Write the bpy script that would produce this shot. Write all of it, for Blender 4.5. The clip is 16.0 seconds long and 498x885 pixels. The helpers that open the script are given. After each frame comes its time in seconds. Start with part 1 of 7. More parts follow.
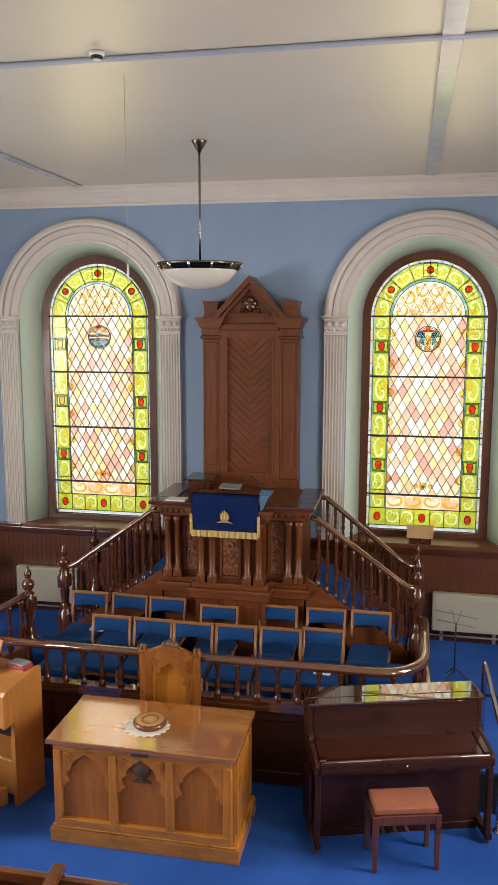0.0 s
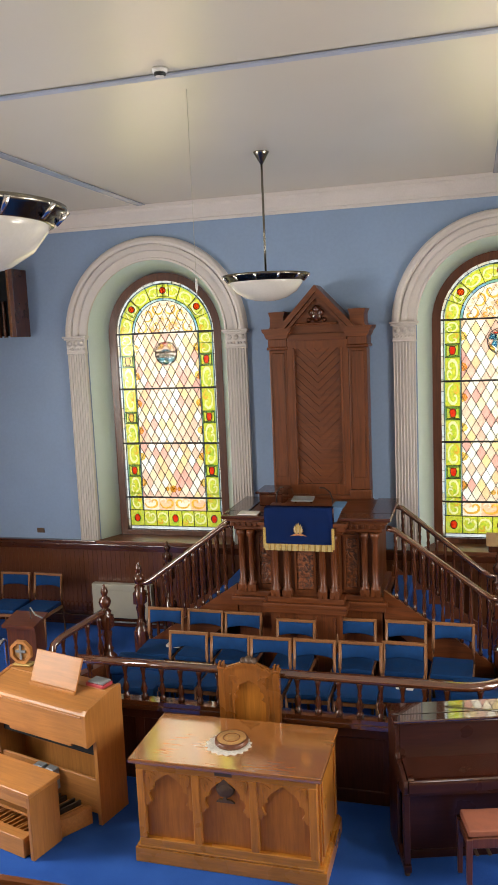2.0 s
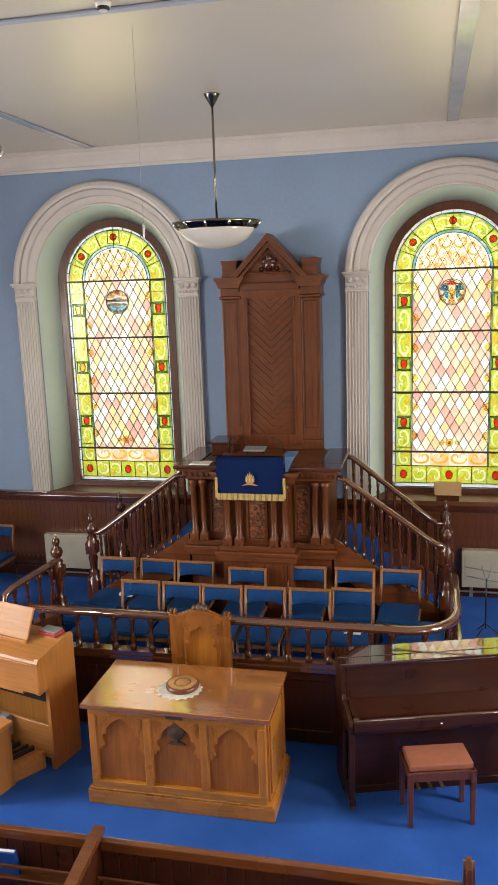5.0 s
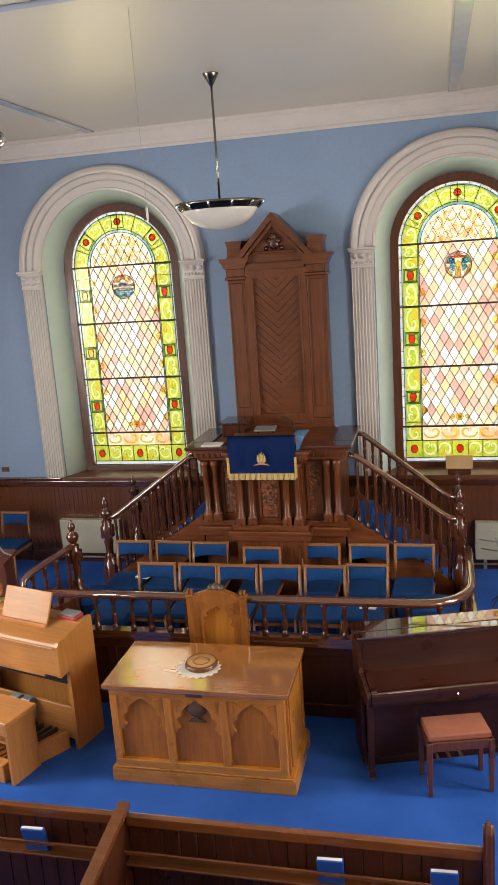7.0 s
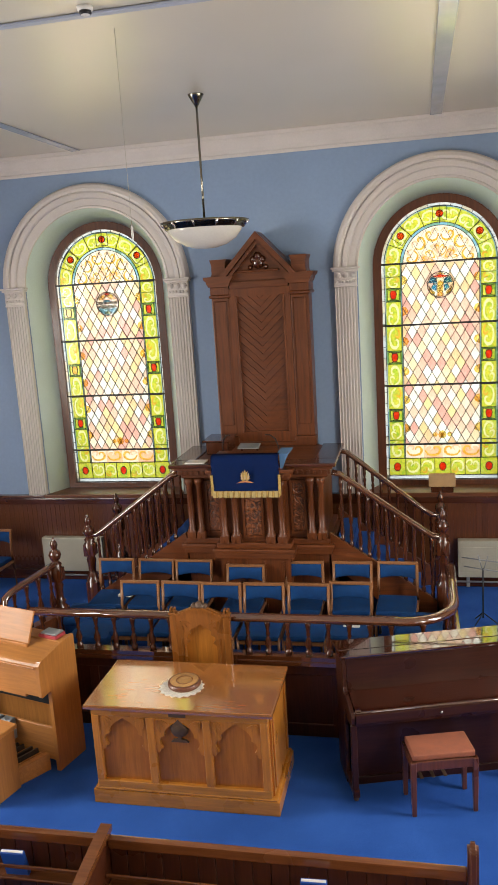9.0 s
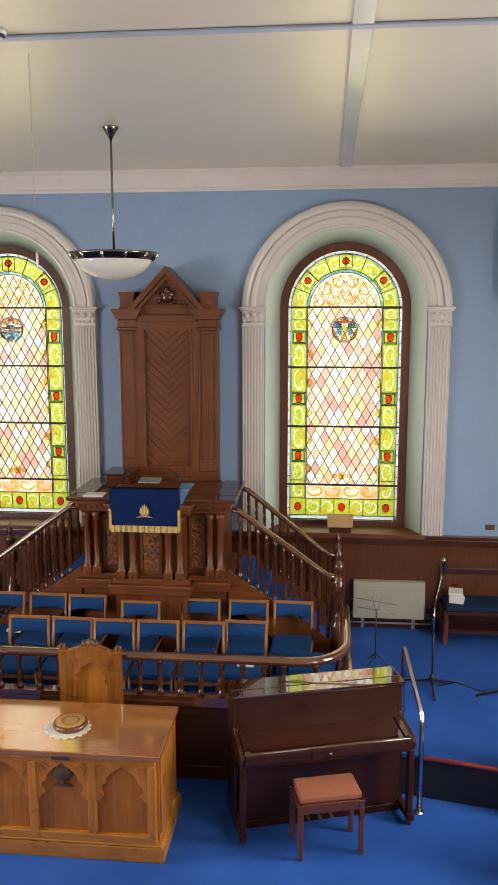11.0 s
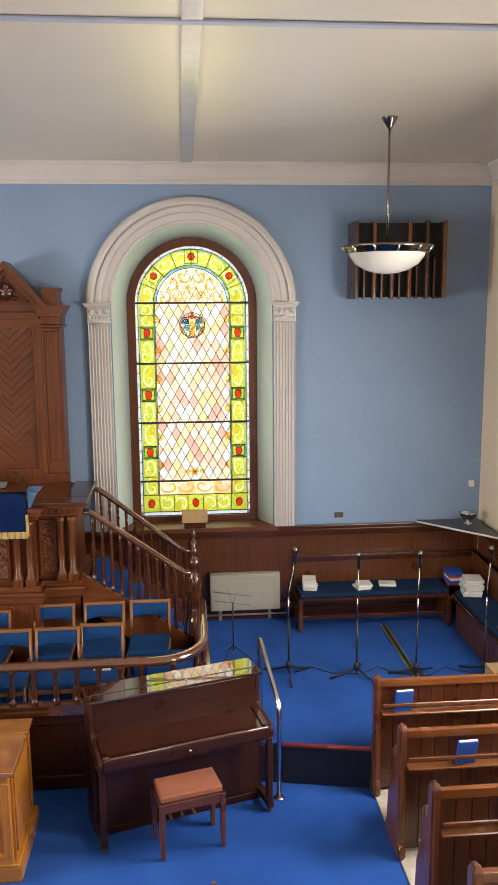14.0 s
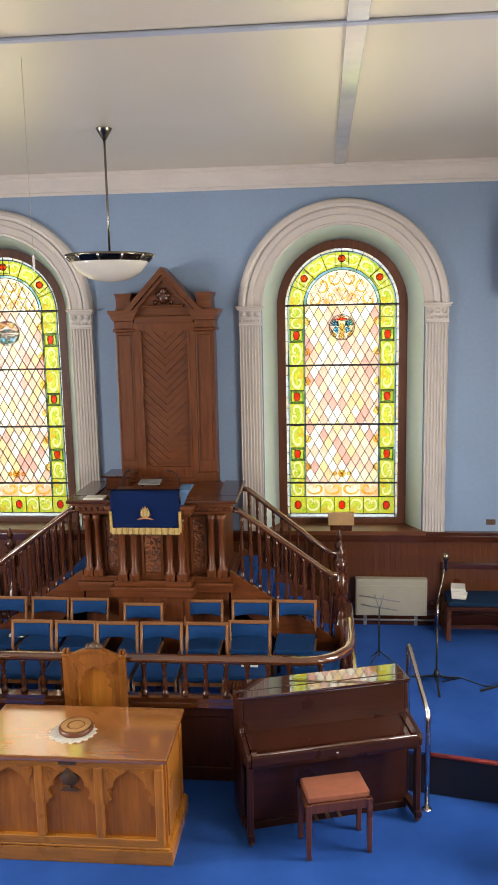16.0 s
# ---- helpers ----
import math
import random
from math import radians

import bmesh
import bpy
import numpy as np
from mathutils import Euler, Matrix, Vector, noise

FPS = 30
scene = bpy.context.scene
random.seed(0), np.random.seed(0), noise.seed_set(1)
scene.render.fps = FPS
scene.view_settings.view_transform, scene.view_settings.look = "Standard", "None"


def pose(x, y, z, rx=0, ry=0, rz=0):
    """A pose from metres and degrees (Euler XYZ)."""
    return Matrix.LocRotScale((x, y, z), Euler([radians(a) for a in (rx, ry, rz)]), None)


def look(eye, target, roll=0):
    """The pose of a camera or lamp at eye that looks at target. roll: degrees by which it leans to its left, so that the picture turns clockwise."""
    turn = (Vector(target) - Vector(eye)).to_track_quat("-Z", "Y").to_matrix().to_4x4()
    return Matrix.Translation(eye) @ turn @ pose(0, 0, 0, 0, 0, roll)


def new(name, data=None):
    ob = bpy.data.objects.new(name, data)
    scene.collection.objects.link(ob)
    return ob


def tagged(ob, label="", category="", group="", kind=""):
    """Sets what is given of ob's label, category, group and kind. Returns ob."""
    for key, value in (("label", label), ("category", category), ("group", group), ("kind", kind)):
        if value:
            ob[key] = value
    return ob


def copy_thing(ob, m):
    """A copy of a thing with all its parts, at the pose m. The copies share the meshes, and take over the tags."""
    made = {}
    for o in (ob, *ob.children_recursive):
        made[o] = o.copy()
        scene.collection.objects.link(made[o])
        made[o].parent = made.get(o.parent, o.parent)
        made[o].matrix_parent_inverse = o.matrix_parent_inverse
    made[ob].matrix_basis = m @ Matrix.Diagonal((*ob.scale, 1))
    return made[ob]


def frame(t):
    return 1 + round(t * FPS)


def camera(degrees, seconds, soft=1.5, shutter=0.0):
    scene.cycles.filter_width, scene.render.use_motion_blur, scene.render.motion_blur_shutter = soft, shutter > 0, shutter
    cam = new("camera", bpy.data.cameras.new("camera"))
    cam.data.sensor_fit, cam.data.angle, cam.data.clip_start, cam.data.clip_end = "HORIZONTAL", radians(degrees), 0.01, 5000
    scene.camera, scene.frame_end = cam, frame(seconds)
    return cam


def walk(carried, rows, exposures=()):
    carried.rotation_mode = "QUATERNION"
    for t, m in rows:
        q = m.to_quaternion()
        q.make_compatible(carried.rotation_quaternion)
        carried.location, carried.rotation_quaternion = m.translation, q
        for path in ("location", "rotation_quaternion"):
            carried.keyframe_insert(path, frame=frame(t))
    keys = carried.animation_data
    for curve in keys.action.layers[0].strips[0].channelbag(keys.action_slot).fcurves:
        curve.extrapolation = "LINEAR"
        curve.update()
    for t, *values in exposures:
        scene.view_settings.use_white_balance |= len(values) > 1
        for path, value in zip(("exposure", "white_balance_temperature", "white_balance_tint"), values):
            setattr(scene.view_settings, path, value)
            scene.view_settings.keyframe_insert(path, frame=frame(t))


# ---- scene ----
cam = camera(34.66, 16.0, 1.6)
walk(cam, [
    (0, look((1.7916, -9.4861, 4.1953), (0.0646, -0.7587, 2.8347), 0.087)),
    (0.5, look((1.8088, -9.4511, 4.1901), (0.2930, -0.6450, 3.1149), 0.377)),
    (1, look((1.7939, -9.4618, 4.1993), (0.1167, -0.6976, 3.0260), -0.835)),
    (1.5, look((1.7395, -9.4340, 4.1886), (-0.3534, -0.7819, 2.8615), -1.513)),
    (2, look((1.7002, -9.4125, 4.1927), (-0.7286, -0.8327, 2.9727), -2.500)),
    (2.5, look((1.7293, -9.4582, 4.2242), (-1.0045, -0.9929, 2.8582), -3.898)),
    (3, look((1.6861, -9.4307, 4.2205), (-1.3017, -1.0411, 2.9214), -2.422)),
    (3.5, look((1.6982, -9.4278, 4.2109), (-1.2395, -1.0237, 2.8910), -2.271)),
    (4, look((1.7441, -9.4057, 4.1822), (-0.5056, -0.8076, 2.7641), -1.490)),
    (4.2, look((1.7486, -9.3931, 4.1808), (-0.2054, -0.7368, 2.6802), -1.216)),
    (6.3, look((1.7716, -9.4429, 4.1715), (-0.3134, -0.9103, 2.2102), -3.246)),
    (6.5, look((1.7720, -9.4445, 4.1737), (-0.3153, -0.9121, 2.2136), -3.421)),
    (7, look((1.7713, -9.4420, 4.1710), (-0.3136, -0.9127, 2.1950), -4.029)),
    (7.5, look((1.7705, -9.4403, 4.1702), (-0.2745, -0.8996, 2.2016), -4.266)),
    (8, look((1.7704, -9.4421, 4.1719), (-0.2308, -0.8824, 2.2416), -4.214)),
    (10.3, look((1.7638, -9.4516, 4.1780), (0.2834, -0.7117, 2.6216), -1.553)),
    (10.5, look((1.7724, -9.4470, 4.1768), (0.4368, -0.6760, 2.6648), -1.196)),
    (11, look((1.8091, -9.4180, 4.1827), (0.9516, -0.5762, 2.7380), -0.060)),
    (11.5, look((1.8457, -9.3958, 4.1885), (1.6350, -0.5141, 2.7490), 1.160)),
    (12, look((1.8870, -9.3496, 4.1843), (2.3766, -0.4745, 2.7728), 2.189)),
    (12.5, look((1.9253, -9.3435, 4.1851), (2.8665, -0.5013, 2.7961), 1.995)),
    (13, look((1.9266, -9.3467, 4.1879), (3.0121, -0.5319, 2.7315), 0.885)),
    (13.5, look((1.9106, -9.3767, 4.1967), (2.8972, -0.5607, 2.6786), 0.028)),
    (14, look((1.8905, -9.3865, 4.2013), (2.6208, -0.5453, 2.6853), -0.477)),
    (14.5, look((1.8624, -9.4115, 4.2210), (2.2418, -0.5506, 2.6914), -0.796)),
    (15, look((1.8109, -9.4070, 4.1964), (1.8132, -0.5336, 2.6923), -0.976)),
    (15.5, look((1.7845, -9.3966, 4.1966), (1.3371, -0.5339, 2.6955), -1.163)),
    (16, look((1.7767, -9.4022, 4.1901), (0.9571, -0.5592, 2.7305), -1.160)),
], exposures=((0.0, -0.27), (1.0, -0.27), (2.5, -0.2), (4.0, -0.2), (7.0, -0.19), (10.5, -0.23), (11.2, -0.22), (12.5, -0.06), (14.0, -0.05), (16.0, -0.1)))

# world, sun, window light
world = bpy.data.worlds.new("sky_world")
scene.world = world
world.use_nodes = True
wn = world.node_tree.nodes
sky = wn.new("ShaderNodeTexSky")
sky.sky_type, sky.sun_disc, sky.sun_elevation, sky.sun_rotation = "NISHITA", False, radians(46), radians(222)
world.node_tree.links.new(sky.outputs[0], wn["Background"].inputs[0])
wn["Background"].inputs[1].default_value = 0.12


def area(name, m, sx, sy, power, colour):
    d = bpy.data.lights.new(name, "AREA")
    d.shape, d.size, d.size_y, d.energy, d.color = "RECTANGLE", sx, sy, power, colour
    ob = new(name, d)
    ob.matrix_world = m
    return ob


# daylight in the unseen side window openings; the warm rear lamp is added fill
WEST_Y, EAST_Y = (-5.2, -8.2, -11.2), (-4.2, -7.4, -10.6)
for wy, ey, pw_w, pw_e in zip(WEST_Y, EAST_Y, (350, 150, 30), (290, 120, 25)):
    area("side_daylight_west", look((-5.5, wy, 3.0), (0, wy, 0.9)), 1.3, 2.8, pw_w, (1.0, 0.97, 0.92))
    area("side_daylight_east", look((5.5, ey, 3.0), (0, ey, 0.9)), 1.3, 2.8, pw_e, (1.0, 0.95, 0.88))
area("rear_fill", look((0.5, -13.4, 4.2), (0, 0, 3.0)), 6.0, 2.6, 14, (1.0, 0.88, 0.74))
# sky light just outside the two end windows
for wx in (-2.127, 2.021):
    area("north_daylight", look((wx, 0.9, 3.3), (wx, -3.0, 3.0)), 1.5, 3.6, 180, (1.0, 0.98, 0.94))
sun = new("sun", bpy.data.lights.new("sun", "SUN"))
sun.data.energy, sun.data.angle, sun.data.color = 2.2, radians(3.0), (1.0, 0.95, 0.86)
sun.matrix_world = look((-5.4, -6.0, 8.4), (0, 0, 0))


# ---- materials ----
def mat(name, rough=0.6, metal=0.0, spec=0.5, coat=0.0):
    m = bpy.data.materials.new(name)
    m.use_nodes = True
    nt = m.node_tree
    b = nt.nodes["Principled BSDF"]
    b.inputs["Roughness"].default_value = rough
    b.inputs["Metallic"].default_value = metal
    b.inputs["Specular IOR Level"].default_value = spec
    b.inputs["Coat Weight"].default_value = coat
    b.inputs["Coat Roughness"].default_value = 0.08
    return m, nt, b


def coords(nt, scale=(1, 1, 1), kind="Object"):
    tc = nt.nodes.new("ShaderNodeTexCoord")
    mp = nt.nodes.new("ShaderNodeMapping")
    mp.inputs["Scale"].default_value = scale
    nt.links.new(tc.outputs[kind], mp.inputs[0])
    return mp.outputs[0]


def noise_tex(nt, vec, scale, detail=4.0, rough=0.55, dist=0.0):
    n = nt.nodes.new("ShaderNodeTexNoise")
    n.inputs["Scale"].default_value, n.inputs["Detail"].default_value = scale, detail
    n.inputs["Roughness"].default_value, n.inputs["Distortion"].default_value = rough, dist
    nt.links.new(vec, n.inputs["Vector"])
    return n.outputs["Fac"]


def ramp(nt, fac, stops):
    r = nt.nodes.new("ShaderNodeValToRGB")
    e = r.color_ramp.elements
    while len(e) < len(stops):
        e.new(0.5)
    for el, (p, c) in zip(e, stops):
        el.position, el.color = p, (*c, 1)
    nt.links.new(fac, r.inputs[0])
    return r.outputs[0]


def mix(nt, fac, a, b, kind="MIX"):
    x = nt.nodes.new("ShaderNodeMix")
    x.data_type, x.blend_type = "RGBA", kind
    for sock, v in ((x.inputs[0], fac), (x.inputs[6], a), (x.inputs[7], b)):
        if isinstance(v, (int, float)):
            sock.default_value = v
        elif isinstance(v, tuple):
            sock.default_value = (*v, 1)
        else:
            nt.links.new(v, sock)
    return x.outputs[2]


def bump(nt, b, height, strength, dist=0.01):
    n = nt.nodes.new("ShaderNodeBump")
    n.inputs["Strength"].default_value, n.inputs["Distance"].default_value = strength, dist
    nt.links.new(height, n.inputs["Height"])
    nt.links.new(n.outputs[0], b.inputs["Normal"])


def scaled(c, k):
    return tuple(v * k for v in c)


def wood(name, col, rough=0.35, axis="x", vary=0.35, coat=0.25, grain=1.0, relief=0.12):
    """Varnished timber with the grain along one axis."""
    m, nt, b = mat(name, rough, coat=coat)
    s = {"x": (1.2, 16, 16), "y": (16, 1.2, 16), "z": (16, 16, 1.2)}[axis]
    v = coords(nt, s)
    fine = noise_tex(nt, v, 2.2 * grain, 7, 0.62, 0.6)
    big = noise_tex(nt, coords(nt, (1, 1, 1)), 2.3, 3)
    info = nt.nodes.new("ShaderNodeObjectInfo")
    c = ramp(nt, fine, [(0.3, scaled(col, 1 - vary)), (0.52, col), (0.75, scaled(col, 1 + vary))])
    c = mix(nt, 0.55, c, ramp(nt, big, [(0.3, (0.62, 0.6, 0.58)), (0.7, (1.0, 1.0, 1.0))]), "MULTIPLY")
    c = mix(nt, 0.35, c, ramp(nt, info.outputs["Random"], [(0.0, (0.6, 0.58, 0.56)), (1.0, (1, 1, 1))]), "MULTIPLY")
    nt.links.new(c, b.inputs["Base Color"])
    nt.links.new(ramp(nt, big, [(0.3, (rough * 0.75,) * 3), (0.8, (rough * 1.35,) * 3)]), b.inputs["Roughness"])
    if relief:
        bump(nt, b, fine, relief, 0.004)
    return m


def plain(name, col, rough=0.6, metal=0.0, vary=0.12, scale=6.0, bumpy=0.0, bscale=60.0, coat=0.0, spec=0.5):
    m, nt, b = mat(name, rough, metal, spec, coat)
    v = coords(nt)
    n = noise_tex(nt, v, scale, 5)
    n2 = noise_tex(nt, v, bscale, 3)
    c = ramp(nt, n, [(0.3, scaled(col, 1 - vary)), (0.7, scaled(col, 1 + vary * 0.6))])
    c = mix(nt, 0.12, c, ramp(nt, n2, [(0.35, scaled(col, 0.75)), (0.65, scaled(col, 1.15))]))
    nt.links.new(c, b.inputs["Base Color"])
    nt.links.new(ramp(nt, n, [(0.25, (rough * 0.85,) * 3), (0.75, (min(rough * 1.15, 1),) * 3)]), b.inputs["Roughness"])
    if bumpy:
        bump(nt, b, n2, bumpy, 0.01)
    return m


M_WALL = plain("blue_wall_paint", (0.235, 0.335, 0.50), 0.62, vary=0.06, scale=1.2, bumpy=0.05, bscale=25)
M_CREAMWALL = plain("cream_wall_paint", (0.82, 0.66, 0.48), 0.6, vary=0.06, scale=1.2, bumpy=0.05, bscale=25)
M_WHITE = plain("white_gloss_plaster", (0.63, 0.59, 0.56), 0.4, vary=0.05, scale=3)
M_REVEAL = plain("pale_green_plaster", (0.60, 0.72, 0.71), 0.5, vary=0.05, scale=2)
M_FRAME = wood("window_frame_pine", (0.12, 0.036, 0.013), 0.42, "z", 0.3, 0.1)
M_OAKDARK = wood("dark_mahogany", (0.078, 0.021, 0.008), 0.2, "z", 0.35, 0.6)
M_DARKX = wood("dark_mahogany_level", (0.078, 0.021, 0.008), 0.22, "x", 0.35, 0.6)
M_RAIL = wood("polished_rail", (0.11, 0.032, 0.011), 0.12, "x", 0.3, 1.0, relief=0.02)
M_PULPIT = wood("pitch_pine_upright", (0.145, 0.040, 0.010), 0.38, "z", 0.4, 0.06)
M_PULPITX = wood("pitch_pine_level", (0.145, 0.040, 0.010), 0.38, "x", 0.4, 0.06)
M_WAIN = wood("wainscot_pine", (0.135, 0.043, 0.014), 0.32, "z")
M_OAK = wood("golden_oak_level", (0.57, 0.225, 0.032), 0.3, "x", 0.25, 0.35)
M_OAKZ = wood("golden_oak_upright", (0.53, 0.20, 0.03), 0.32, "z", 0.25)
M_OAKCHAIR = wood("brown_oak_chair", (0.31, 0.108, 0.02), 0.32, "z", 0.3)
M_OAKTOP = wood("golden_oak_polished", (0.40, 0.15, 0.034), 0.2, "x", 0.1, 1.0, relief=0.0)
for gm, ior, cr in ((M_OAKTOP, 3.2, 0.10), (M_RAIL, 2.0, 0.06)):
    gm.node_tree.nodes["Principled BSDF"].inputs["Coat IOR"].default_value = ior
    gm.node_tree.nodes["Principled BSDF"].inputs["Coat Roughness"].default_value = cr
M_OAKPANEL = wood("red_oak_panel", (0.46, 0.16, 0.024), 0.36, "z", 0.25, 0.05)
M_ORGAN = wood("pale_oak_level", (0.51, 0.215, 0.054), 0.5, "x", 0.18, 0.0)
M_ORGANZ = wood("pale_oak_upright", (0.49, 0.205, 0.05), 0.38, "z", 0.18, 0.1)
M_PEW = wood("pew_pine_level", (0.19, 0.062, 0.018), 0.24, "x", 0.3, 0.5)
# darkened copy of the pew pine: shade on the boarded backs put into colour
M_PEWZ = wood("pew_pine_upright_darkened", (0.078, 0.021, 0.008), 0.32, "z", 0.35, 0.3)
M_PIANO = wood("piano_mahogany", (0.046, 0.0105, 0.005), 0.12, "x", 0.25, 1.0, relief=0.0)
M_PIANO.node_tree.nodes["Principled BSDF"].inputs["Coat IOR"].default_value = 2.4
M_PIANO.node_tree.nodes["Principled BSDF"].inputs["Coat Roughness"].default_value = 0.02
M_STOOL = wood("stool_mahogany", (0.13, 0.04, 0.02), 0.3, "z", 0.25)
M_BEECH = wood("beech_chair_frame", (0.32, 0.14, 0.055), 0.4, "z", 0.2, 0.1)
M_CHROME = plain("chrome_steel", (0.75, 0.75, 0.77), 0.16, 1.0, vary=0.04)
M_NICKEL = plain("polished_nickel", (0.20, 0.19, 0.16), 0.2, 1.0, vary=0.05)
M_BLACK = plain("black_metal", (0.02, 0.02, 0.022), 0.4, 0.3, vary=0.1)
M_BLACKCLOTH = plain("black_grille_cloth", (0.012, 0.012, 0.013), 0.9)
M_PLASTIC = plain("white_plastic", (0.75, 0.74, 0.7), 0.4)
M_RAD = plain("cream_radiator_enamel", (0.42, 0.40, 0.32), 0.4, vary=0.05)
M_RIB = plain("lilac_gloss_rib", (0.38, 0.41, 0.47), 0.2, vary=0.1, coat=0.6)
M_STRIP = plain("lilac_ceiling_strip", (0.36, 0.40, 0.50), 0.4, vary=0.1)
M_OPAL = plain("opal_glass_bowl", (0.62, 0.60, 0.55), 0.15, vary=0.02)
M_VELVET = plain("blue_seat_cloth", (0.007, 0.048, 0.165), 0.85, vary=0.25, scale=14, bumpy=0.3, bscale=240, spec=0.2)
M_NAVY = plain("navy_bench_cloth", (0.006, 0.028, 0.075), 0.85, vary=0.25, scale=14, bumpy=0.3, bscale=240, spec=0.2)
M_FALL = plain("royal_blue_fall_cloth", (0.008, 0.03, 0.15), 0.8, vary=0.12, scale=9, bumpy=0.25, bscale=300, spec=0.2)
M_GOLD = plain("gold_fringe", (0.50, 0.34, 0.10), 0.5, vary=0.3, scale=40)
M_CREAMFR = plain("cream_fringe", (0.62, 0.54, 0.36), 0.7)
M_EMBER = plain("orange_embroidery", (0.55, 0.22, 0.10), 0.7, vary=0.3, scale=40)
M_ROSE = plain("rose_cushion_cloth", (0.30, 0.095, 0.05), 0.85, vary=0.2, scale=12, bumpy=0.2, bscale=200)
M_PAPER = plain("white_paper", (0.78, 0.76, 0.7), 0.7)
M_BOOKBLUE = plain("blue_book_cover", (0.015, 0.085, 0.42), 0.45)
M_BOOKRED = plain("red_book_cover", (0.42, 0.05, 0.06), 0.5)
M_LACE = plain("white_lace", (0.72, 0.68, 0.6), 0.9, vary=0.2, scale=60)
M_STEPRED = plain("red_step_edge", (0.36, 0.05, 0.045), 0.6)
M_STRAW = plain("woven_straw", (0.45, 0.24, 0.08), 0.7, vary=0.3, scale=50)
M_LEAD = plain("lead_came", (0.018, 0.018, 0.02), 0.6, 0.2)
M_BRONZE = plain("bronze_plaque", (0.11, 0.065, 0.04), 0.5, 0.2)
M_CARD = plain("kraft_cardboard", (0.46, 0.30, 0.14), 0.8)
M_PEDAL = plain("ebony_pedal", (0.03, 0.022, 0.018), 0.3)
M_GREY = plain("grey_machine_plastic", (0.22, 0.23, 0.24), 0.4)
M_PIANOLOW = wood("piano_mahogany_satin", (0.044, 0.013, 0.007), 0.34, "x", 0.3, 0.1, relief=0.0)
M_PIANOLOW.node_tree.nodes["Principled BSDF"].inputs["Specular IOR Level"].default_value = 0.3
M_DARKSATIN = wood("dark_mahogany_satin", (0.070, 0.019, 0.008), 0.42, "z", 0.35, 0.05)
M_DARKSATIN.node_tree.nodes["Principled BSDF"].inputs["Specular IOR Level"].default_value = 0.3
M_PEWEND = wood("pew_end_mahogany", (0.15, 0.046, 0.017), 0.32, "z", 0.3, 0.3)
M_STONE = plain("pale_bare_floor", (0.50, 0.44, 0.35), 0.7, vary=0.25, scale=9)
# near-black that holds the shade on the step face
M_STEPSHADE = plain("step_shade_black", (0.010, 0.011, 0.018), 0.55)
M_SIDECLOTH = plain("pale_blue_cloth", (0.10, 0.22, 0.42), 0.8, vary=0.1, bumpy=0.2, bscale=300)
M_YELLOW = plain("yellow_tape", (0.30, 0.26, 0.06), 0.6)
M_STRIPE = plain("pale_gold_thread", (0.50, 0.38, 0.16), 0.6, vary=0.2, scale=40)
M_SLATE = plain("dark_shelf_board", (0.05, 0.045, 0.045), 0.3)


def ceiling_mat():
    m, nt, b = mat("cream_ceiling_paint", 0.36, coat=0.7)
    v = coords(nt)
    big = noise_tex(nt, v, 0.8, 2, 0.5, 0.0)
    fine = noise_tex(nt, coords(nt, (1, 1.4, 1)), 26.0, 4, 0.6, 0.8)
    c = ramp(nt, big, [(0.0, (0.60, 0.55, 0.45)), (1.0, (0.68, 0.63, 0.53))])
    nt.links.new(c, b.inputs["Base Color"])
    b.inputs["Coat Roughness"].default_value = 0.25
    bump(nt, b, fine, 0.14, 0.006)
    nt.links.new(nt.nodes["Bump"].outputs[0], b.inputs["Coat Normal"])
    return m


def carpet_mat():
    m, nt, b = mat("royal_blue_carpet", 0.95, spec=0.15)
    v = coords(nt)
    big = noise_tex(nt, v, 1.3, 4, 0.6)
    pile = noise_tex(nt, v, 320, 2)
    c = ramp(nt, big, [(0.32, (0.010, 0.054, 0.26)), (0.68, (0.028, 0.108, 0.44))])
    c = mix(nt, 0.35, c, ramp(nt, pile, [(0.35, (0.007, 0.036, 0.17)), (0.65, (0.028, 0.115, 0.45))]))
    nt.links.new(c, b.inputs["Base Color"])
    b.inputs["Sheen Weight"].default_value = 0.12
    b.inputs["Sheen Tint"].default_value = (0.2, 0.4, 0.9, 1)
    bump(nt, b, pile, 0.4, 0.006)
    return m


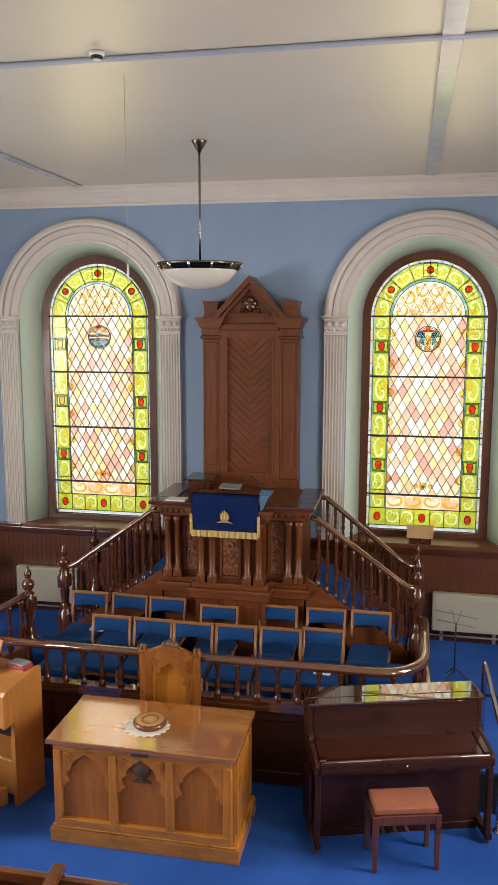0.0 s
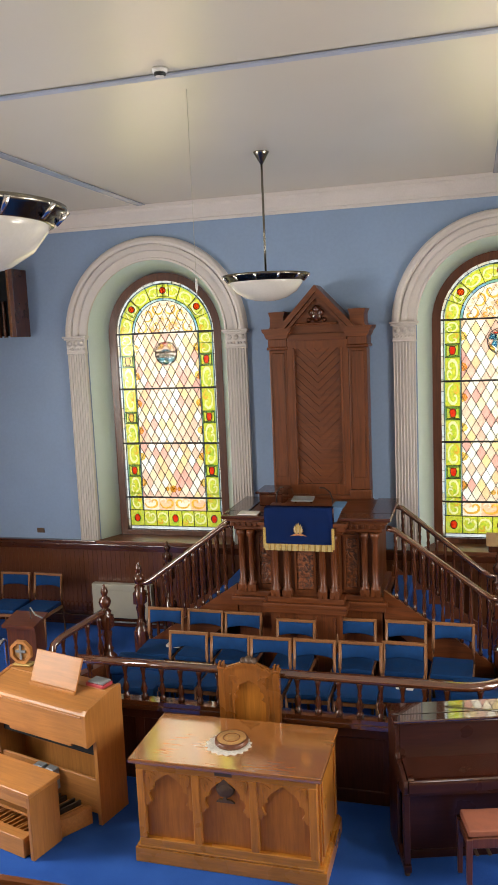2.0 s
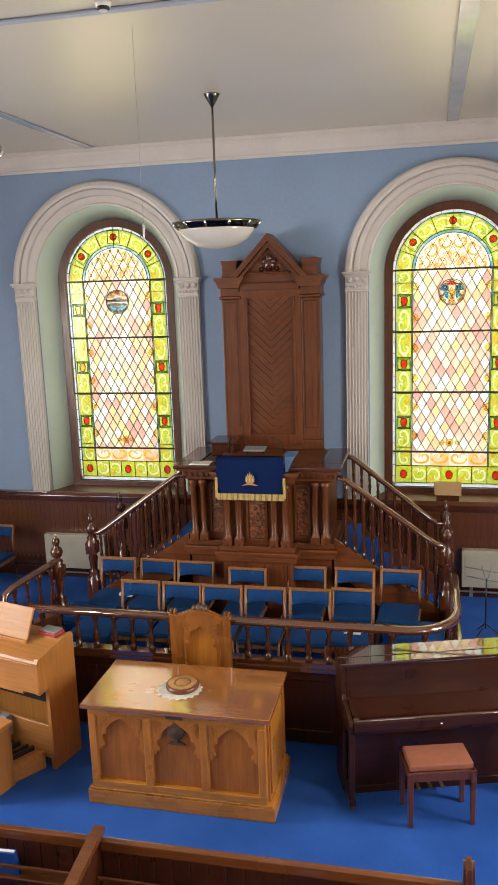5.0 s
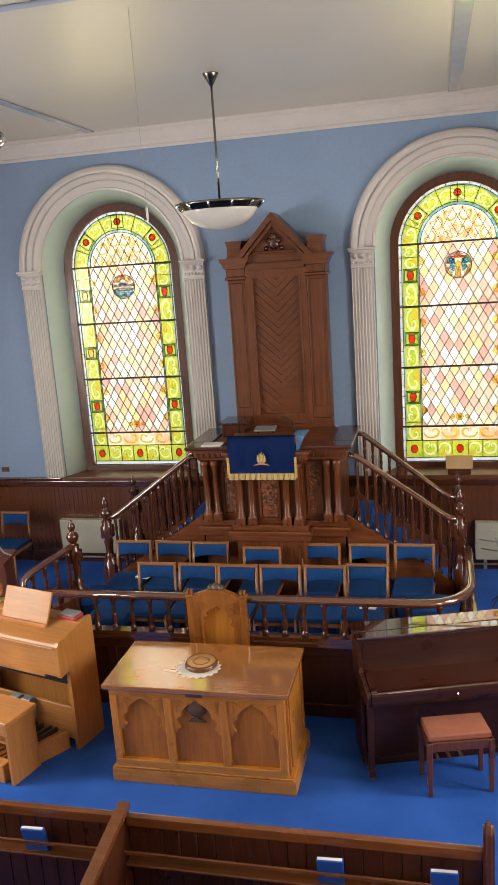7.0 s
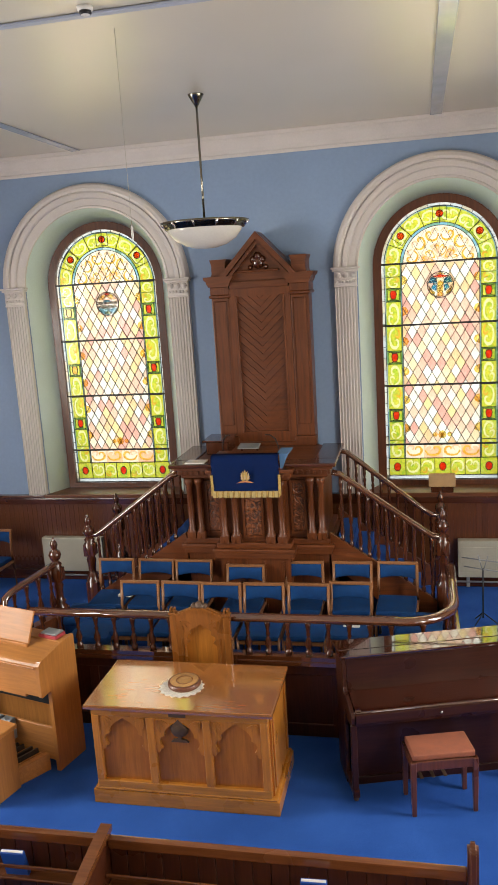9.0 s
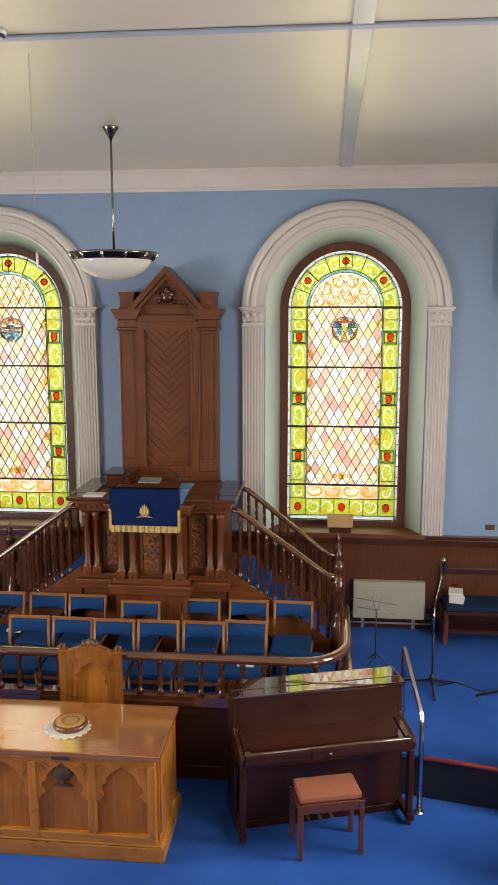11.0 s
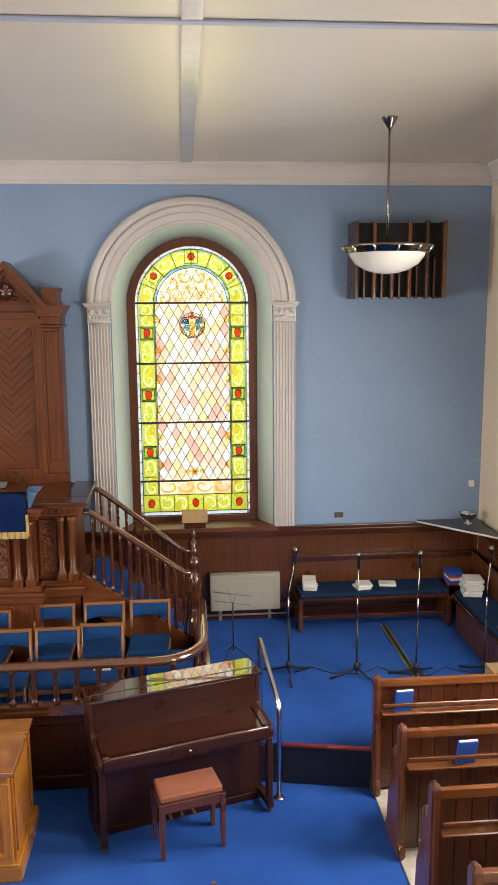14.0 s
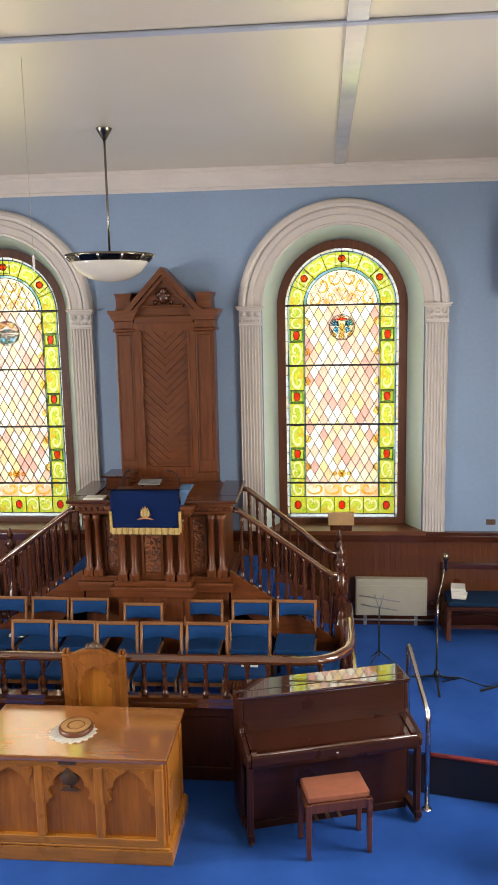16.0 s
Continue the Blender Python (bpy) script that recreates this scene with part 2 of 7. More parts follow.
def glass_mat(name, stops, kind="random", scale=18.0, clear=0.55):
    """Stained glass: tinted light passes, part of it scattered."""
    m = bpy.data.materials.new(name)
    m.use_nodes = True
    nt = m.node_tree
    nt.nodes.remove(nt.nodes["Principled BSDF"])
    v = coords(nt)
    n = noise_tex(nt, v, scale, 3, 0.5, 1.6)
    if kind == "random":
        info = nt.nodes.new("ShaderNodeObjectInfo")
        c = ramp(nt, info.outputs["Random"], stops)
        nt.nodes[-1].color_ramp.interpolation = "CONSTANT"
        c = mix(nt, 0.5, c, ramp(nt, n, [(0.3, (0.72, 0.7, 0.66)), (0.7, (1, 1, 1))]), "MULTIPLY")
    else:
        c = ramp(nt, n, stops)
    tr = nt.nodes.new("ShaderNodeBsdfTransparent")
    tl = nt.nodes.new("ShaderNodeBsdfTranslucent")
    gl = nt.nodes.new("ShaderNodeBsdfGlossy")
    gl.inputs["Roughness"].default_value = 0.12
    nt.links.new(c, tr.inputs[0])
    nt.links.new(c, tl.inputs[0])
    s1, s2 = nt.nodes.new("ShaderNodeMixShader"), nt.nodes.new("ShaderNodeMixShader")
    s1.inputs[0].default_value, s2.inputs[0].default_value = 1 - clear, 0.03
    nt.links.new(tr.outputs[0], s1.inputs[1])
    nt.links.new(tl.outputs[0], s1.inputs[2])
    nt.links.new(s1.outputs[0], s2.inputs[1])
    nt.links.new(gl.outputs[0], s2.inputs[2])
    nt.links.new(s2.outputs[0], nt.nodes["Material Output"].inputs[0])
    return m


def carved_mat():
    m, nt, b = mat("carved_burr_panel", 0.34, coat=0.2)
    v = coords(nt)
    n = noise_tex(nt, v, 16, 3, 0.5, 2.2)
    c = ramp(nt, n, [(0.36, (0.035, 0.009, 0.003)), (0.5, (0.13, 0.036, 0.010)), (0.64, (0.23, 0.07, 0.018))])
    nt.links.new(c, b.inputs["Base Color"])
    bump(nt, b, n, 0.9, 0.02)
    return m


M_CEIL, M_CARPET, M_CARVED = ceiling_mat(), carpet_mat(), carved_mat()
G_WHITE = glass_mat("cream_lozenge_glass", [(0.0, (0.57, 0.56, 0.51)), (0.35, (0.56, 0.53, 0.45)), (0.7, (0.54, 0.56, 0.53))])
G_ROSE = glass_mat("pink_lozenge_glass", [(0.0, (0.53, 0.43, 0.37)), (0.4, (0.52, 0.38, 0.34)), (0.75, (0.54, 0.46, 0.39))])
G_STRAW = glass_mat("yellow_lozenge_glass", [(0.0, (0.55, 0.49, 0.34)), (0.5, (0.54, 0.45, 0.33)), (0.8, (0.55, 0.51, 0.40))])
G_LIME = glass_mat("lime_ground_glass", [(0.28, (0.27, 0.38, 0.10)), (0.42, (0.37, 0.42, 0.12)), (0.52, (0.46, 0.44, 0.10)), (0.62, (0.43, 0.46, 0.20)), (0.75, (0.33, 0.42, 0.14))], "flow", 16.0)
G_LEAF = glass_mat("cream_scroll_glass", [(0.3, (0.45, 0.48, 0.24)), (0.5, (0.53, 0.53, 0.38)), (0.7, (0.49, 0.51, 0.32))], "flow", 20.0)
G_RED = glass_mat("ruby_glass", [(0.3, (0.42, 0.06, 0.03)), (0.7, (0.49, 0.14, 0.06))], "flow", 12)
G_AQUA = glass_mat("pale_aqua_glass", [(0.0, (0.27, 0.40, 0.45)), (0.4, (0.40, 0.48, 0.48)), (0.7, (0.25, 0.37, 0.33))])
G_GREEN = glass_mat("green_glass", [(0.3, (0.16, 0.31, 0.11)), (0.7, (0.31, 0.42, 0.17))], "flow", 12)
G_EDGE = glass_mat("pale_edge_glass", [(0.0, (0.55, 0.56, 0.54)), (0.45, (0.55, 0.53, 0.46)), (0.7, (0.52, 0.55, 0.56))])
G_PEACH = glass_mat("peach_tracery_glass", [(0.30, (0.52, 0.36, 0.25)), (0.5, (0.54, 0.43, 0.33)), (0.7, (0.52, 0.38, 0.30))], "flow", 15)
G_CREAM = glass_mat("cream_tracery_glass", [(0.30, (0.53, 0.48, 0.39)), (0.5, (0.55, 0.53, 0.46)), (0.7, (0.53, 0.48, 0.41))], "flow", 15)
G_AMBER = glass_mat("amber_glass", [(0.3, (0.47, 0.31, 0.08)), (0.7, (0.52, 0.43, 0.16))], "flow", 14)
# thin painted washes laid over other panes
W_CLEAR = glass_mat("clear_painted_wash", [(0.3, (0.96, 0.95, 0.92)), (0.7, (0.98, 0.98, 0.96))], "flow", 14, 0.9)
W_RED = glass_mat("red_painted_wash", [(0.3, (0.90, 0.16, 0.10)), (0.7, (0.95, 0.34, 0.18))], "flow", 14, 0.85)
W_BLUE = glass_mat("blue_painted_wash", [(0.3, (0.16, 0.42, 0.66)), (0.7, (0.26, 0.60, 0.72))], "flow", 14, 0.85)
W_GOLD = glass_mat("gold_painted_wash", [(0.3, (0.90, 0.70, 0.34)), (0.7, (0.95, 0.86, 0.48))], "flow", 14, 0.85)
W_DARK = glass_mat("dark_painted_wash", [(0.3, (0.26, 0.28, 0.30)), (0.7, (0.46, 0.42, 0.32))], "flow", 16, 0.85)


# ---- mesh helpers ----
def bx(bm, x0, y0, z0, x1, y1, z1, b=0.0, seg=1):
    r = bmesh.ops.create_cube(bm, size=1.0)
    vs = r["verts"]
    for v in vs:
        v.co = Vector((x0 + (v.co.x + 0.5) * (x1 - x0), y0 + (v.co.y + 0.5) * (y1 - y0), z0 + (v.co.z + 0.5) * (z1 - z0)))
    if b:
        es = list({e for v in vs for e in v.link_edges})
        r = bmesh.ops.bevel(bm, geom=es, offset=b, segments=seg, affect="EDGES", profile=0.7)
        return list({v for f in r["faces"] for v in f.verts})
    return vs


def turn(bm, vs, m):
    for v in vs:
        v.co = m @ v.co


def lathe(bm, prof, loc=(0, 0, 0), n=14, a0=0.0, a1=360.0, smooth=True, m=None):
    full = abs(a1 - a0) >= 360
    k = n if full else n + 1
    rings = []
    for r, z in prof:
        ring = []
        for i in range(k):
            a = radians(a0 + (a1 - a0) * i / n)
            p = Vector((loc[0] + r * math.cos(a), loc[1] + r * math.sin(a), loc[2] + z))
            ring.append(bm.verts.new(m @ p if m else p))
        rings.append(ring)
    for a, b in zip(rings, rings[1:]):
        for i in range(n):
            j = (i + 1) % k
            f = bm.faces.new((a[i], a[j], b[j], b[i]))
            f.smooth = smooth
    if full:
        for ring, flip in ((rings[0], True), (rings[-1], False)):
            if prof[0 if flip else -1][0] > 0.0005:
                bm.faces.new(list(reversed(ring)) if flip else ring)
    return rings


def tube(bm, pts, r, n=8, sx=1.0):
    pts = [Vector(p) for p in pts]
    rings = []
    up = Vector((0, 0, 1))
    for i, p in enumerate(pts):
        d = (pts[min(i + 1, len(pts) - 1)] - pts[max(i - 1, 0)]).normalized()
        s = d.cross(up)
        s = s.normalized() if s.length > 0.05 else Vector((1, 0, 0))
        u = s.cross(d).normalized()
        rings.append([bm.verts.new(p + (s * math.cos(2 * math.pi * k / n) * sx + u * math.sin(2 * math.pi * k / n)) * r) for k in range(n)])
    for a, b in zip(rings, rings[1:]):
        for i in range(n):
            f = bm.faces.new((a[i], a[(i + 1) % n], b[(i + 1) % n], b[i]))
            f.smooth = True
    bm.faces.new(list(reversed(rings[0])))
    bm.faces.new(rings[-1])


def prism(bm, poly, d0, d1, plane="xz"):
    """A polygon pushed through from d0 to d1 along the axis that its plane lacks."""
    def at(a, b, d):
        return {"xz": (a, d, b), "xy": (a, b, d), "yz": (d, a, b)}[plane]
    lo = [bm.verts.new(at(a, b, d0)) for a, b in poly]
    hi = [bm.verts.new(at(a, b, d1)) for a, b in poly]
    n = len(poly)
    for i in range(n):
        bm.faces.new((lo[i], lo[(i + 1) % n], hi[(i + 1) % n], hi[i]))
    bm.faces.new(list(reversed(lo)))
    bm.faces.new(hi)
    bmesh.ops.recalc_face_normals(bm, faces=bm.faces)
    return lo + hi


def arch_pts(cx, hw, z0, spring, n=24, r=None):
    """An opening's outline: up one side, over the round arch and down the other."""
    pts = [(cx + hw, z0)]
    for i in range(n + 1):
        a = math.pi * i / n
        pts.append((cx + hw * math.cos(a), spring + hw * math.sin(a)))
    pts.append((cx - hw, z0))
    return pts


def holed(bm, outer, holes, d0, d1, plane="xz"):
    """A slab with openings through it."""
    def at(p, d):
        a, b = p
        return {"xz": (a, d, b), "xy": (a, b, d), "yz": (d, a, b)}[plane]
    es = []
    for loop in (outer, *holes):
        vs = [bm.verts.new(at(p, d0)) for p in loop]
        es += [bm.edges.new((vs[i], vs[(i + 1) % len(vs)])) for i in range(len(vs))]
    bmesh.ops.triangle_fill(bm, use_beauty=True, use_dissolve=False, edges=es)
    r = bmesh.ops.extrude_face_region(bm, geom=list(bm.faces))
    mv = Vector(at((0, 0), d1)) - Vector(at((0, 0), d0))
    for v in r["geom"]:
        if isinstance(v, bmesh.types.BMVert):
            v.co += mv
    bmesh.ops.recalc_face_normals(bm, faces=bm.faces)


def mesh_of(name, bm, material):
    me = bpy.data.meshes.new(name)
    bm.to_mesh(me)
    bm.free()
    me.materials.append(material)
    return me


def part(name, bm, material, parent=None, label=""):
    """Links a bmesh as one mesh object under a thing or a part."""
    ob = new(name, mesh_of(name, bm, material))
    if parent is not None:
        ob.parent = parent
    if label:
        ob["label"] = label
    return ob


def part_of(name, me, parent, m):
    ob = new(name, me)
    ob.parent = parent
    ob.matrix_basis = m
    return ob


def thing(name, label, category, group="", kind="", m=None):
    ob = new(name)
    ob.empty_display_size = 0.1
    if m is not None:
        ob.matrix_world = m
    return tagged(ob, label, category, group, kind)


def solid(name, bm, material, label, category, group="", kind="", m=None):
    """A thing of one mesh."""
    ob = part(name, bm, material)
    if m is not None:
        ob.matrix_world = m
    return tagged(ob, label, category, group, kind)


B = bmesh.new

# ---- the large structure ----
PZ = 0.38            # platform level
CZ = 5.80            # ceiling level
XW = 5.53            # side walls
WINDOWS = (-2.127, 2.021)
SPRING, SILL, GY = 4.23, 1.56, 0.345

bm = B()
holed(bm, [(-XW - 0.3, -0.3), (XW + 0.3, -0.3), (XW + 0.3, 6.2), (-XW - 0.3, 6.2)], [arch_pts(c, 0.93, SILL, SPRING) for c in WINDOWS], 0.0, 0.5)
solid("wall_north", bm, M_WALL, "pale blue painted plaster end wall with two arched openings", "wall", kind="structure")
for nm, x0, x1, ys in (("wall_west", -XW - 0.3, -XW, WEST_Y), ("wall_east", XW, XW + 0.3, EAST_Y)):
    bm = B()
    holed(bm, [(0.0, -0.3), (0.0, 6.2), (-14.0, 6.2), (-14.0, -0.3)], [arch_pts(y, 0.7, 1.6, 4.0, 12) for y in ys], x0, x1, "yz")
    solid(nm, bm, M_CREAMWALL, "cream painted plaster side wall", "wall", kind="structure")
bm = B()
bx(bm, -XW - 0.3, -14.3, -0.3, XW + 0.3, -14.0, 6.2)
solid("wall_south", bm, M_CREAMWALL, "cream painted rear wall", "wall", kind="structure")
bm = B()
bx(bm, -XW - 0.3, -14.0, -0.2, XW + 0.3, 0.0, 0.0)
solid("floor", bm, M_CARPET, "royal blue carpeted chapel floor", "floor", kind="structure")
bm = B()
bx(bm, -XW - 0.3, -14.0, CZ, XW + 0.3, 0.0, CZ + 0.2)
solid("ceiling", bm, M_CEIL, "cream painted ceiling with brushed plaster texture", "ceiling", kind="structure")

# platform
bm = B()
edge = [(-XW, -3.45), (-3.5, -3.1), (-2.9, -2.98), (-2.1, -2.80), (2.1, -2.80), (2.66, -2.90), (3.46, -3.06), (XW, -3.06)]
prism(bm, edge + [(XW, 0.0), (-XW, 0.0)], 0.003, PZ, "xy")
solid("platform", bm, M_CARPET, "raised platform covered in royal blue carpet", "platform", kind="structure")
for a, b in ((edge[0:3], -1), (edge[5:8], 1)):
    bm = B()
    tube(bm, [(x, y - 0.012, PZ - 0.004) for x, y in a], 0.02, 6)
    solid("step_edge", bm, M_STEPRED, "red nosing strip along the platform step", "step edge", kind="structure")

# added near-black strip: the step's shade put into colour on its front face
for a in (edge[0:4], edge[4:8]):
    bm = B()
    for (xa, ya), (xb, yb) in zip(a, a[1:]):
        prism(bm, [(xa, ya - 0.008), (xb, yb - 0.008), (xb, yb - 0.001), (xa, ya - 0.001)], 0.004, PZ - 0.025, "xy")
    solid("step_shade", bm, M_STEPSHADE, "near-black strip standing for the shade under the platform edge", "riser", kind="structure")

# cornice
def cornice_profile():
    return [(0.0, 5.56), (0.02, 5.56), (0.025, 5.59), (0.04, 5.60), (0.045, 5.64), (0.07, 5.69), (0.085, 5.72), (0.09, 5.75), (0.1, 5.76), (0.1, 5.798), (0.0, 5.798)]
bm = B()
prism(bm, [(-a, z) for a, z in cornice_profile()], -XW, XW, "yz")
solid("cornice", bm, M_WHITE, "white moulded plaster cornice along the ceiling", "cornice", kind="structure")
for s in (-1, 1):
    bm = B()
    prism(bm, [(s * (XW - a), z) for a, z in cornice_profile()], -13.9, -0.1, "xz")
    solid("cornice", bm, M_WHITE, "white moulded plaster cornice along the ceiling", "cornice", kind="structure")

# ceiling cover strips
for x0, x1, y0, y1 in ((1.925, 2.05, -13.9, -0.1), (-2.225, -2.115, -13.9, -0.1)):
    bm = B()
    bx(bm, x0, y0, CZ - 0.014, x1, y1, CZ - 0.002, 0.003)
    solid("ceiling_strip", bm, M_RIB, "shallow painted cover strip on the ceiling", "trim", kind="structure")
bm = B()
bx(bm, -XW, -4.56, CZ - 0.020, XW, -4.50, CZ - 0.004, 0.003)
solid("ceiling_strip", bm, M_STRIP, "shallow painted cover strip across the ceiling", "trim", kind="structure")

# bright overcast daylight outside the end windows
m = bpy.data.materials.new("daylight_backdrop")
m.use_nodes = True
nt = m.node_tree
nt.nodes.remove(nt.nodes["Principled BSDF"])
em = nt.nodes.new("ShaderNodeEmission")
em.inputs[0].default_value, em.inputs[1].default_value = (0.95, 0.98, 1.0, 1), 1.0
nt.links.new(em.outputs[0], nt.nodes["Material Output"].inputs[0])
bm = B()
bx(bm, -5, 1.6, 0.2, 5, 1.62, 7.0)
solid("backdrop", bm, m, "bright pale daylight sky outside the windows", "sky", kind="structure")


# ---- end windows ----
def band(bm, a0, a1, r0, r1, c, y, n=4):
    lo, hi = [], []
    for i in range(n + 1):
        a = a0 + (a1 - a0) * i / n
        lo.append((c[0] + r0 * math.cos(a), c[1] + r0 * math.sin(a)))
        hi.append((c[0] + r1 * math.cos(a), c[1] + r1 * math.sin(a)))
    prism(bm, lo + hi[::-1], y, y + 0.006)


def leadline(bm, pts, w, y0, y1):
    for (xa, za), (xb, zb) in zip(pts, pts[1:]):
        d = Vector((xb - xa, zb - za))
        if d.length < 1e-4:
            continue
        s = Vector((-d.y, d.x)).normalized() * w / 2
        vs = [bm.verts.new((x + sx * s.x, y, z + sx * s.y)) for y in (y0, y1) for x, z, sx in ((xa, za, 1), (xb, zb, 1), (xb, zb, -1), (xa, za, -1))]
        for q in ((0, 1, 2, 3), (7, 6, 5, 4), (0, 4, 5, 1), (1, 5, 6, 2), (2, 6, 7, 3), (3, 7, 4, 0)):
            bm.faces.new([vs[k] for k in q])


LOZ_W, LOZ_H = 0.11125, 0.195
me_loz = {}
# centre lines of the painted leaves in one border pane, in halves of its width and height
LEAVES = (((0.05, -0.86), (-0.5, -0.55), (-0.62, 0.05), (-0.38, 0.6), (0.12, 0.74), (0.5, 0.5), (0.44, 0.14), (0.12, 0.12)),
          ((0.32, -0.86), (0.62, -0.62), (0.66, -0.2), (0.34, -0.12), (0.08, -0.32)))


def leaf_outline(pts, w):
    """A tapered leaf round a smooth centre line."""
    c = []
    p = [pts[0], *pts, pts[-1]]
    for i in range(1, len(p) - 2):
        for k in range(4):
            t = k / 4
            c.append(tuple(0.5 * (2 * p[i][j] + (p[i + 1][j] - p[i - 1][j]) * t + (2 * p[i - 1][j] - 5 * p[i][j] + 4 * p[i + 1][j] - p[i + 2][j]) * t * t + (3 * p[i][j] - p[i - 1][j] - 3 * p[i + 1][j] + p[i + 2][j]) * t ** 3) for j in (0, 1)))
    c.append(pts[-1])
    left, right = [], []
    n = len(c) - 1
    for i, q in enumerate(c):
        d = Vector((c[min(i + 1, n)][0] - c[max(i - 1, 0)][0], c[min(i + 1, n)][1] - c[max(i - 1, 0)][1])).normalized()
        h = w * (0.25 + 0.75 * math.sin(math.pi * min(1.0, 0.12 + 0.8 * i / n))) * (1.0 if i % 3 else 0.78)
        left.append((q[0] - d.y * h, q[1] + d.x * h))
        right.append((q[0] + d.y * h, q[1] - d.x * h))
    return left + right[::-1]


def painted_pane(w, at, flip, ground, leaf, extra, n=1):
    """A pane whose ground is cut round its leaves; at() carries unit halves to the window."""
    rim = []
    for (ua, va), (ub, vb) in (((-1, -1), (1, -1)), ((1, -1), (1, 1)), ((1, 1), (-1, 1)), ((-1, 1), (-1, -1))):
        rim += [at(ua + (ub - ua) * k / n, va + (vb - va) * k / n) for k in range(n)]
    holes = [[at(u * flip, v) for u, v in leaf_outline(c, h)] for c, h in zip(LEAVES, (0.15, 0.12))]
    bm = B()
    holed(bm, rim, holes, GY, GY + 0.006)
    part("scroll_pane", bm, ground, w)
    for k, (hole, gm) in enumerate(zip(holes, (leaf, extra))):
        bm = B()
        es, vs = [], [bm.verts.new((x, GY + 0.003, z)) for x, z in hole]
        es = [bm.edges.new((vs[i], vs[(i + 1) % len(vs)])) for i in range(len(vs))]
        bmesh.ops.triangle_fill(bm, use_beauty=True, edges=es)
        r = bmesh.ops.extrude_face_region(bm, geom=list(bm.faces))
        for v in r["geom"]:
            if isinstance(v, bmesh.types.BMVert):
                v.co.y += 0.004
        bmesh.ops.recalc_face_normals(bm, faces=bm.faces)
        part("painted_leaf", bm, gm, w)


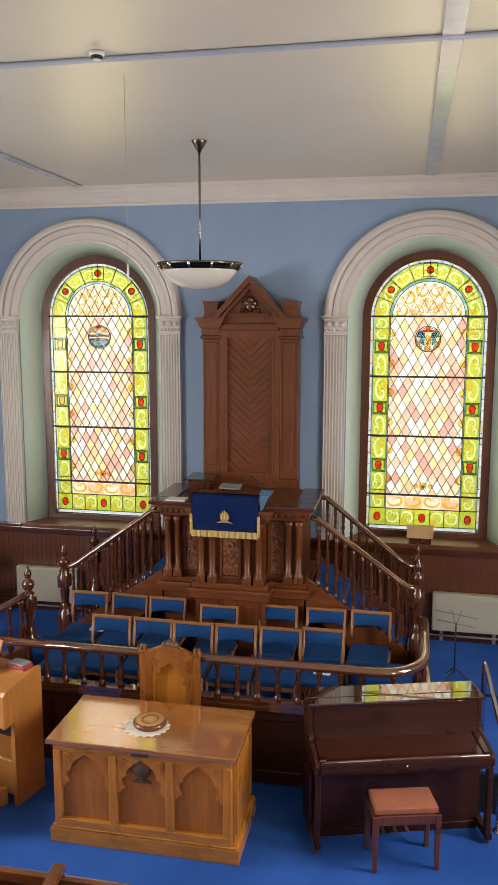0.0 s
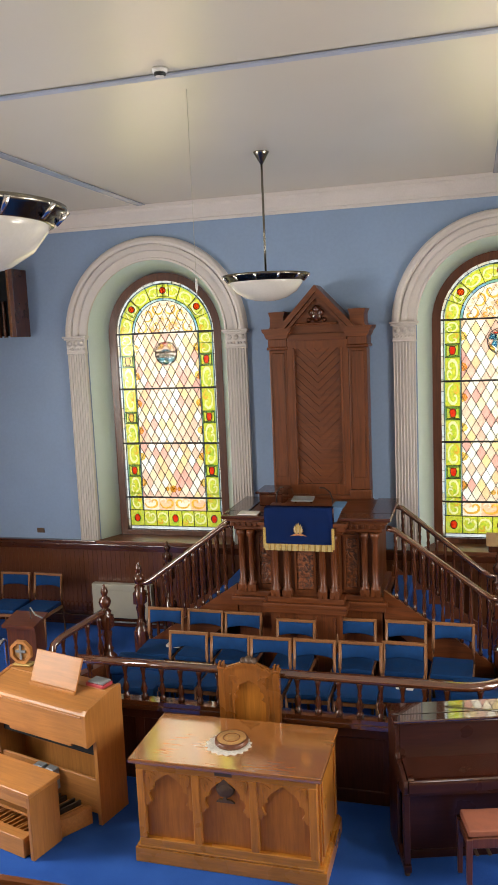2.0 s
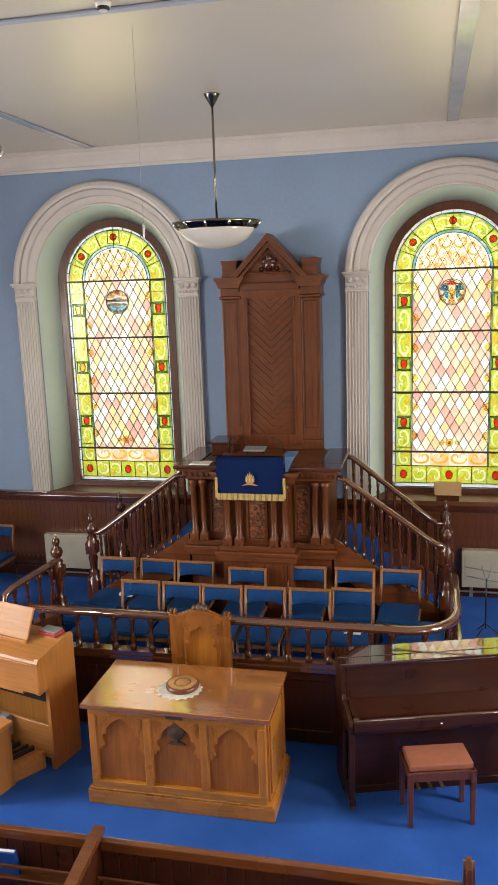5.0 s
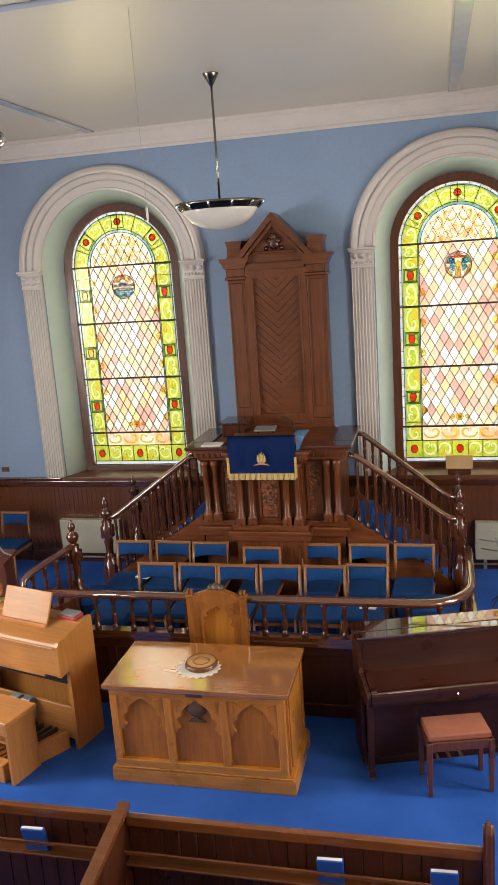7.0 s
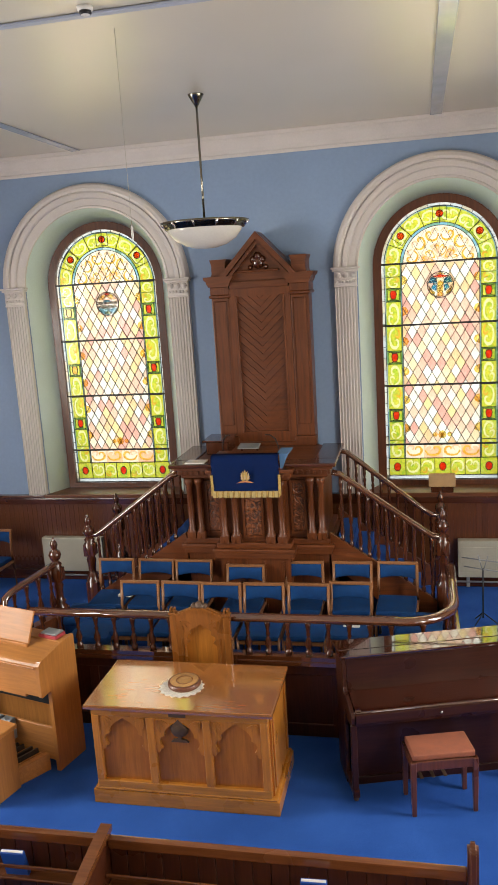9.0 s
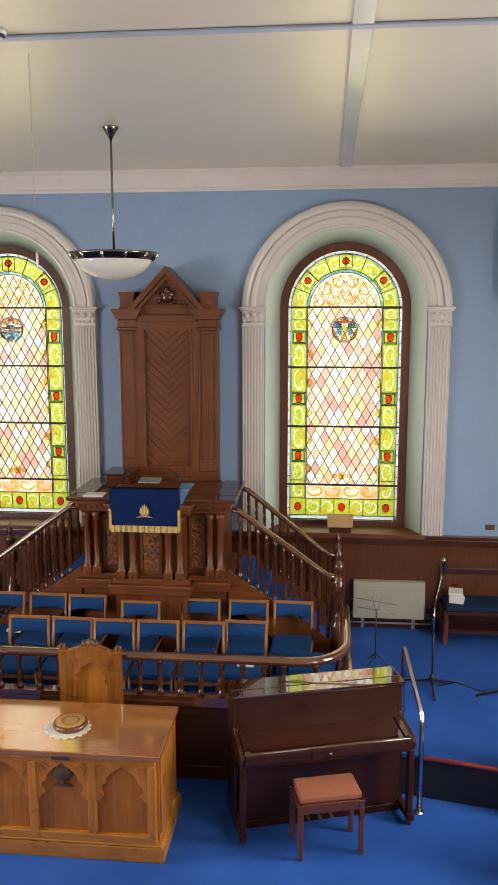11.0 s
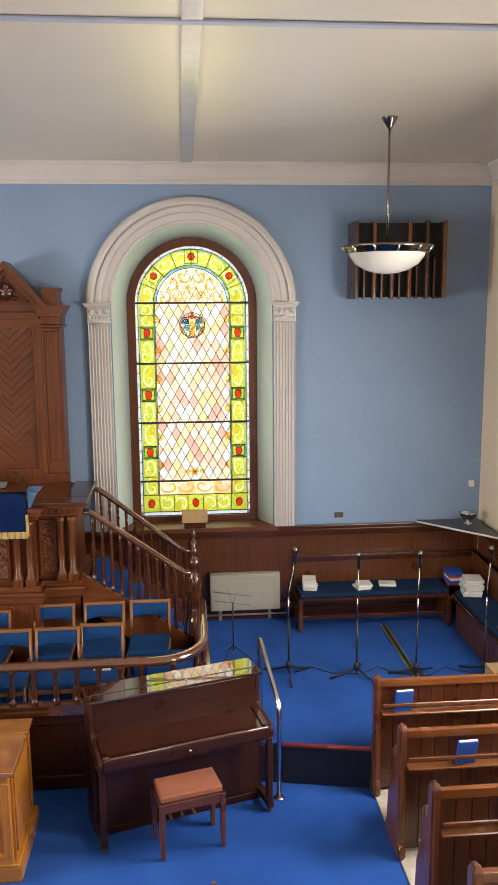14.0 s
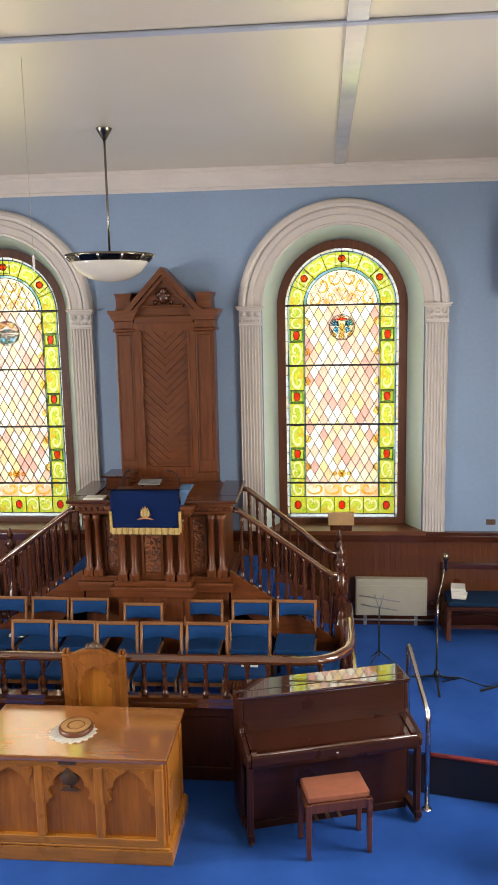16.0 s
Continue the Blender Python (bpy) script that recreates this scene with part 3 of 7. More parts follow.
def stained_window(cx, k):
    w = thing("window_%d" % k, "tall arched stained glass window with pink and yellow lozenges", "window", kind="structure")
    hw, z0 = 0.676, 1.63
    # timber frame
    bm = B()
    out, inn = arch_pts(cx, 0.775, 1.567, SPRING), arch_pts(cx, hw, z0, SPRING)
    holed(bm, out, [inn], GY - 0.045, GY + 0.06)
    part("window_frame", bm, M_FRAME, w, "dark brown timber window frame")
    lead = B()
    yl0, yl1 = GY - 0.006, GY + 0.012
    e0, e1, b0 = 0.645, hw, 0.445
    base_bot, base_top = 1.68, 1.895
    # narrow edge pieces
    zs = np.linspace(z0, SPRING, 20)
    for s in (-1, 1):
        for a, b in zip(zs, zs[1:]):
            bm = B()
            bx(bm, cx + min(s * e0, s * e1), GY, a, cx + max(s * e0, s * e1), GY + 0.006, b)
            part("edge_pane", bm, G_EDGE, w)
            leadline(lead, [(cx + s * e0, a), (cx + s * e1, a)], 0.005, yl0, yl1)
        leadline(lead, [(cx + s * e0, z0), (cx + s * e0, SPRING)], 0.006, yl0, yl1)
        # thin coloured fillets beside the border
        for r0, r1, gm in ((b0, b0 + 0.014, G_AQUA), (e0 - 0.014, e0, G_AQUA)):
            fz = np.linspace(base_top, SPRING, 9)
            for a, b in zip(fz, fz[1:]):
                bm = B()
                bx(bm, cx + min(s * r0, s * r1), GY, a, cx + max(s * r0, s * r1), GY + 0.006, b)
                part("fillet_pane", bm, gm, w)
    for i in range(16):
        a0, a1 = math.pi * i / 16, math.pi * (i + 1) / 16
        for r0, r1, nm, gm in ((e0, e1, "edge_pane", G_EDGE), (e0 - 0.014, e0, "fillet_pane", G_AQUA), (b0 - 0.02, b0 + 0.014, "fillet_pane", G_AQUA)):
            bm = B()
            band(bm, a0, a1, r0, r1, (cx, SPRING), GY, 2)
            part(nm, bm, gm, w)
        leadline(lead, [(cx + e0 * math.cos(a0), SPRING + e0 * math.sin(a0)), (cx + e1 * math.cos(a0), SPRING + e1 * math.sin(a0))], 0.005, yl0, yl1)
    for r in (e0, b0 + 0.014, b0 - 0.02):
        leadline(lead, [(cx + r * math.cos(math.pi * i / 30), SPRING + r * math.sin(math.pi * i / 30)) for i in range(31)], 0.006, yl0, yl1)
    bx(lead, cx - hw, yl0, z0 - 0.004, cx + hw, yl1, z0 + 0.006)
    bm = B()
    bx(bm, cx - hw, GY, z0 + 0.006, cx + hw, GY + 0.006, base_bot)
    part("edge_pane", bm, G_EDGE, w)
    # painted border down the sides with ruby blocks
    blocks = [2.433, 3.144, 3.887]
    f0, f1 = b0 + 0.014, e0 - 0.014
    bh = 0.078
    for s in (-1, 1):
        xa, xb = cx + min(s * f0, s * f1), cx + max(s * f0, s * f1)
        leadline(lead, [(cx + s * b0, base_top), (cx + s * b0, SPRING)], 0.007, yl0, yl1)
        leadline(lead, [(cx + s * f0, base_top), (cx + s * f0, SPRING)], 0.004, yl0, yl1)
        cuts = [base_top] + [v for b in blocks for v in (b - bh, b + bh)] + [SPRING]
        for i, (a, b) in enumerate(zip(cuts, cuts[1:])):
            if i % 2 == 0:
                h = (b - a) / 2
                for q in range(2):
                    zc, up = a + q * h + h / 2, 1 if q else -1
                    painted_pane(w, lambda u, v, xm=(xa + xb) / 2, zc=zc, up=up, hx=(xb - xa) / 2, hz=h / 2: (xm + u * hx, zc + v * hz * up), s * up, G_LIME, G_LEAF, G_LEAF if q else G_AMBER)
                leadline(lead, [(xa, a + h), (xb, a + h)], 0.005, yl0, yl1)
            else:
                xm, zm, rw, rh = (xa + xb) / 2, (a + b) / 2, 0.038, 0.05
                drop = [(xm - rw * 0.8, zm - rh * 0.6), (xm - rw * 0.45, zm - rh), (xm + rw * 0.45, zm - rh), (xm + rw * 0.8, zm - rh * 0.6), (xm + rw, zm + rh * 0.3), (xm + rw * 0.7, zm + rh), (xm - rw * 0.7, zm + rh), (xm - rw, zm + rh * 0.3)]
                bm = B()
                holed(bm, [(xa + 0.016, a + 0.016), (xb - 0.016, a + 0.016), (xb - 0.016, b - 0.016), (xa + 0.016, b - 0.016)], [drop], GY, GY + 0.006)
                part("block_pane", bm, G_LIME, w)
                bm = B()
                holed(bm, [(xa, a), (xb, a), (xb, b), (xa, b)], [[(xa + 0.016, a + 0.016), (xb - 0.016, a + 0.016), (xb - 0.016, b - 0.016), (xa + 0.016, b - 0.016)]], GY, GY + 0.006)
                part("block_border", bm, G_GREEN, w)
                bm = B()
                prism(bm, drop, GY, GY + 0.006)
                part("ruby_pane", bm, G_RED if not (k == 1 and s < 0 and i in (3, 5)) else G_AMBER, w)
                leadline(lead, drop + drop[:1], 0.006, yl0, yl1)
                leadline(lead, [(xa + 0.016, a + 0.016), (xb - 0.016, a + 0.016), (xb - 0.016, b - 0.016), (xa + 0.016, b - 0.016), (xa + 0.016, a + 0.016)], 0.005, yl0, yl1)
                for p, q in (((xa, a), drop[1]), ((xb, a), drop[2]), ((xa, b), drop[6]), ((xb, b), drop[5])):
                    leadline(lead, [p, q], 0.004, yl0, yl1)
            leadline(lead, [(xa, a), (xb, a)], 0.007, yl0, yl1)
    # base panel
    zm, hz = (base_bot + base_top) / 2, (base_top - base_bot) / 2
    xs = [-e0, -b0, -0.265, -0.095, 0.095, 0.265, b0, e0]
    for i, (a, b) in enumerate(zip(xs, xs[1:])):
        xm, hx = cx + (a + b) / 2, (b - a) / 2
        if i in (0, 3, 6):
            ring = [(xm + 0.042 * math.cos(t * 0.785 + 0.39), zm + 0.055 * math.sin(t * 0.785 + 0.39)) for t in range(8)]
            bm = B()
            holed(bm, [(cx + a, base_bot), (cx + b, base_bot), (cx + b, base_top), (cx + a, base_top)], [ring], GY, GY + 0.006)
            part("block_pane", bm, G_LIME, w)
            bm = B()
            prism(bm, ring, GY, GY + 0.006)
            part("ruby_pane", bm, G_RED, w)
            leadline(lead, ring + ring[:1], 0.006, yl0, yl1)
        else:
            painted_pane(w, lambda u, v, xm=xm, hx=hx: (xm + v * hx, zm + u * hz), 1 if i % 2 else -1, G_LIME, G_LEAF, G_AMBER if i in (2, 4) else G_LEAF)
        leadline(lead, [(cx + b, base_bot), (cx + b, base_top)], 0.006, yl0, yl1)
    leadline(lead, [(cx - e0, base_bot), (cx + e0, base_bot)], 0.007, yl0, yl1)
    leadline(lead, [(cx - e0, base_top), (cx + e0, base_top)], 0.008, yl0, yl1)
    # peach scrolls above the base
    for i in range(4):
        xm = cx - b0 + b0 / 4 + i * b0 / 2
        painted_pane(w, lambda u, v, xm=xm, sg=1 if i < 2 else -1: (xm + v * sg * b0 / 4, (base_top + 2.08) / 2 + u * (2.08 - base_top) / 2), 1, G_PEACH if i % 2 else G_CREAM, G_AMBER, G_CREAM if i % 2 else G_PEACH)
    # arch border
    n = 8
    for i in range(n):
        a0, a1 = math.pi * i / n, math.pi * (i + 1) / n
        up = 1 if i < n // 2 else -1
        painted_pane(w, lambda u, v, am=(a0 + a1) / 2, ah=(a1 - a0) / 2, up=up: (cx + ((f0 + f1) / 2 + u * (f1 - f0) / 2) * math.cos(am + v * up * ah), SPRING + ((f0 + f1) / 2 + u * (f1 - f0) / 2) * math.sin(am + v * up * ah)), 1 if i % 2 else -1, G_LIME, G_LEAF, G_AMBER if i in (0, 7) else G_LEAF, 5)
        leadline(lead, [(cx + r * math.cos(a0), SPRING + r * math.sin(a0)) for r in (b0, e0)], 0.006, yl0, yl1)
    for a in (math.pi / 2, math.pi * 0.203, math.pi * 0.797):
        px, pz = cx + 0.556 * math.cos(a), SPRING + 0.556 * math.sin(a)
        bm = B()
        lathe(bm, [(0.042, 0.001), (0.042, 0.004)], n=8, m=Matrix.Translation((px, GY - 0.007, pz)) @ pose(0, 0, 0, 90))
        part("ruby_pane", bm, W_RED, w)
        leadline(lead, [(px + 0.044 * math.cos(t * 0.785), pz + 0.044 * math.sin(t * 0.785)) for t in range(9)], 0.006, yl0 - 0.006, yl1)
        leadline(lead, [(px + 0.11 * math.cos(t * 1.5708 + 0.785 + a), pz + 0.11 * math.sin(t * 1.5708 + 0.785 + a)) for t in range(5)], 0.005, yl0, yl1)
    # painted fan in the head
    for i in range(6):
        a0, a1 = math.pi * i / 6, math.pi * (i + 1) / 6
        up = 1 if i % 2 else -1
        for r0, r1, gr, lf, ex in ((0.23, b0 - 0.02, G_CREAM, G_AMBER, G_PEACH), (0.06, 0.23, G_PEACH if i % 2 else G_CREAM, G_AMBER if i % 3 else G_CREAM, G_AMBER)):
            painted_pane(w, lambda u, v, am=(a0 + a1) / 2, ah=(a1 - a0) / 2, up=up, rm=(r0 + r1) / 2, rh=(r1 - r0) / 2: (cx + (rm + u * rh) * math.cos(am + v * up * ah), SPRING + (rm + u * rh) * math.sin(am + v * up * ah)), 1, gr, lf, ex, 5)
    bm = B()
    band(bm, 0, math.pi, 0.0005, 0.06, (cx, SPRING), GY, 8)
    part("tracery_pane", bm, G_CREAM, w)
    # lozenge leads carried on into the head
    for s in (-1, 1):
        for q in range(-4, 9):
            c0 = 2.08 + LOZ_H / 2 + (11 + q) * LOZ_H - SPRING
            run = [(x, c0 + s * LOZ_H / LOZ_W * x) for x in np.linspace(-b0, b0, 90)]
            run = [(cx + x, SPRING + z) for x, z in run if z > 0 and x * x + z * z < 0.42 ** 2]
            if len(run) > 2:
                leadline(lead, [run[0], run[-1]], 0.0035, yl0, yl1)
    # gold bosses along the edge of the lozenge field
    for s in (-1, 1):
        for z in (2.27, 2.62, 2.97, 3.33, 3.69, 4.05):
            bm = B()
            prism(bm, [(cx + s * (b0 - 0.004), z - 0.055), (cx + s * (b0 - 0.055), z - 0.035), (cx + s * (b0 - 0.072), z), (cx + s * (b0 - 0.05), z + 0.042), (cx + s * (b0 - 0.004), z + 0.06)], GY - 0.005, GY - 0.001)
            part("gold_boss", bm, W_GOLD, w)
    # lozenges
    if not me_loz:
        for gm in (G_WHITE, G_ROSE, G_STRAW):
            bm = B()
            prism(bm, [(0, -LOZ_H / 2), (LOZ_W / 2, 0), (0, LOZ_H / 2), (-LOZ_W / 2, 0)], 0, 0.006)
            me_loz[gm.name] = mesh_of("lozenge_pane", bm, gm)
    lo, hi = 2.08, SPRING
    rows = int((hi - lo) / (LOZ_H / 2)) + 1
    for r in range(rows + 1):
        zc = lo + r * LOZ_H / 2
        off = (r % 2) * LOZ_W / 2
        for c in range(-4, 5):
            xc = c * LOZ_W + off
            if abs(xc) > b0 + 0.01:
                continue
            pick = (c * 2 + r + (r // 3)) % 5
            gm = (G_WHITE, G_ROSE, G_STRAW, G_WHITE, G_ROSE)[pick] if random.random() < 0.75 else random.choice((G_WHITE, G_ROSE, G_STRAW))
            full = abs(xc) + LOZ_W / 2 <= b0 + 0.002 and zc - LOZ_H / 2 >= lo - 0.002 and zc + LOZ_H / 2 <= hi + 0.002
            if full:
                part_of("lozenge_pane", me_loz[gm.name], w, Matrix.Translation((cx + xc, GY, zc)))
            else:
                pl = [(xc, zc - LOZ_H / 2), (xc + LOZ_W / 2, zc), (xc, zc + LOZ_H / 2), (xc - LOZ_W / 2, zc)]
                for ax, lim, sg in ((0, b0, 1), (0, -b0, -1), (1, lo, -1), (1, hi, 1)):
                    res = []
                    for p, q in zip(pl, pl[1:] + pl[:1]):
                        ip, iq = (lim - p[ax]) * sg >= 0, (lim - q[ax]) * sg >= 0
                        if ip:
                            res.append(p)
                        if ip != iq:
                            t = (lim - p[ax]) / (q[ax] - p[ax])
                            res.append((p[0] + t * (q[0] - p[0]), p[1] + t * (q[1] - p[1])))
                    pl = res
                    if len(pl) < 3:
                        break
                if len(pl) >= 3:
                    ar = sum(p[0] * q[1] - q[0] * p[1] for p, q in zip(pl, pl[1:] + pl[:1])) / 2
                    if abs(ar) > 5e-4:
                        bm = B()
                        prism(bm, [(cx + a, b) for a, b in pl], GY, GY + 0.006)
                        part("lozenge_pane", bm, gm, w)
    slope = LOZ_H / LOZ_W
    for s in (-1, 1):
        for q in range(-20, 45):
            pts = []
            c0 = lo + LOZ_H / 2 + q * LOZ_H
            # clip the line z = c0 + s*slope*x to the field
            xa, xb = -b0, b0
            za, zb = c0 + s * slope * xa, c0 + s * slope * xb
            t0, t1 = 0.0, 1.0
            for lim, sg in ((lo, 1), (hi, -1)):
                fa, fb = (za - lim) * sg, (zb - lim) * sg
                if fa < 0 and fb < 0:
                    t1 = -1
                elif fa < 0:
                    t0 = max(t0, fa / (fa - fb))
                elif fb < 0:
                    t1 = min(t1, fa / (fa - fb))
            if t1 > t0 + 0.01:
                leadline(lead, [(cx + xa + (xb - xa) * t, za + (zb - za) * t) for t in (t0, t1)], 0.0055, yl0, yl1)
    # medallion near the head
    mz = 3.98
    bm = B()
    lathe(bm, [(0.15, 0.002), (0.15, 0.006)], n=20, m=Matrix.Translation((cx, GY - 0.008, mz)) @ pose(0, 0, 0, 90))
    md = part("medallion", bm, W_CLEAR, w, "round painted glass medallion")
    leadline(lead, [(cx + 0.15 * math.cos(t * 0.2618), mz + 0.15 * math.sin(t * 0.2618)) for t in range(25)], 0.008, GY - 0.014, yl1)
    if k == 1:
        shapes = [([(-0.11, -0.035), (-0.03, -0.05), (0.03, -0.05), (0.11, -0.035), (0.085, -0.085), (0.0, -0.118), (-0.085, -0.085)], W_BLUE), ([(-0.122, -0.028), (-0.06, -0.01), (0.06, -0.01), (0.122, -0.028), (0.06, -0.045), (-0.06, -0.045)], W_DARK),
                  ([(-0.124, 0.0), (0.124, 0.0), (0.118, 0.03), (0.04, 0.022), (-0.04, 0.022), (-0.118, 0.03)], W_DARK), ([(-0.05, 0.022), (0.05, 0.022), (0.025, 0.045), (-0.025, 0.045)], W_BLUE),
                  ([(-0.10, 0.045), (-0.04, 0.05), (0.0, 0.085), (-0.05, 0.105)], W_GOLD), ([(0.10, 0.045), (0.05, 0.105), (0.0, 0.085), (0.04, 0.05)], W_GOLD), ([(-0.04, 0.108), (0.0, 0.09), (0.04, 0.108), (0.0, 0.12)], W_RED), ([(-0.04, -0.10), (0.04, -0.10), (0.0, -0.06)], W_GOLD)]
    else:
        shapes = [([(-0.115, 0.02), (-0.03, 0.01), (-0.035, 0.06), (-0.09, 0.075)], W_BLUE), ([(0.03, 0.01), (0.115, 0.02), (0.09, 0.075), (0.035, 0.06)], W_BLUE), ([(-0.085, 0.078), (0.0, 0.065), (0.085, 0.078), (0.0, 0.098)], W_RED), ([(-0.05, 0.1), (0.05, 0.1), (0.0, 0.12)], W_GOLD),
                  ([(-0.03, -0.112), (0.02, -0.112), (0.03, 0.02), (-0.01, 0.045), (-0.03, 0.005)], W_GOLD), ([(-0.085, -0.03), (-0.038, -0.065), (-0.035, 0.0), (-0.07, 0.008)], W_BLUE), ([(0.04, -0.065), (0.085, -0.03), (0.07, 0.008), (0.035, 0.0)], W_BLUE), ([(-0.112, -0.02), (-0.09, -0.035), (-0.05, -0.075), (-0.06, -0.1), (-0.1, -0.07)], W_GOLD), ([(0.112, -0.02), (0.1, -0.07), (0.06, -0.1), (0.05, -0.075), (0.09, -0.035)], W_GOLD)]
    for pl, gm in shapes:
        bm = B()
        pl = [(cx + a * 1.2, mz + b * 1.2) for a, b in pl]
        prism(bm, pl, GY - 0.013, GY - 0.010)
        part("glass_piece", bm, gm, md)
        leadline(lead, pl + pl[:1], 0.004, GY - 0.015, GY - 0.009)
    # small flower low in the field, with a leaf each side
    for dx, r, gm in ((0.0, 0.05, W_GOLD), (0.0, 0.024, W_GOLD), (-0.085, 0.03, W_GOLD), (0.085, 0.03, W_GOLD)):
        bm = B()
        lathe(bm, [(r, 0.002), (r, 0.008)], n=8, m=Matrix.Translation((cx + dx, GY - (0.018 if r < 0.028 else 0.010), 2.19)) @ pose(0, 0, 0, 90))
        part("flower_piece", bm, gm, w)
    part("lead_lines", lead, M_LEAD, w)["kind"] = "stuff"
    # saddle bars
    for z in (4.246, 3.528, 2.805, 2.075):
        bm = B()
        bx(bm, cx - 0.69, GY - 0.03, z - 0.011, cx + 0.69, GY - 0.016, z + 0.011)
        part("saddle_bar", bm, M_LEAD, w)
    # splayed reveal
    bm = B()
    n = 32
    f, b = arch_pts(cx, 0.93, SILL, SPRING, n), arch_pts(cx, 0.738, SILL + 0.01, SPRING, n)
    fv = [bm.verts.new((x, -0.001, z)) for x, z in f]
    bv = [bm.verts.new((x, GY + 0.03, z)) for x, z in b]
    gv = [bm.verts.new((cx + (x - cx) * 1.03, GY + 0.05, SPRING + (z - SPRING) * 1.03 if z > SPRING else z)) for x, z in f]
    for i in range(len(f) - 1):
        q = bm.faces.new((fv[i], fv[i + 1], bv[i + 1], bv[i]))
        q.smooth = True
        bm.faces.new((bv[i], bv[i + 1], gv[i + 1], gv[i]))
    part("reveal", bm, M_REVEAL, w, "pale green splayed plaster reveal")
    bm = B()
    bx(bm, cx - 0.98, -0.07, SILL - 0.045, cx + 0.98, GY + 0.05, SILL + 0.006, 0.008, 2)
    part("window_sill", bm, M_PULPITX, w, "varnished brown timber sill")
    # moulded archivolt
    bm = B()
    prof = [(0.925, 0.0), (0.925, -0.035), (0.95, -0.04), (0.955, -0.022), (1.035, -0.026), (1.04, -0.06), (1.055, -0.07), (1.10, -0.072), (1.105, -0.055), (1.115, -0.055), (1.12, -0.095), (1.15, -0.105), (1.185, -0.095), (1.205, -0.07), (1.215, 0.0)]
    rings = []
    for i in range(73):
        a = math.pi * i / 72
        rings.append([bm.verts.new((cx + r * math.cos(a), y, SPRING + (-0.015) + r * math.sin(a))) for r, y in prof])
    for p, q in zip(rings, rings[1:]):
        for j in range(len(prof) - 1):
            bm.faces.new((p[j], p[j + 1], q[j + 1], q[j]))
    bmesh.ops.recalc_face_normals(bm, faces=bm.faces)
    part("archivolt", bm, M_WHITE, w, "white moulded plaster arch")
    for s in (-1, 1):
        xa = cx + s * 1.07
        bm = B()
        pw, nf = 0.125, 7
        pl = [(xa - pw, 0.0), (xa - pw, -0.065)]
        for i in range(nf):
            c = xa - pw + (2 * pw) * (i + 0.5) / nf
            q = pw / nf
            pl += [(c - q * 0.8, -0.065), (c - q * 0.5, -0.048), (c + q * 0.5, -0.048), (c + q * 0.8, -0.065)]
        pl += [(xa + pw, -0.065), (xa + pw, 0.0)]
        prism(bm, pl, SILL + 0.0, 4.03, "xy")
        pil = part("pilaster", bm, M_WHITE, w, "white fluted plaster pilaster")
        bm = B()
        bx(bm, xa - 0.135, -0.075, 4.02, xa + 0.135, -0.001, 4.04, 0.006)
        bx(bm, xa - 0.13, -0.072, 4.04, xa + 0.13, -0.001, 4.20, 0.004)
        bx(bm, xa - 0.15, -0.1, 4.20, xa + 0.15, -0.001, 4.225, 0.006)
        bx(bm, xa - 0.165, -0.115, 4.225, xa + 0.165, -0.001, 4.25, 0.006)
        for i in range(3):
            c = xa + (i - 1) * 0.083
            lathe(bm, [(0.036, 0.0), (0.034, 0.012), (0.018, 0.016), (0.012, 0.024), (0.0005, 0.026)], n=8, m=Matrix.Translation((c, -0.072, 4.155)) @ pose(0, 0, 0, 90))
            for q in (-1, 1):
                lathe(bm, [(0.02, 0.0), (0.016, 0.012), (0.0005, 0.016)], n=6, m=Matrix.Translation((c + q * 0.024, -0.072, 4.085)) @ pose(0, 0, 0, 90))
        part("capital", bm, M_WHITE, pil, "white leaf-moulded capital")


for k, c in enumerate(WINDOWS):
    stained_window(c, k + 1)


def clip(pl, lims):
    """Cuts a convex outline by limits (axis, value, side)."""
    for ax, lim, sg in lims:
        res = []
        for p, q in zip(pl, pl[1:] + pl[:1]):
            ip, iq = (lim - p[ax]) * sg >= 0, (lim - q[ax]) * sg >= 0
            if ip:
                res.append(p)
            if ip != iq:
                t = (lim - p[ax]) / (q[ax] - p[ax])
                res.append((p[0] + t * (q[0] - p[0]), p[1] + t * (q[1] - p[1])))
        pl = res
        if len(pl) < 3:
            return None
    ar = abs(sum(p[0] * q[1] - q[0] * p[1] for p, q in zip(pl, pl[1:] + pl[:1])) / 2)
    return pl if ar > 4e-4 else None


# ---- wainscot ----
wain = thing("wainscot_north", "dark brown tongue-and-groove wainscot under the windows", "wainscot", kind="structure")
bm = B()
bx(bm, -XW, -0.012, PZ, XW, -0.001, 1.45)
part("backing", bm, M_WAIN, wain)
bm = B()
bx(bm, -XW, -0.055, 1.43, XW, -0.002, 1.512, 0.01, 2)
bx(bm, -XW, -0.045, PZ, XW, -0.013, PZ + 0.14, 0.008)
part("rails", bm, M_DARKX, wain)
for a, b in ((-XW, WINDOWS[0] - 0.985), (WINDOWS[0] + 0.985, WINDOWS[1] - 0.985), (WINDOWS[1] + 0.985, XW)):
    bm = B()
    bx(bm, a, -0.075, 1.514, b, -0.002, 1.56, 0.01, 2)
    part("dado_cap", bm, M_DARKX, wain)
bm = B()
bx(bm, -0.0325, -0.020, PZ + 0.141, 0.0325, -0.013, 1.429, 0.0025)
me_board = mesh_of("board", bm, M_WAIN)
for i in range(165):
    part_of("board", me_board, wain, Matrix.Translation((-XW + 0.04 + i * 0.0665, 0, 0)))
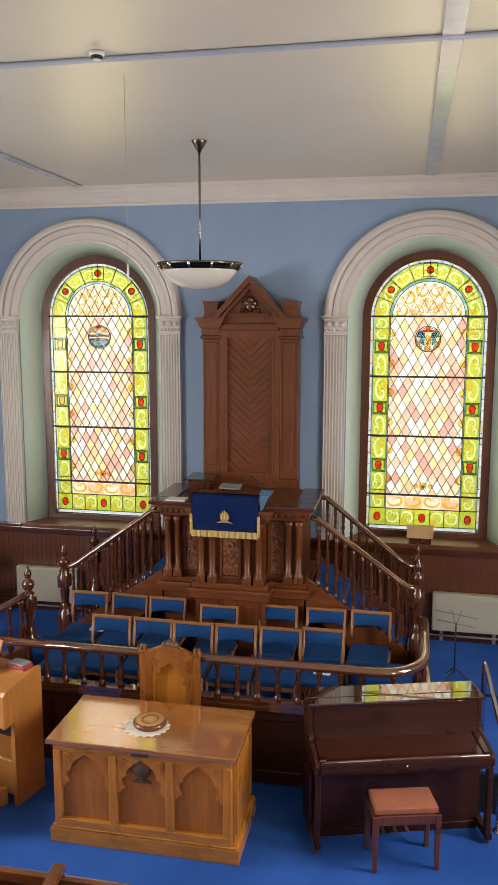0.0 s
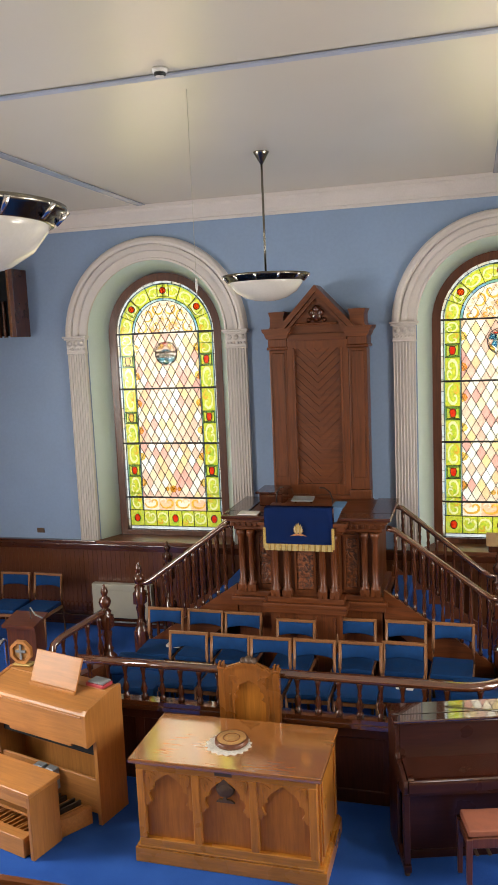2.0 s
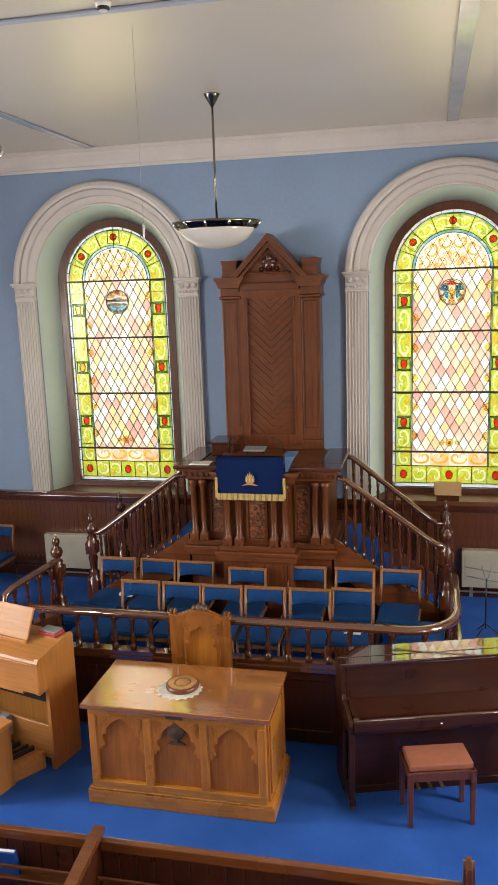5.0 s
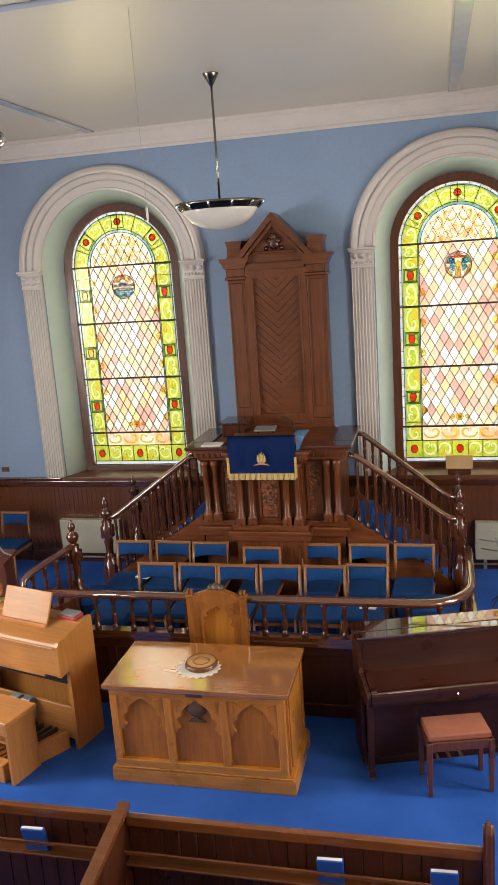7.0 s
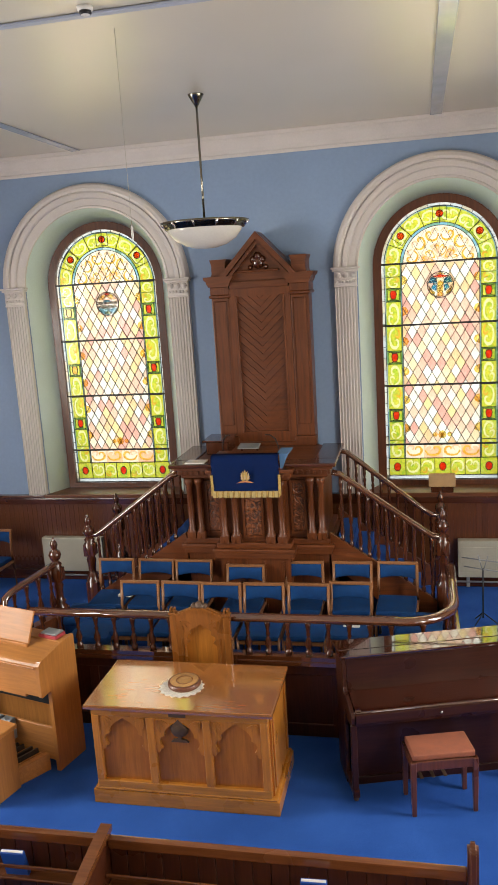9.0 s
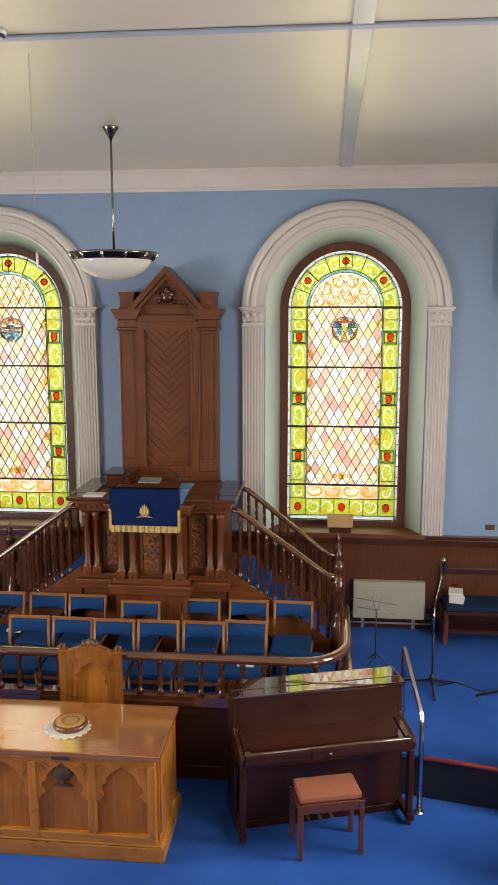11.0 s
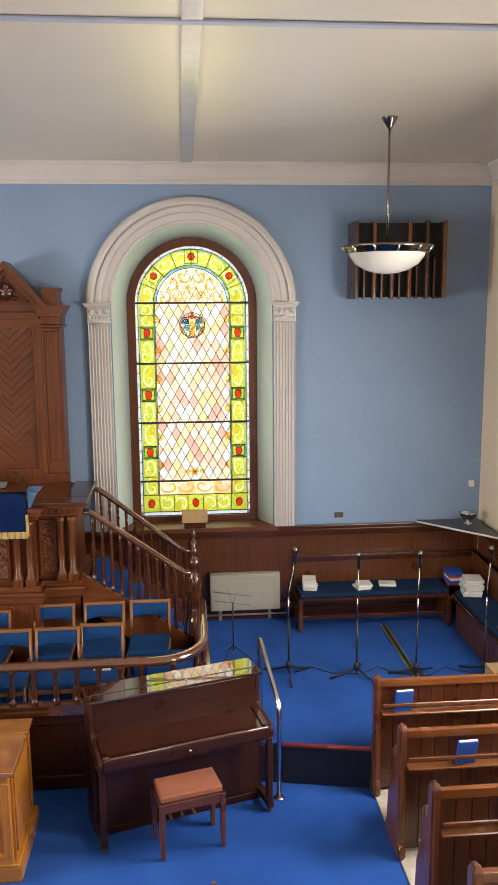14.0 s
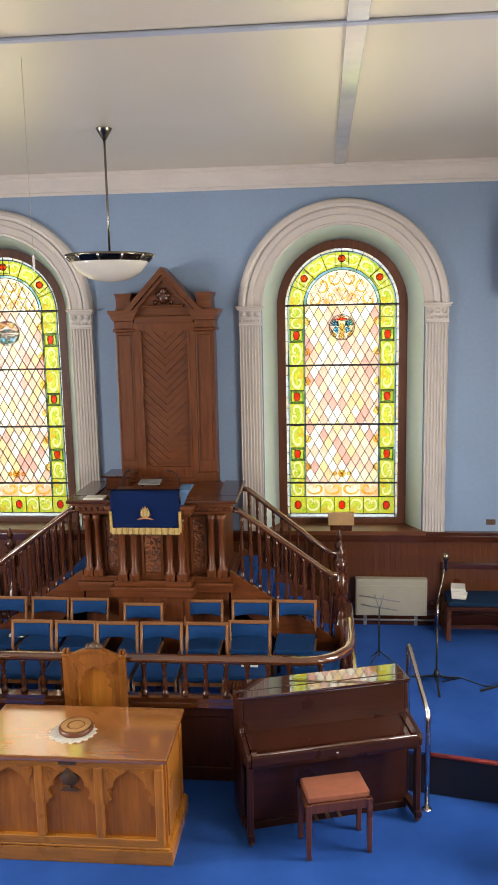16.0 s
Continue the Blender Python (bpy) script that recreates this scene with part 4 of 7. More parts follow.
for s, nm in ((-1, "wainscot_west"), (1, "wainscot_east")):
    wsd = thing(nm, "dark brown tongue-and-groove wainscot along the side wall", "wainscot", kind="structure")
    bm = B()
    bx(bm, min(s * XW, s * (XW - 0.012)), -5.0, 0.0, max(s * XW, s * (XW - 0.012)), -0.06, 1.45)
    part("backing", bm, M_WAIN, wsd)
    bm = B()
    bx(bm, min(s * (XW - 0.001), s * (XW - 0.065)), -5.0, 1.43, max(s * (XW - 0.001), s * (XW - 0.065)), -0.076, 1.56, 0.012, 2)
    part("dado_cap", bm, M_DARKX, wsd)
    for i in range(45):
        part_of("board", me_board, wsd, Matrix.Translation((s * (XW - 0.0005), -0.14 - i * 0.0665, 0)) @ pose(0, 0, 0, 0, 0, 90 * s))
    bm = B()
    prism(bm, [(s * 4.72, -0.078), (s * 5.46, -0.93), (s * 5.465, -0.078)], 1.562, 1.592, "xy")
    shelf = solid("corner_shelf", bm, M_SLATE, "dark triangular corner shelf on the wainscot", "shelf")
    bm = B()
    leadl = [(s * 4.71, -0.08), (s * 5.465, -0.945)]
    tube(bm, [(x, y, 1.577) for x, y in leadl], 0.012, 6)
    part("front_edge", bm, M_PLASTIC, shelf, "white front edge")

# ---- backboard behind the pulpit ----
bb = thing("pulpit_backboard", "tall brown timber backboard with pediment and herringbone panel", "backboard")
BY = -0.40
bm = B()
bx(bm, -0.55, -0.34, 1.4, 0.55, -0.03, 4.2)
part("back_panel", bm, M_PULPIT, bb)
for s in (-1, 1):
    bm = B()
    xa, xb = (0.355, 0.565) if s > 0 else (-0.565, -0.355)
    bx(bm, xa, BY, 2.36, xb, -0.341, 3.984, 0.012, 2)
    bx(bm, xa + 0.03, BY - 0.012, 2.5, xb - 0.03, BY + 0.001, 3.95, 0.008)
    bx(bm, xa - 0.02, BY - 0.03, 2.25, xb + 0.02, -0.341, 2.36, 0.012, 2)
    bx(bm, xa - 0.04, BY - 0.05, 1.9, xb + 0.04, -0.341, 2.25, 0.012, 2)
    bx(bm, xa - 0.02, BY - 0.025, 3.985, xb + 0.02, -0.03, 4.02, 0.008)
    bx(bm, xa - 0.005, BY - 0.012, 4.02, xb + 0.005, -0.03, 4.11, 0.006)
    part("pilaster", bm, M_PULPIT, bb)
    bm = B()
    prism(bm, [(xa - 0.01, 4.11), (xb + 0.01, 4.11), (xb + 0.03, 4.145), (xb + 0.035, 4.17), (xb + 0.06, 4.195), (xb + 0.068, 4.228), (xa - 0.068, 4.228), (xa - 0.06, 4.195), (xa - 0.035, 4.17), (xa - 0.03, 4.145)], BY - 0.06, -0.03)
    part("entablature", bm, M_PULPITX, bb)
    bm = B()
    xm = (xa + xb) / 2
    prism(bm, [(xm - 0.095, 4.2285), (xm + 0.095, 4.2285), (xm + 0.08, 4.26), (xm + 0.08, 4.36), (xm + 0.1, 4.417), (xm - 0.1, 4.417), (xm - 0.08, 4.36), (xm - 0.08, 4.26)], BY + 0.0, -0.05)
    part("acroterion_block", bm, M_PULPITX, bb)
    # pediment rake
    bm = B()
    prism(bm, [(s * 0.44, 4.229), (s * 0.36, 4.229), (0.0, 4.615), (0.0, 4.70)], BY - 0.06, -0.05)
    prism(bm, [(s * 0.36, 4.215), (s * 0.315, 4.215), (0.0, 4.55), (0.0, 4.612)], BY - 0.03, -0.05)
    part("pediment_rake", bm, M_PULPITX, bb)
bm = B()
prism(bm, [(-0.33, 4.16), (0.33, 4.16), (0.33, 4.25), (0.0, 4.57), (-0.33, 4.25)], BY + 0.03, -0.05)
part("tympanum", bm, M_PULPITX, bb)
bm = B()
bx(bm, -0.34, BY - 0.02, 4.08, 0.34, BY + 0.08, 4.16, 0.012, 2)
bx(bm, -0.24, BY - 0.04, 4.255, 0.24, BY + 0.05, 4.28, 0.008)
part("lintel", bm, M_PULPITX, bb)
bm = B()
for dx, dz, r in ((0, 0, 0.075), (-0.05, 0.03, 0.045), (0.05, 0.03, 0.045), (0, 0.07, 0.05), (-0.09, -0.05, 0.03), (0.09, -0.05, 0.03)):
    lathe(bm, [(r, 0.0), (r * 0.9, 0.025), (r * 0.45, 0.045), (0.0005, 0.05)], n=10, m=Matrix.Translation((dx, BY + 0.031, 4.36 + dz)) @ pose(0, 0, 0, 90))
part("carved_rosette", bm, M_OAKDARK, bb, "dark carved rosette")
bm = B()
holed(bm, [(-0.3545, 2.3), (0.3545, 2.3), (0.3545, 4.08), (-0.3545, 4.08)], [[(-0.265, 2.42), (0.265, 2.42), (0.265, 3.99), (-0.265, 3.99)]], BY - 0.005, -0.341)
bx(bm, -0.29, BY - 0.017, 2.405, -0.262, BY, 4.0, 0.006)
bx(bm, 0.262, BY - 0.017, 2.405, 0.29, BY, 4.0, 0.006)
part("panel_frame", bm, M_PULPIT, bb)
bm = B()
bx(bm, -0.36, BY - 0.03, 1.9, 0.36, -0.341, 2.3, 0.01)
part("lower_panel", bm, M_PULPITX, bb)
for s in (-1, 1):
    for i in range(-3, 22):
        z = 2.42 + i * 0.0905
        rise = 0.265 * 0.95
        pl = [(0.0, z), (s * 0.265, z + rise), (s * 0.265, z + rise + 0.084), (0.0, z + 0.086)]
        pl = clip(pl, ((1, 2.42, -1), (1, 3.99, 1)))
        if pl:
            bm = B()
            prism(bm, pl, BY + 0.022 + 0.005 * (i % 3), -0.339)
            part("herringbone_plank", bm, M_PULPITX, bb)

# ---- pulpit ----
pu = thing("pulpit", "brown carved timber pulpit with columns and panelled front", "pulpit")
FY = -1.35
bm = B()
bx(bm, -0.74, FY + 0.06, 1.40, 0.74, -0.45, 2.14)
bx(bm, -0.36, FY - 0.09, 1.40, 0.36, FY + 0.06, 2.14)
part("body", bm, M_PULPIT, pu)
bm = B()
for x0, x1, y0 in ((-0.80, 0.80, FY), (-0.41, 0.41, FY - 0.15)):
    bx(bm, x0, y0, 2.10, x1, -0.46, 2.14, 0.008)
    bx(bm, x0 - 0.03, y0 - 0.03, 2.14, x1 + 0.03, -0.46, 2.20, 0.014, 2)
    bx(bm, x0 - 0.06, y0 - 0.06, 2.20, x1 + 0.06, -0.46, 2.235, 0.01, 2)
part("cornice", bm, M_PULPITX, pu)
for i in range(26):
    bm = B()
    x = -0.79 + i * 0.0632
    y0 = (FY - 0.15 if abs(x) < 0.41 else FY) - 0.045
    bx(bm, x - 0.014, y0, 2.145, x + 0.014, y0 + 0.03, 2.185, 0.003)
    part("dentil", bm, M_PULPITX, pu)
bm = B()
bx(bm, -0.9, FY - 0.12, 2.236, 0.9, FY + 0.12, 2.275, 0.012, 2)
bx(bm, -0.9, FY + 0.121, 2.236, -0.66, -0.46, 2.275, 0.012, 2)
bx(bm, 0.66, FY + 0.121, 2.236, 0.9, -0.46, 2.275, 0.012, 2)
part("ledge", bm, M_DARKX, pu, "dark polished ledge board")
bm = B()
bx(bm, -0.658, FY + 0.123, 2.2355, 0.658, -0.46, 2.258, 0.003)
part("inner_board", bm, M_PULPITX, pu)
bm = B()
for x0, x1, y0 in ((-0.80, 0.80, FY), (-0.41, 0.41, FY - 0.16)):
    bx(bm, x0, y0, 1.36, x1, -0.46, 1.42, 0.012, 2)
    bx(bm, x0 - 0.04, y0 - 0.04, 1.31, x1 + 0.04, -0.46, 1.36, 0.014, 2)
    bx(bm, x0 - 0.02, y0 - 0.02, 1.25, x1 + 0.02, -0.46, 1.31, 0.01, 2)
part("base_moulding", bm, M_PULPITX, pu)
bm = B()
bx(bm, -0.78, FY + 0.02, PZ, 0.78, -0.46, 1.25)
bx(bm, -0.38, FY - 0.12, PZ, 0.38, FY + 0.02, 1.25)
for x in (-0.3, -0.1, 0.1, 0.3):
    bx(bm, x - 0.012, FY - 0.132, PZ + 0.05, x + 0.012, FY - 0.119, 1.2, 0.004)
part("plinth", bm, M_PULPIT, pu)
colprof = [(0.052, 0.0), (0.052, 0.09), (0.034, 0.1), (0.042, 0.12), (0.03, 0.14), (0.034, 0.3), (0.030, 0.56), (0.036, 0.575), (0.03, 0.59), (0.05, 0.63), (0.052, 0.68)]
for x, y in ((-0.72, FY + 0.01), (-0.61, FY + 0.01), (0.61, FY + 0.01), (0.72, FY + 0.01), (-0.315, FY - 0.13), (-0.19, FY - 0.13), (0.19, FY - 0.13), (0.315, FY - 0.13)):
    bm = B()
    lathe(bm, colprof, (x, y, 1.42), 12)
    bx(bm, x - 0.05, y - 0.05, 1.42, x + 0.05, y + 0.05, 1.50, 0.005)
    part("column", bm, M_PULPIT, pu)
for xc, hw, y in ((0.0, 0.115, FY - 0.091), (-0.47, 0.085, FY + 0.059), (0.47, 0.085, FY + 0.059)):
    bm = B()
    holed(bm, [(xc - hw, 1.46), (xc + hw, 1.46), (xc + hw, 2.06), (xc - hw, 2.06)], [[(xc - hw + 0.025, 1.49), (xc + hw - 0.025, 1.49), (xc + hw - 0.025, 2.03), (xc - hw + 0.025, 2.03)]], y - 0.02, y)
    fr = part("panel_frame", bm, M_PULPIT, pu)
    bm = B()
    bx(bm, xc - hw + 0.026, y - 0.009, 1.491, xc + hw - 0.026, y - 0.001, 2.029, 0.004)
    part("carved_panel", bm, M_CARVED, fr, "carved leaf panel")
# fall cloth over the book board
fc = thing("pulpit_fall", "royal blue pulpit fall cloth with gold fringe and embroidered emblem", "cloth")
CX0, CX1, CY = -0.395, 0.325, -1.56
bm = B()
n = 14
rows = [(-1.45, 2.392), (-1.50, 2.392), (-1.55, 2.388), (-1.565, 2.372), (-1.570, 2.3), (-1.568, 2.18), (-1.563, 2.06), (-1.56, 2.01)]
grid = [[bm.verts.new((CX0 + (CX1 - CX0) * i / n, y - (0.008 * math.sin(i * 1.3) if k > 3 else 0), z)) for i in range(n + 1)] for k, (y, z) in enumerate(rows)]
for a, b in zip(grid, grid[1:]):
    for i in range(n):
        bm.faces.new((a[i], a[i + 1], b[i + 1], b[i])).smooth = True
bmesh.ops.solidify(bm, geom=list(bm.faces), thickness=0.008)
part("cloth", bm, M_FALL, fc)
bm = B()
for i in range(48):
    x = CX0 + (CX1 - CX0) * (i + 0.5) / 48
    bx(bm, x - 0.0055, CY - 0.022, 1.945, x + 0.0055, CY - 0.010, 2.015, 0.002)
part("fringe", bm, M_GOLD, fc, "gold thread fringe")
bm = B()
for i in range(0, 48, 4):
    x = CX0 + (CX1 - CX0) * (i + 1.5) / 48
    bx(bm, x - 0.016, CY - 0.026, 1.947, x + 0.016, CY - 0.021, 2.012)
part("fringe_stripes", bm, M_STRIPE, fc, "pale gold fringe stripes")
for s, x in ((-1, CX0), (1, CX1)):
    bm = B()
    for i in range(10):
        bx(bm, x - 0.014, CY - 0.02, 1.965 + i * 0.022, x + 0.014, CY - 0.0, 1.9865 + i * 0.022, 0.003)
    part("side_fringe", bm, M_GOLD, fc)
bm = B()
EX, EZ = -0.032, 2.125
for k in range(9):
    a = radians(-64 + 16 * k)
    h = 0.125 - 0.05 * abs(k - 4) / 4
    w = 0.017
    c, q = math.sin(a), math.cos(a)
    pl = [(-w * 0.3, 0.012), (-w, h * 0.45), (-w * 0.3, h * 0.8), (0.004, h), (w * 0.5, h * 0.7), (w, h * 0.4), (w * 0.3, 0.012)]
    prism(bm, [(EX + u * q + v * c * 0.8, EZ - u * c * 0.8 + v * q) for u, v in pl], CY - 0.026 - 0.0012 * (k % 2), CY - 0.02)
emb = part("emblem", bm, M_GOLD, fc, "gold embroidered flame emblem")
bm = B()
prism(bm, [(EX - 0.088, EZ - 0.022), (EX - 0.05, EZ - 0.004), (EX, EZ + 0.004), (EX + 0.05, EZ - 0.004), (EX + 0.088, EZ - 0.022), (EX + 0.05, EZ - 0.018), (EX, EZ - 0.012), (EX - 0.05, EZ - 0.018)], CY - 0.031, CY - 0.021)
part("ribbon", bm, M_EMBER, emb)
bm = B()
for dx in (-0.03, 0.0, 0.03):
    prism(bm, [(EX + dx - 0.006, EZ + 0.02), (EX + dx + 0.006, EZ + 0.02), (EX + dx * 1.3 + 0.003, EZ + 0.07), (EX + dx * 1.4, EZ + 0.09)], CY - 0.031, CY - 0.0275)
part("flame_threads", bm, M_CREAMFR, emb)
bm = B()
prism(bm, [(0.327, 2.392), (0.425, 2.392), (0.40, 2.345), (0.36, 2.25), (0.327, 2.20)], -1.5, -1.488)
bx(bm, 0.295, -1.486, 2.382, 0.425, -1.2, 2.392, 0.003)
solid("side_cloth", bm, M_SIDECLOTH, "light blue folded cloth over the book board", "cloth")
# book board cushion under the cloth
bm = B()
bx(bm, -0.38, -1.535, 2.277, 0.29, -1.24, 2.380, 0.02, 2)
solid("book_board", bm, M_PULPITX, "brown timber book board on the pulpit ledge", "book board")
bs = thing("reading_stand", "grey metal reading stand on the pulpit", "stand")
bm = B()
vs = bx(bm, -0.15, -1.35, 2.425, 0.08, -1.2, 2.44, 0.004)
turn(bm, vs, Matrix.Translation((0, -1.26, 2.43)) @ pose(0, 0, 0, 8) @ Matrix.Translation((0, 1.26, -2.43)))
part("tray", bm, M_GREY, bs)
for x in (-0.12, 0.05):
    bm = B()
    tube(bm, [(x, -1.26, 2.381), (x, -1.26, 2.43)], 0.012)
    part("leg", bm, M_CHROME, bs)
for x, dx in ((-0.34, 0.05), (0.27, -0.06)):
    bm = B()
    tube(bm, [(x + dx * 0.0, -1.22, 2.276), (x, -1.22, 2.42), (x + dx * 0.4, -1.24, 2.5), (x + dx * 1.2, -1.28, 2.55), (x + dx * 2.0, -1.3, 2.555)], 0.007, 6)
    solid("gooseneck_microphone", bm, M_BLACK, "thin black gooseneck microphone on the pulpit", "microphone")
bm = B()
bx(bm, -0.72, -1.44, 2.277, -0.50, -1.28, 2.292, 0.003)
solid("paper_sheets", bm, M_PAPER, "loose white papers on the pulpit ledge", "papers")
bm = B()
bx(bm, -0.62, -0.9, 2.259, -0.36, -0.55, 2.40, 0.01)
bx(bm, -0.66, -0.92, 2.40, -0.34, -0.5, 2.42, 0.006)
solid("pulpit_seat_box", bm, M_OAKDARK, "dark timber box inside the pulpit", "box")

# ---- pulpit stairs ----
balprof = lambda h: [(0.022, 0.0), (0.022, 0.05), (0.014, 0.06), (0.024, 0.1), (0.016, h * 0.28), (0.012, h * 0.34), (0.02, h * 0.38), (0.024, h * 0.5), (0.013, h * 0.72), (0.02, h * 0.78), (0.012, h * 0.82), (0.018, h * 0.88), (0.02, h)]
NEWEL = [(0.075, 0.0), (0.075, 0.52), (0.05, 0.54), (0.065, 0.58), (0.04, 0.61), (0.046, 0.70), (0.055, 0.76), (0.04, 0.80), (0.07, 0.83), (0.07, 0.87), (0.07, 0.95), (0.05, 0.97), (0.062, 1.0), (0.03, 1.03), (0.055, 1.06), (0.066, 1.10), (0.055, 1.14), (0.025, 1.16), (0.03, 1.18), (0.04, 1.21), (0.03, 1.25), (0.012, 1.27), (0.016, 1.285), (0.0005, 1.30)]


def newel(name, x, y, z, parent, h=1.3):
    bm = B()
    k = h / 1.3
    lathe(bm, [(r, q * k) for r, q in NEWEL], (x, y, z), 14)
    bx(bm, x - 0.072, y - 0.072, z, x + 0.072, y + 0.072, z + 0.5 * k, 0.008)
    bx(bm, x - 0.062, y - 0.062, z + 0.81 * k, x + 0.062, y + 0.062, z + 0.95 * k, 0.01, 2)
    return part(name, bm, M_OAKDARK, parent)


def pulpit_stair(s):
    st = thing("pulpit_stair", "dark timber pulpit stair with turned balusters and blue carpet", "stair", "pulpit stairs")
    y0, y1 = -1.30, -0.40
    xt, xb = 0.90, 1.93
    for yy, zt, zb in ((y0, 2.12, 1.43), (y1, 2.15, 1.39)):
        bm = B()
        pts = [(s * (xt - 0.06), yy, zt + 0.02), (s * (xt + 0.02), yy, zt), (s * (xb - 0.14), yy, zb + 0.06), (s * (xb - 0.06), yy, zb + 0.01), (s * (xb + 0.04), yy, zb)]
        tube(bm, pts, 0.032, 8, 1.25)
        part("handrail", bm, M_RAIL, st)
        # string
        bm = B()
        top = lambda x: 1.45 - (x - 0.84) * 0.67
        prism(bm, [(s * 0.80, top(0.80)), (s * xb, top(xb)), (s * xb, PZ), (s * 1.7, PZ), (s * 0.80, PZ + 0.75)], yy - 0.025, yy + 0.025)
        part("string", bm, M_PULPITX, st)
        nb = 11
        for i in range(nb):
            x = xt + 0.03 + (xb - xt - 0.1) * i / (nb - 1)
            f = (x - xt) / (xb - xt)
            za, zb2 = top(x) - 0.01, zt + (zb - zt) * f - 0.015
            bm = B()
            lathe(bm, balprof(zb2 - za), (s * x, yy, za), 8)
            part("baluster", bm, M_OAKDARK, st)
        newel("newel", s * 1.97, yy, PZ, st, 1.3 if s < 0 or yy == y1 else 1.38)
    for i in range(6):
        bm = B()
        z = PZ + 0.165 * (i + 1)
        xa, xc = xb - 0.02 - i * 0.175, xb - 0.02 - (i + 1) * 0.175
        bx(bm, min(s * xa, s * xc), y0 + 0.026, z - 0.165, max(s * xa, s * xc), y1 - 0.026, z, 0.006)
        part("tread", bm, M_CARPET, st, "blue carpeted tread")
    return st


for s in (-1, 1):
    pulpit_stair(s)

# ---- choir rail ----
cr = thing("choir_rail", "dark turned balustrade on a panelled front round the choir", "balustrade")
RY = -2.79
bm = B()
bx(bm, -1.98, RY - 0.02, 0.0, 1.6, RY + 0.02, 0.72)
for i in range(7):
    x = -1.95 + i * 0.585
    bx(bm, x - 0.045, RY - 0.035, 0.1, x + 0.045, RY - 0.019, 0.66, 0.005)
bx(bm, -1.98, RY - 0.037, 0.0, 1.6, RY - 0.019, 0.13, 0.006)
bx(bm, -1.98, RY - 0.037, 0.62, 1.6, RY - 0.019, 0.72, 0.006)
part("front_panel", bm, M_DARKSATIN, cr)
path = [(-1.98, RY)] + [(x, RY) for x in (-1.0, 0.0, 1.0)] + [(1.58 + 0.45 * math.sin(a), RY + 0.45 - 0.45 * math.cos(a)) for a in np.linspace(0, math.pi / 2, 9)] + [(2.03, -1.9), (2.03, -1.42)]
bm = B()
for (xa, ya), (xb, yb) in zip(path[4:], path[5:]):
    d = Vector((xb - xa, yb - ya)).normalized()
    nn = Vector((d.y, -d.x)) * 0.02
    prism(bm, [(xa + nn.x, ya + nn.y), (xb + nn.x, yb + nn.y), (xb - nn.x, yb - nn.y), (xa - nn.x, ya - nn.y)], 0.0, 0.72, "xy")
part("side_panel", bm, M_DARKSATIN, cr)


def flat_rail(bm, pts, hw, z0, z1):
    for (xa, ya), (xb, yb) in zip(pts, pts[1:]):
        d = Vector((xb - xa, yb - ya)).normalized()
        nn = Vector((d.y, -d.x)) * hw
        prism(bm, [(xa + nn.x, ya + nn.y), (xb + nn.x, yb + nn.y), (xb - nn.x, yb - nn.y), (xa - nn.x, ya - nn.y)], z0, z1, "xy")


bm = B()
flat_rail(bm, path, 0.07, 0.721, 0.755)
flat_rail(bm, path, 0.055, 0.755, 0.80)
part("bottom_rail", bm, M_RAIL, cr, "polished bottom rail")
bm = B()
tube(bm, [(x, y, 1.15) for x, y in path], 0.04, 10, 1.3)
part("top_rail", bm, M_RAIL, cr, "polished dark handrail")
STUB = [(0.032, 0.0), (0.032, 0.04), (0.016, 0.05), (0.03, 0.08), (0.034, 0.11), (0.018, 0.16), (0.013, 0.18), (0.022, 0.2), (0.014, 0.22), (0.022, 0.27), (0.03, 0.30), (0.028, 0.33)]
bm = B()
lathe(bm, STUB, n=10)
me_stub = mesh_of("baluster", bm, M_OAKDARK)
spots = [(-1.87 + 0.186 * i, RY) for i in range(19)] + [path[6], path[9], path[11]] + [(2.03, -2.15), (2.03, -1.95), (2.03, -1.75), (2.03, -1.55)]
for x, y in spots:
    part_of("baluster", me_stub, cr, Matrix.Translation((x, y, 0.80)))
# side wing with its own newel
wing = thing("choir_rail_wing", "short dark balustrade with turned newel beside the choir", "balustrade")
newel("newel", -2.03, -2.06, PZ, wing, 1.28)
wp = [(-2.03, -2.06), (-2.27, -2.62)]
bm = B()
tube(bm, [(-2.03, -2.08, 1.37), (-2.08, -2.2, 1.35), (-2.2, -2.48, 1.30), (-2.26, -2.62, 1.27), (-2.29, -2.70, 1.23), (-2.30, -2.74, 1.15), (-2.30, -2.74, 1.05)], 0.034, 8, 1.2)
part("handrail", bm, M_RAIL, wing)
bm = B()
flat_rail(bm, wp, 0.05, PZ, 0.82)
part("base", bm, M_PULPITX, wing)
for i in range(4):
    f = 0.16 + i * 0.26
    bm = B()
    lathe(bm, [(r, z * (1.58 - 0.22 * f)) for r, z in STUB], (wp[0][0] + (wp[1][0] - wp[0][0]) * f, wp[0][1] + (wp[1][1] - wp[0][1]) * f, 0.82), 10)
    part("baluster", bm, M_OAKDARK, wing)


